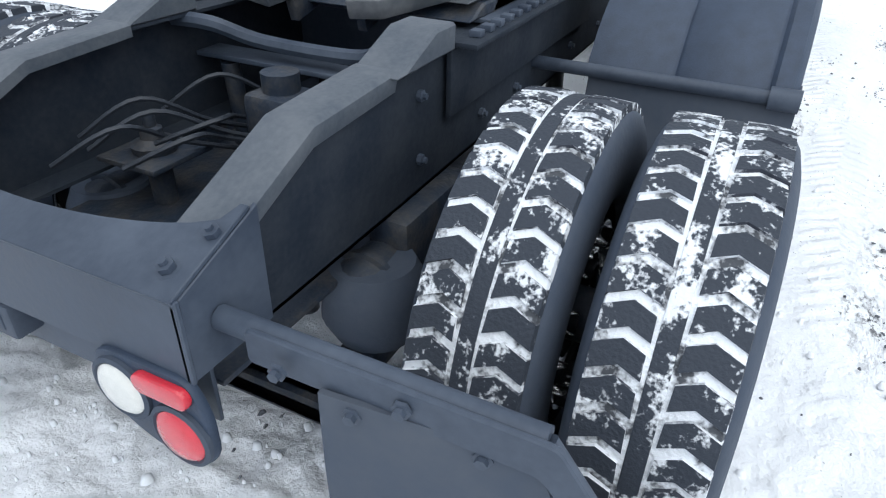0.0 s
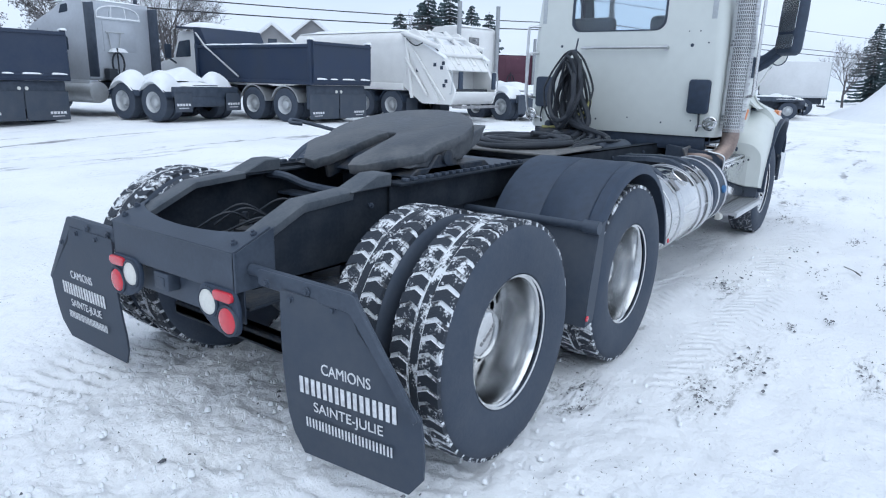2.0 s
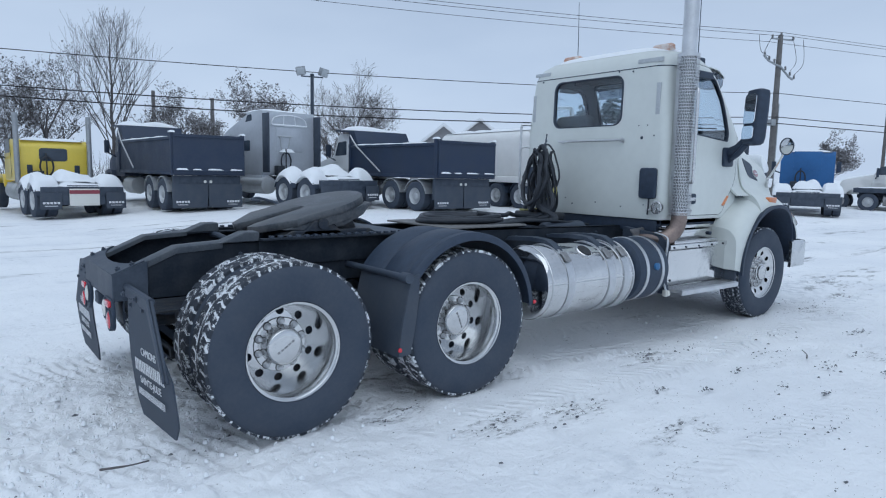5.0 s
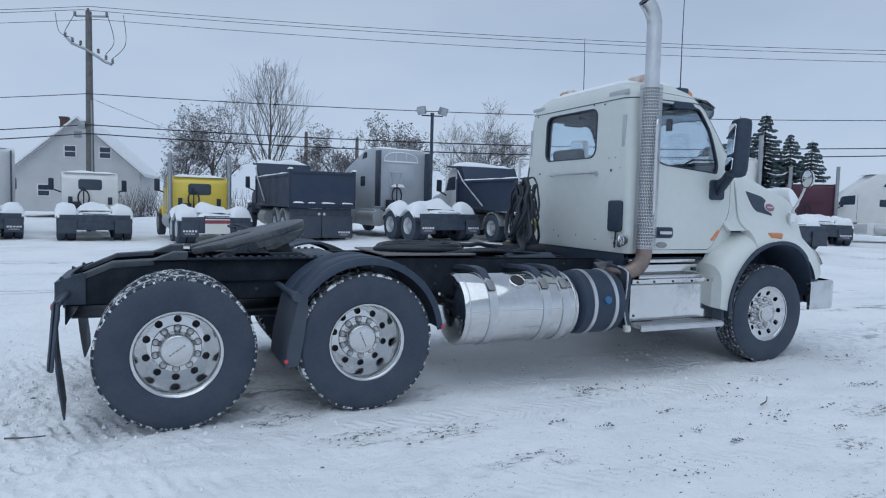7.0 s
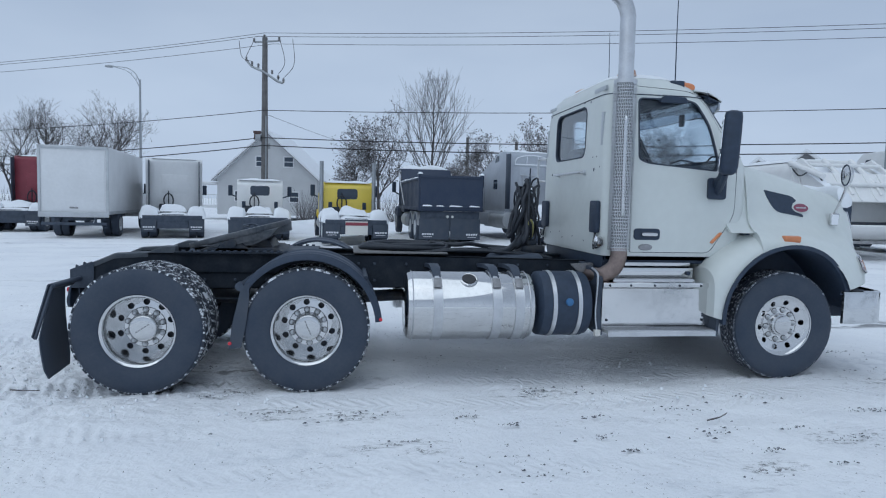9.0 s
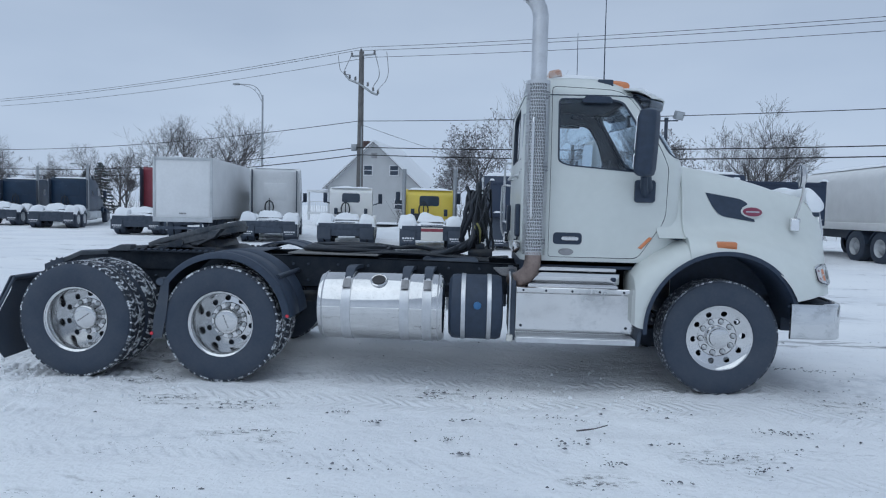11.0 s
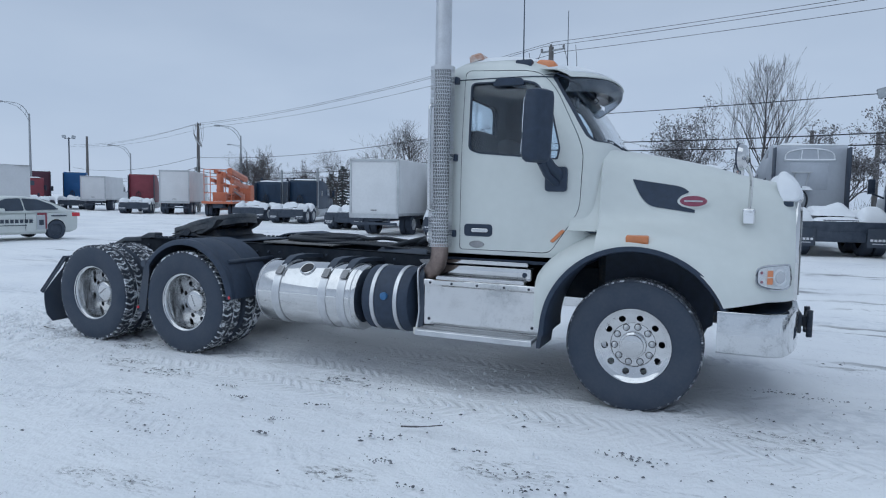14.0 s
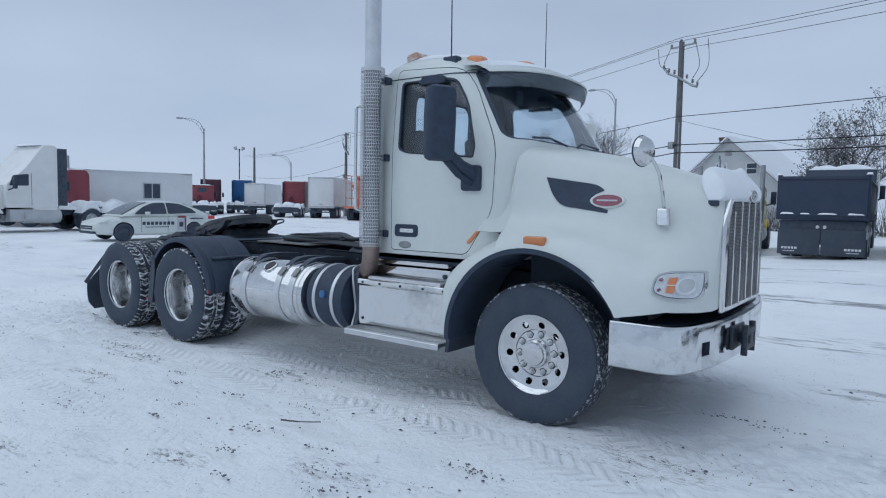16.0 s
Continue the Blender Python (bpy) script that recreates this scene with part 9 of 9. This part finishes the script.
# ---------- trees ----------
def bare_tree(x, y, h, seed, spread=0.42, leaves=0, stems=1, label="bare winter tree with fine twigs", z=0.0, up=0.14):
    rng = random.Random(seed)
    v = thing("tree", label, "tree", "roadside trees", pose(x, y, z, 0, 0, rng.uniform(0, 360)))
    big, fine = [], []
    tips = []

    def grow(p, d, length, r, lev):
        n = 3 if lev < 2 else 2
        pts, rad = [p.copy()], [r]
        q, dd = p.copy(), d.copy()
        for i in range(n):
            dd = (dd + Vector((rng.uniform(-1, 1), rng.uniform(-1, 1), rng.uniform(-0.3, 0.7))) * 0.11).normalized()
            q = q + dd * (length / n)
            pts.append(q.copy())
            rad.append(r * (1 - 0.5 * (i + 1) / n))
        (big if lev < 3 else fine).append((pts, rad, 6 if lev < 2 else (4 if lev == 2 else 3)))
        tips.append(q.copy())
        if lev >= 5 or length < 0.22:
            return
        kids = ((7, 6, 4, 3, 2) if up < 0.3 else (6, 5, 4, 3, 1))[lev]
        for k in range(kids):
            t = rng.uniform(0.35 if lev else 0.25, 1.0)
            i = min(n - 1, int(t * n))
            b = pts[i].lerp(pts[i + 1], t * n - i)
            side = Vector((rng.uniform(-1, 1), rng.uniform(-1, 1), rng.uniform(-0.1, 0.5)))
            side = (side - dd * side.dot(dd)).normalized()
            nd = (dd * (1 - spread) + side * (spread + rng.uniform(0, 0.18)) + Vector((0, 0, up))).normalized()
            grow(b, nd, length * rng.uniform(0.5, 0.72), rad[i] * rng.uniform(0.42, 0.6), lev + 1)
    if up > 0.3:
        # one straight stem feathered with steep branches
        top_pts = [Vector((0.05 * math.sin(i * 1.3), 0.05 * math.cos(i * 1.7), -0.1 + (h + 0.1) * i / 12)) for i in range(13)]
        big.append((top_pts, [0.17 * (1 - i / 12.5) + 0.008 for i in range(13)], 7))
        for k in range(30):
            t = 0.14 + 0.84 * (k + rng.random()) / 30
            az = k * 2.4 + rng.uniform(-0.4, 0.4)
            lean = rng.uniform(0.42, 0.70)
            grow(Vector((0, 0, h * t)), Vector((lean * math.cos(az), lean * math.sin(az), 1)).normalized(), h * (0.46 * (1 - t) ** 0.75 + 0.05), 0.06 * (1 - t) + 0.012, 2)
        stems = 0
    for k in range(stems):
        a = rng.uniform(0, 6.28)
        lean = 0.0 if stems == 1 else 0.22
        grow(Vector((0.12 * math.cos(a) * (stems > 1), 0.12 * math.sin(a) * (stems > 1), -0.1)), Vector((lean * math.cos(a), lean * math.sin(a), 1)).normalized(), h * (0.46 if up < 0.3 else 0.5), (0.016 * h + 0.02) / stems ** 0.5, 0)

    def tubes(rows):
        verts, faces = [], []
        for pts, rad, sg in rows:
            o = len(verts)
            for i, p in enumerate(pts):
                t = (pts[min(i + 1, len(pts) - 1)] - pts[max(0, i - 1)]).normalized()
                a = t.cross(Vector((0.3, 0.9, 0.2))).normalized()
                b = t.cross(a)
                rr = max(rad[i], 0.0065)
                verts += [tuple(p + (a * math.cos(6.2832 * j / sg) + b * math.sin(6.2832 * j / sg)) * rr) for j in range(sg)]
            for i in range(len(pts) - 1):
                for j in range(sg):
                    faces.append((o + i * sg + j, o + i * sg + (j + 1) % sg, o + (i + 1) * sg + (j + 1) % sg, o + (i + 1) * sg + j))
        me = bpy.data.meshes.new("tree")
        me.from_pydata(verts, [], faces)
        me.materials.append(BARK)
        me.shade_smooth()
        return me
    part("trunk", tubes(big), None, v, "grey brown trunk and limbs")
    part("crown", tubes(fine), None, v, "crown of fine bare twigs")
    if leaves:
        verts, faces = [], []
        for p in tips:
            if p.z < h * 0.25:
                continue
            for k in range(leaves):
                c = p + Vector((rng.gauss(0, 0.10), rng.gauss(0, 0.10), rng.gauss(-0.04, 0.10)))
                a = Vector((rng.uniform(-1, 1), rng.uniform(-1, 1), rng.uniform(-1, 1))).normalized() * rng.uniform(0.05, 0.10)
                b = a.cross(Vector((rng.uniform(-1, 1), rng.uniform(-1, 1), 0.4))).normalized() * rng.uniform(0.03, 0.06)
                o = len(verts)
                verts += [tuple(c - a), tuple(c + b), tuple(c + a), tuple(c - b)]
                faces.append((o, o + 1, o + 2, o + 3))
        me = bpy.data.meshes.new("leaves")
        me.from_pydata(verts, [], faces)
        me.materials.append(DRYLEAF)
        part("leaves", me, None, v, "dry brown leaves holding snow")
    return v


def spruce(x, y, h, seed, z=0.0):
    rng = random.Random(seed)
    v = thing("spruce_tree", "dark green spruce with drooping boughs", "tree", "spruces", pose(x, y, z))
    part("trunk", pipe([(0, 0, -0.1), (0, 0, h * 0.5), (0, 0, h)], [0.16, 0.09, 0.012], 7), BARK, v)
    verts, faces = [], []
    zz = 0.9
    while zz < h:
        f = max(0.0, 1 - zz / h)
        reach = 0.36 * h * f ** 0.85 + 0.15
        for k in range(9 if f > 0.2 else 6):
            a = rng.uniform(0, 6.283)
            R = reach * rng.uniform(0.7, 1.12)
            d, side = Vector((math.cos(a), math.sin(a), 0)), Vector((-math.sin(a), math.cos(a), 0))
            m = max(4, int(R / 0.16))
            for i in range(m):
                t = (i + 0.6) / m
                c = d * R * t + Vector((0, 0, zz - 0.30 * R * t + 0.18 * R * t * t * t))
                for s in (-1, 1):
                    L = (0.12 + 0.30 * (1 - t) * min(1, R)) * rng.uniform(0.7, 1.2)
                    e = c + side * s * L + d * L * 0.55 + Vector((0, 0, -0.10 - rng.uniform(0, 0.10)))
                    o = len(verts)
                    verts += [tuple(c + d * 0.06), tuple(c - d * 0.10), tuple(e - d * 0.05 - Vector((0, 0, 0.07))), tuple(e + d * 0.06)]
                    faces.append((o, o + 1, o + 2, o + 3))
        zz += 0.24 + 0.16 * f
    me = bpy.data.meshes.new("boughs")
    me.from_pydata(verts, [], faces)
    me.materials.append(NEEDLE)
    part("crown", me, None, v, "layered needle boughs")


bare_tree(8.5, 47.4, 11.0, 5, 0.34, 0, 1, "tall bare tree with upswept branches", up=0.40)
bare_tree(3.9, 42.1, 8.6, 6, 0.45, 1)
bare_tree(1.7, 43.0, 7.2, 7, 0.48, 1)
bare_tree(9.8, 42.5, 6.3, 9, 0.5, 1)
bare_tree(16.2, 37.4, 8.6, 10, 0.46, 2)
bare_tree(22.6, 37.0, 10.2, 12, 0.46, 0, 2)
bare_tree(12.9, 43.7, 8.2, 21, 0.48, 2)
bare_tree(25.5, 45.0, 7.0, 13, 0.45, 1)
bare_tree(-20.0, 56.0, 11.5, 14, 0.46)
bare_tree(-25.5, 57.0, 11.5, 15, 0.42)
bare_tree(-22.5, 60.0, 11.5, 31, 0.44)
bare_tree(-33.0, 59.0, 7.6, 32, 0.44)
bare_tree(-30.8, 56.0, 7.0, 16, 0.40)
bare_tree(-28.6, 58.0, 10.5, 36, 0.40)
bare_tree(-35.5, 58.0, 8.0, 24, 0.45)
bare_tree(-41.2, 52.4, 8.0, 51, 0.46, 0, 2)
bare_tree(-38.0, 54.7, 6.6, 52, 0.48, 0, 2)
bare_tree(-52.0, 66.0, 9.0, 17, 0.46)
bare_tree(-57.0, 70.0, 8.5, 18, 0.46)
bare_tree(43.0, 33.0, 8.0, 19, 0.42)
bare_tree(62.0, 14.0, 7.0, 20, 0.45)
bare_tree(73.4, 4.8, 7.0, 26, 0.45)
bare_tree(54.0, 17.7, 5.6, 27, 0.45, 2)
for i, (x, y, h) in enumerate(((42.8, 32.5, 9.2), (44.9, 31.8, 9.5), (45.6, 30.0, 7.7), (47.0, 29.2, 7.3), (41.0, 34.0, 7.0), (44.2, 34.2, 8.0), (92, 4, 9.3), (96, 3, 8.2), (-36.0, 60.5, 5.6), (-37.0, 59.5, 4.6))):
    spruce(x, y, h, 40 + i)

# low hedge of brush along the road
rng = random.Random(5)
verts, faces = [], []
for i in range(2600):
    t = rng.random()
    if rng.random() < 0.6:
        bx, by = -2 + 26 * t, 41.5 - 9 * t + rng.gauss(0, 1.0)
    else:
        bx, by = -62 + 44 * t, 62 - 6 * t + rng.gauss(0, 1.5)
    c = Vector((bx, by, 0.2))
    d = Vector((rng.gauss(0, 0.35), rng.gauss(0, 0.35), 1)).normalized() * rng.uniform(0.8, 2.3)
    o = len(verts)
    s = Vector((0.014, 0.008, 0))
    verts += [tuple(c - s), tuple(c + s), tuple(c + d + s * 0.3), tuple(c + d - s * 0.3)]
    faces.append((o, o + 1, o + 2, o + 3))
me = bpy.data.meshes.new("brush")
me.from_pydata(verts, [], faces)
me.materials.append(BARK)
tagged(new("brush", me), "bare grey brush along the road", "shrubs", kind="stuff")


# snow banks: the heap beside the yard and the low ridge by the road
def bank(name, label, cx, cy, rx, ry, h, seed, turn=0):
    bm = bmesh.new()
    n, mgrid = 34, []
    for i in range(n + 1):
        row = []
        for j in range(n + 1):
            u, w = -1 + 2 * i / n, -1 + 2 * j / n
            r = math.hypot(u, w)
            f = max(0.0, 1 - r) ** 0.8
            z = h * f * (0.8 + 0.5 * noise.noise((u * 3 + seed, w * 3, 1))) + 0.08 * f * noise.noise((u * 11, w * 11, seed)) - 0.12
            row.append(bm.verts.new((u * rx, w * ry, z)))
        mgrid.append(row)
    for i in range(n):
        for j in range(n):
            bm.faces.new((mgrid[i][j], mgrid[i + 1][j], mgrid[i + 1][j + 1], mgrid[i][j + 1]))
    ob = part(name, bm, SNOWCAP)
    ob.matrix_world = pose(cx, cy, height(cx, cy), 0, 0, turn)
    return tagged(ob, label, "snow", kind="stuff")


bank("snow_heap", "tall heap of ploughed snow", 50, -5.2, 14, 8.6, 5.6, 2)
bank("snow_bank", "low ploughed snow bank along the road", 2, 30.5, 12, 3.0, 0.9, 4, -20)
bank("snow_bank", "low ploughed snow bank along the road", -28, 44, 30, 4.0, 1.0, 6, -28)
bank("snow_bank", "low ploughed snow bank along the road", 30, 24, 16, 3.0, 0.9, 8, -20)

# ---------- litter on the snow ----------
DIRT = mat("dark_slush_clod", (0.095, 0.10, 0.115), 0.9, scale=14, col2=(0.30, 0.31, 0.33), thr=(0.72, 0.95), bump=0.6, bscale=40)


def twig(x0, y0, x1, y1):
    w = part("twig", pipe(spline([(x0, y0, 0.012), ((x0 + x1) / 2 + 0.01, (y0 + y1) / 2 - 0.015, 0.012), (x1, y1, 0.012)], 4), [0.006] * 4 + [0.004] * 5, 6), BARK)
    tagged(w, "thin dark twig lying on snow", "twig", "fallen twigs")


for tw in ((4.31, -2.23, 4.56, -2.08), (-1.01, -1.09, -0.78, -1.12)):
    twig(*tw)
rng = random.Random(8)


def clods(cx, cy, n, spread, size):
    """A patch of dirty slush crumbs pressed into the snow."""
    for k in range(n):
        x, y, r = cx + rng.gauss(0, spread), cy + rng.gauss(0, spread * 0.5), size * rng.uniform(0.35, 1.0)
        bm = bmesh.new()
        bmesh.ops.create_icosphere(bm, subdivisions=1, radius=r)
        for v_ in bm.verts:
            v_.co *= 1 + 0.35 * noise.noise(v_.co * 30 + Vector((x, y, 0)))
            v_.co.z *= 0.25
        ob = part("slush_clod", bm, DIRT)
        ob.location = (x, y, -0.001)
        tagged(ob, "small dark clod of dirty slush", "clod", "dirty slush clods")


patches = ((2.55, -1.97, 0.055), (3.25, -1.36, 0.10), (3.78, -1.41, 0.13), (2.81, -2.16, 0.05), (3.51, -2.05, 0.06), (3.38, -2.47, 0.08), (3.50, -2.71, 0.05), (2.92, -3.04, 0.12), (5.12, -1.61, 0.12), (5.66, -2.05, 0.09), (4.46, -2.78, 0.07), (5.19, -2.60, 0.11), (5.36, -2.80, 0.10), (4.21, -1.91, 0.10), (4.29, -2.44, 0.08), (5.90, -2.08, 0.09), (6.44, -1.60, 0.14), (6.10, -1.48, 0.08), (4.75, -3.04, 0.05), (4.94, -2.38, 0.07), (5.89, -2.06, 0.10), (6.76, 0.01, 0.12), (7.12, -0.05, 0.10), (6.59, 1.64, 0.18), (7.44, 1.44, 0.16), (1.76, -1.87, 0.16), (1.11, -1.78, 0.14), (0.71, -1.25, 0.12), (2.01, -2.48, 0.14), (2.08, -3.79, 0.10), (3.25, -3.67, 0.12))
for cx, cy, sp in patches:
    clods(cx, cy, 4, sp, 0.013)

# loose crumbs of gravel and dirt, too many to count
rng = random.Random(21)
heaps = [(rng.uniform(-3.5, 9.5), rng.uniform(-5.6, 0.2), rng.uniform(0.06, 0.35)) for k in range(110)] + list(patches) * 2
verts, faces = [], []
for k in range(1300):
    if rng.random() < 0.82:
        hx, hy, sp = rng.choice(heaps)
        u = rng.gauss(0, sp)
        x, y = hx + u, hy + 0.25 * u + rng.gauss(0, sp * 0.3)
    else:
        x, y = rng.uniform(-4.5, 11), rng.uniform(-6, 3.5)
    rr = 0.003 + 0.010 * rng.random() ** 4
    o, a0 = len(verts), rng.uniform(0, 6.28)
    zg = -0.004
    ring = [(x + rr * rng.uniform(0.6, 1.4) * 1.5 * math.cos(a0 + 1.2566 * j), y + rr * rng.uniform(0.6, 1.4) * math.sin(a0 + 1.2566 * j), zg) for j in range(5)]
    verts += ring + [(x + rr * 0.2, y, 0.003 + rr * rng.uniform(0.15, 0.4))]
    faces += [(o + j, o + (j + 1) % 5, o + 5) for j in range(5)]
me = bpy.data.meshes.new("gravel")
me.from_pydata(verts, [], faces)
me.materials.append(DIRT)
tagged(new("gravel", me), "scattered dark crumbs of gravel and dirt on snow", "gravel", kind="stuff")

# lumps of snow thrown up beside the wheel tracks
rng = random.Random(33)
verts, faces = [], []
for k in range(1300):
    if k < 900:
        x, y = rng.uniform(-2.6, 0.1), rng.gauss(-0.1, 0.9)
    else:
        x, y = rng.uniform(-4, 9.5), rng.choice((-1.62, -1.28, -1.45, -0.55, 1.3, -2.3)) + rng.gauss(0, 0.12)
    rr = 0.004 + 0.013 * rng.random() ** 3
    o, a0, hh = len(verts), rng.uniform(0, 6.28), rr * rng.uniform(0.4, 0.7)
    for q, h in ((1.0, -0.012), (0.72, hh * 0.72)):
        verts += [(x + q * rr * rng.uniform(0.75, 1.3) * math.cos(a0 + 1.0472 * j), y + q * rr * rng.uniform(0.75, 1.3) * math.sin(a0 + 1.0472 * j), h) for j in range(6)]
    verts.append((x, y, hh))
    faces += [(o + j, o + (j + 1) % 6, o + 6 + (j + 1) % 6, o + 6 + j) for j in range(6)] + [(o + 6 + j, o + 6 + (j + 1) % 6, o + 12) for j in range(6)]
me = bpy.data.meshes.new("snow_lumps")
me.from_pydata(verts, [], faces)
me.materials.append(SNOWCAP)
me.shade_smooth()
tagged(new("snow_lumps", me), "small loose lumps of white snow beside tracks", "snow", kind="stuff")
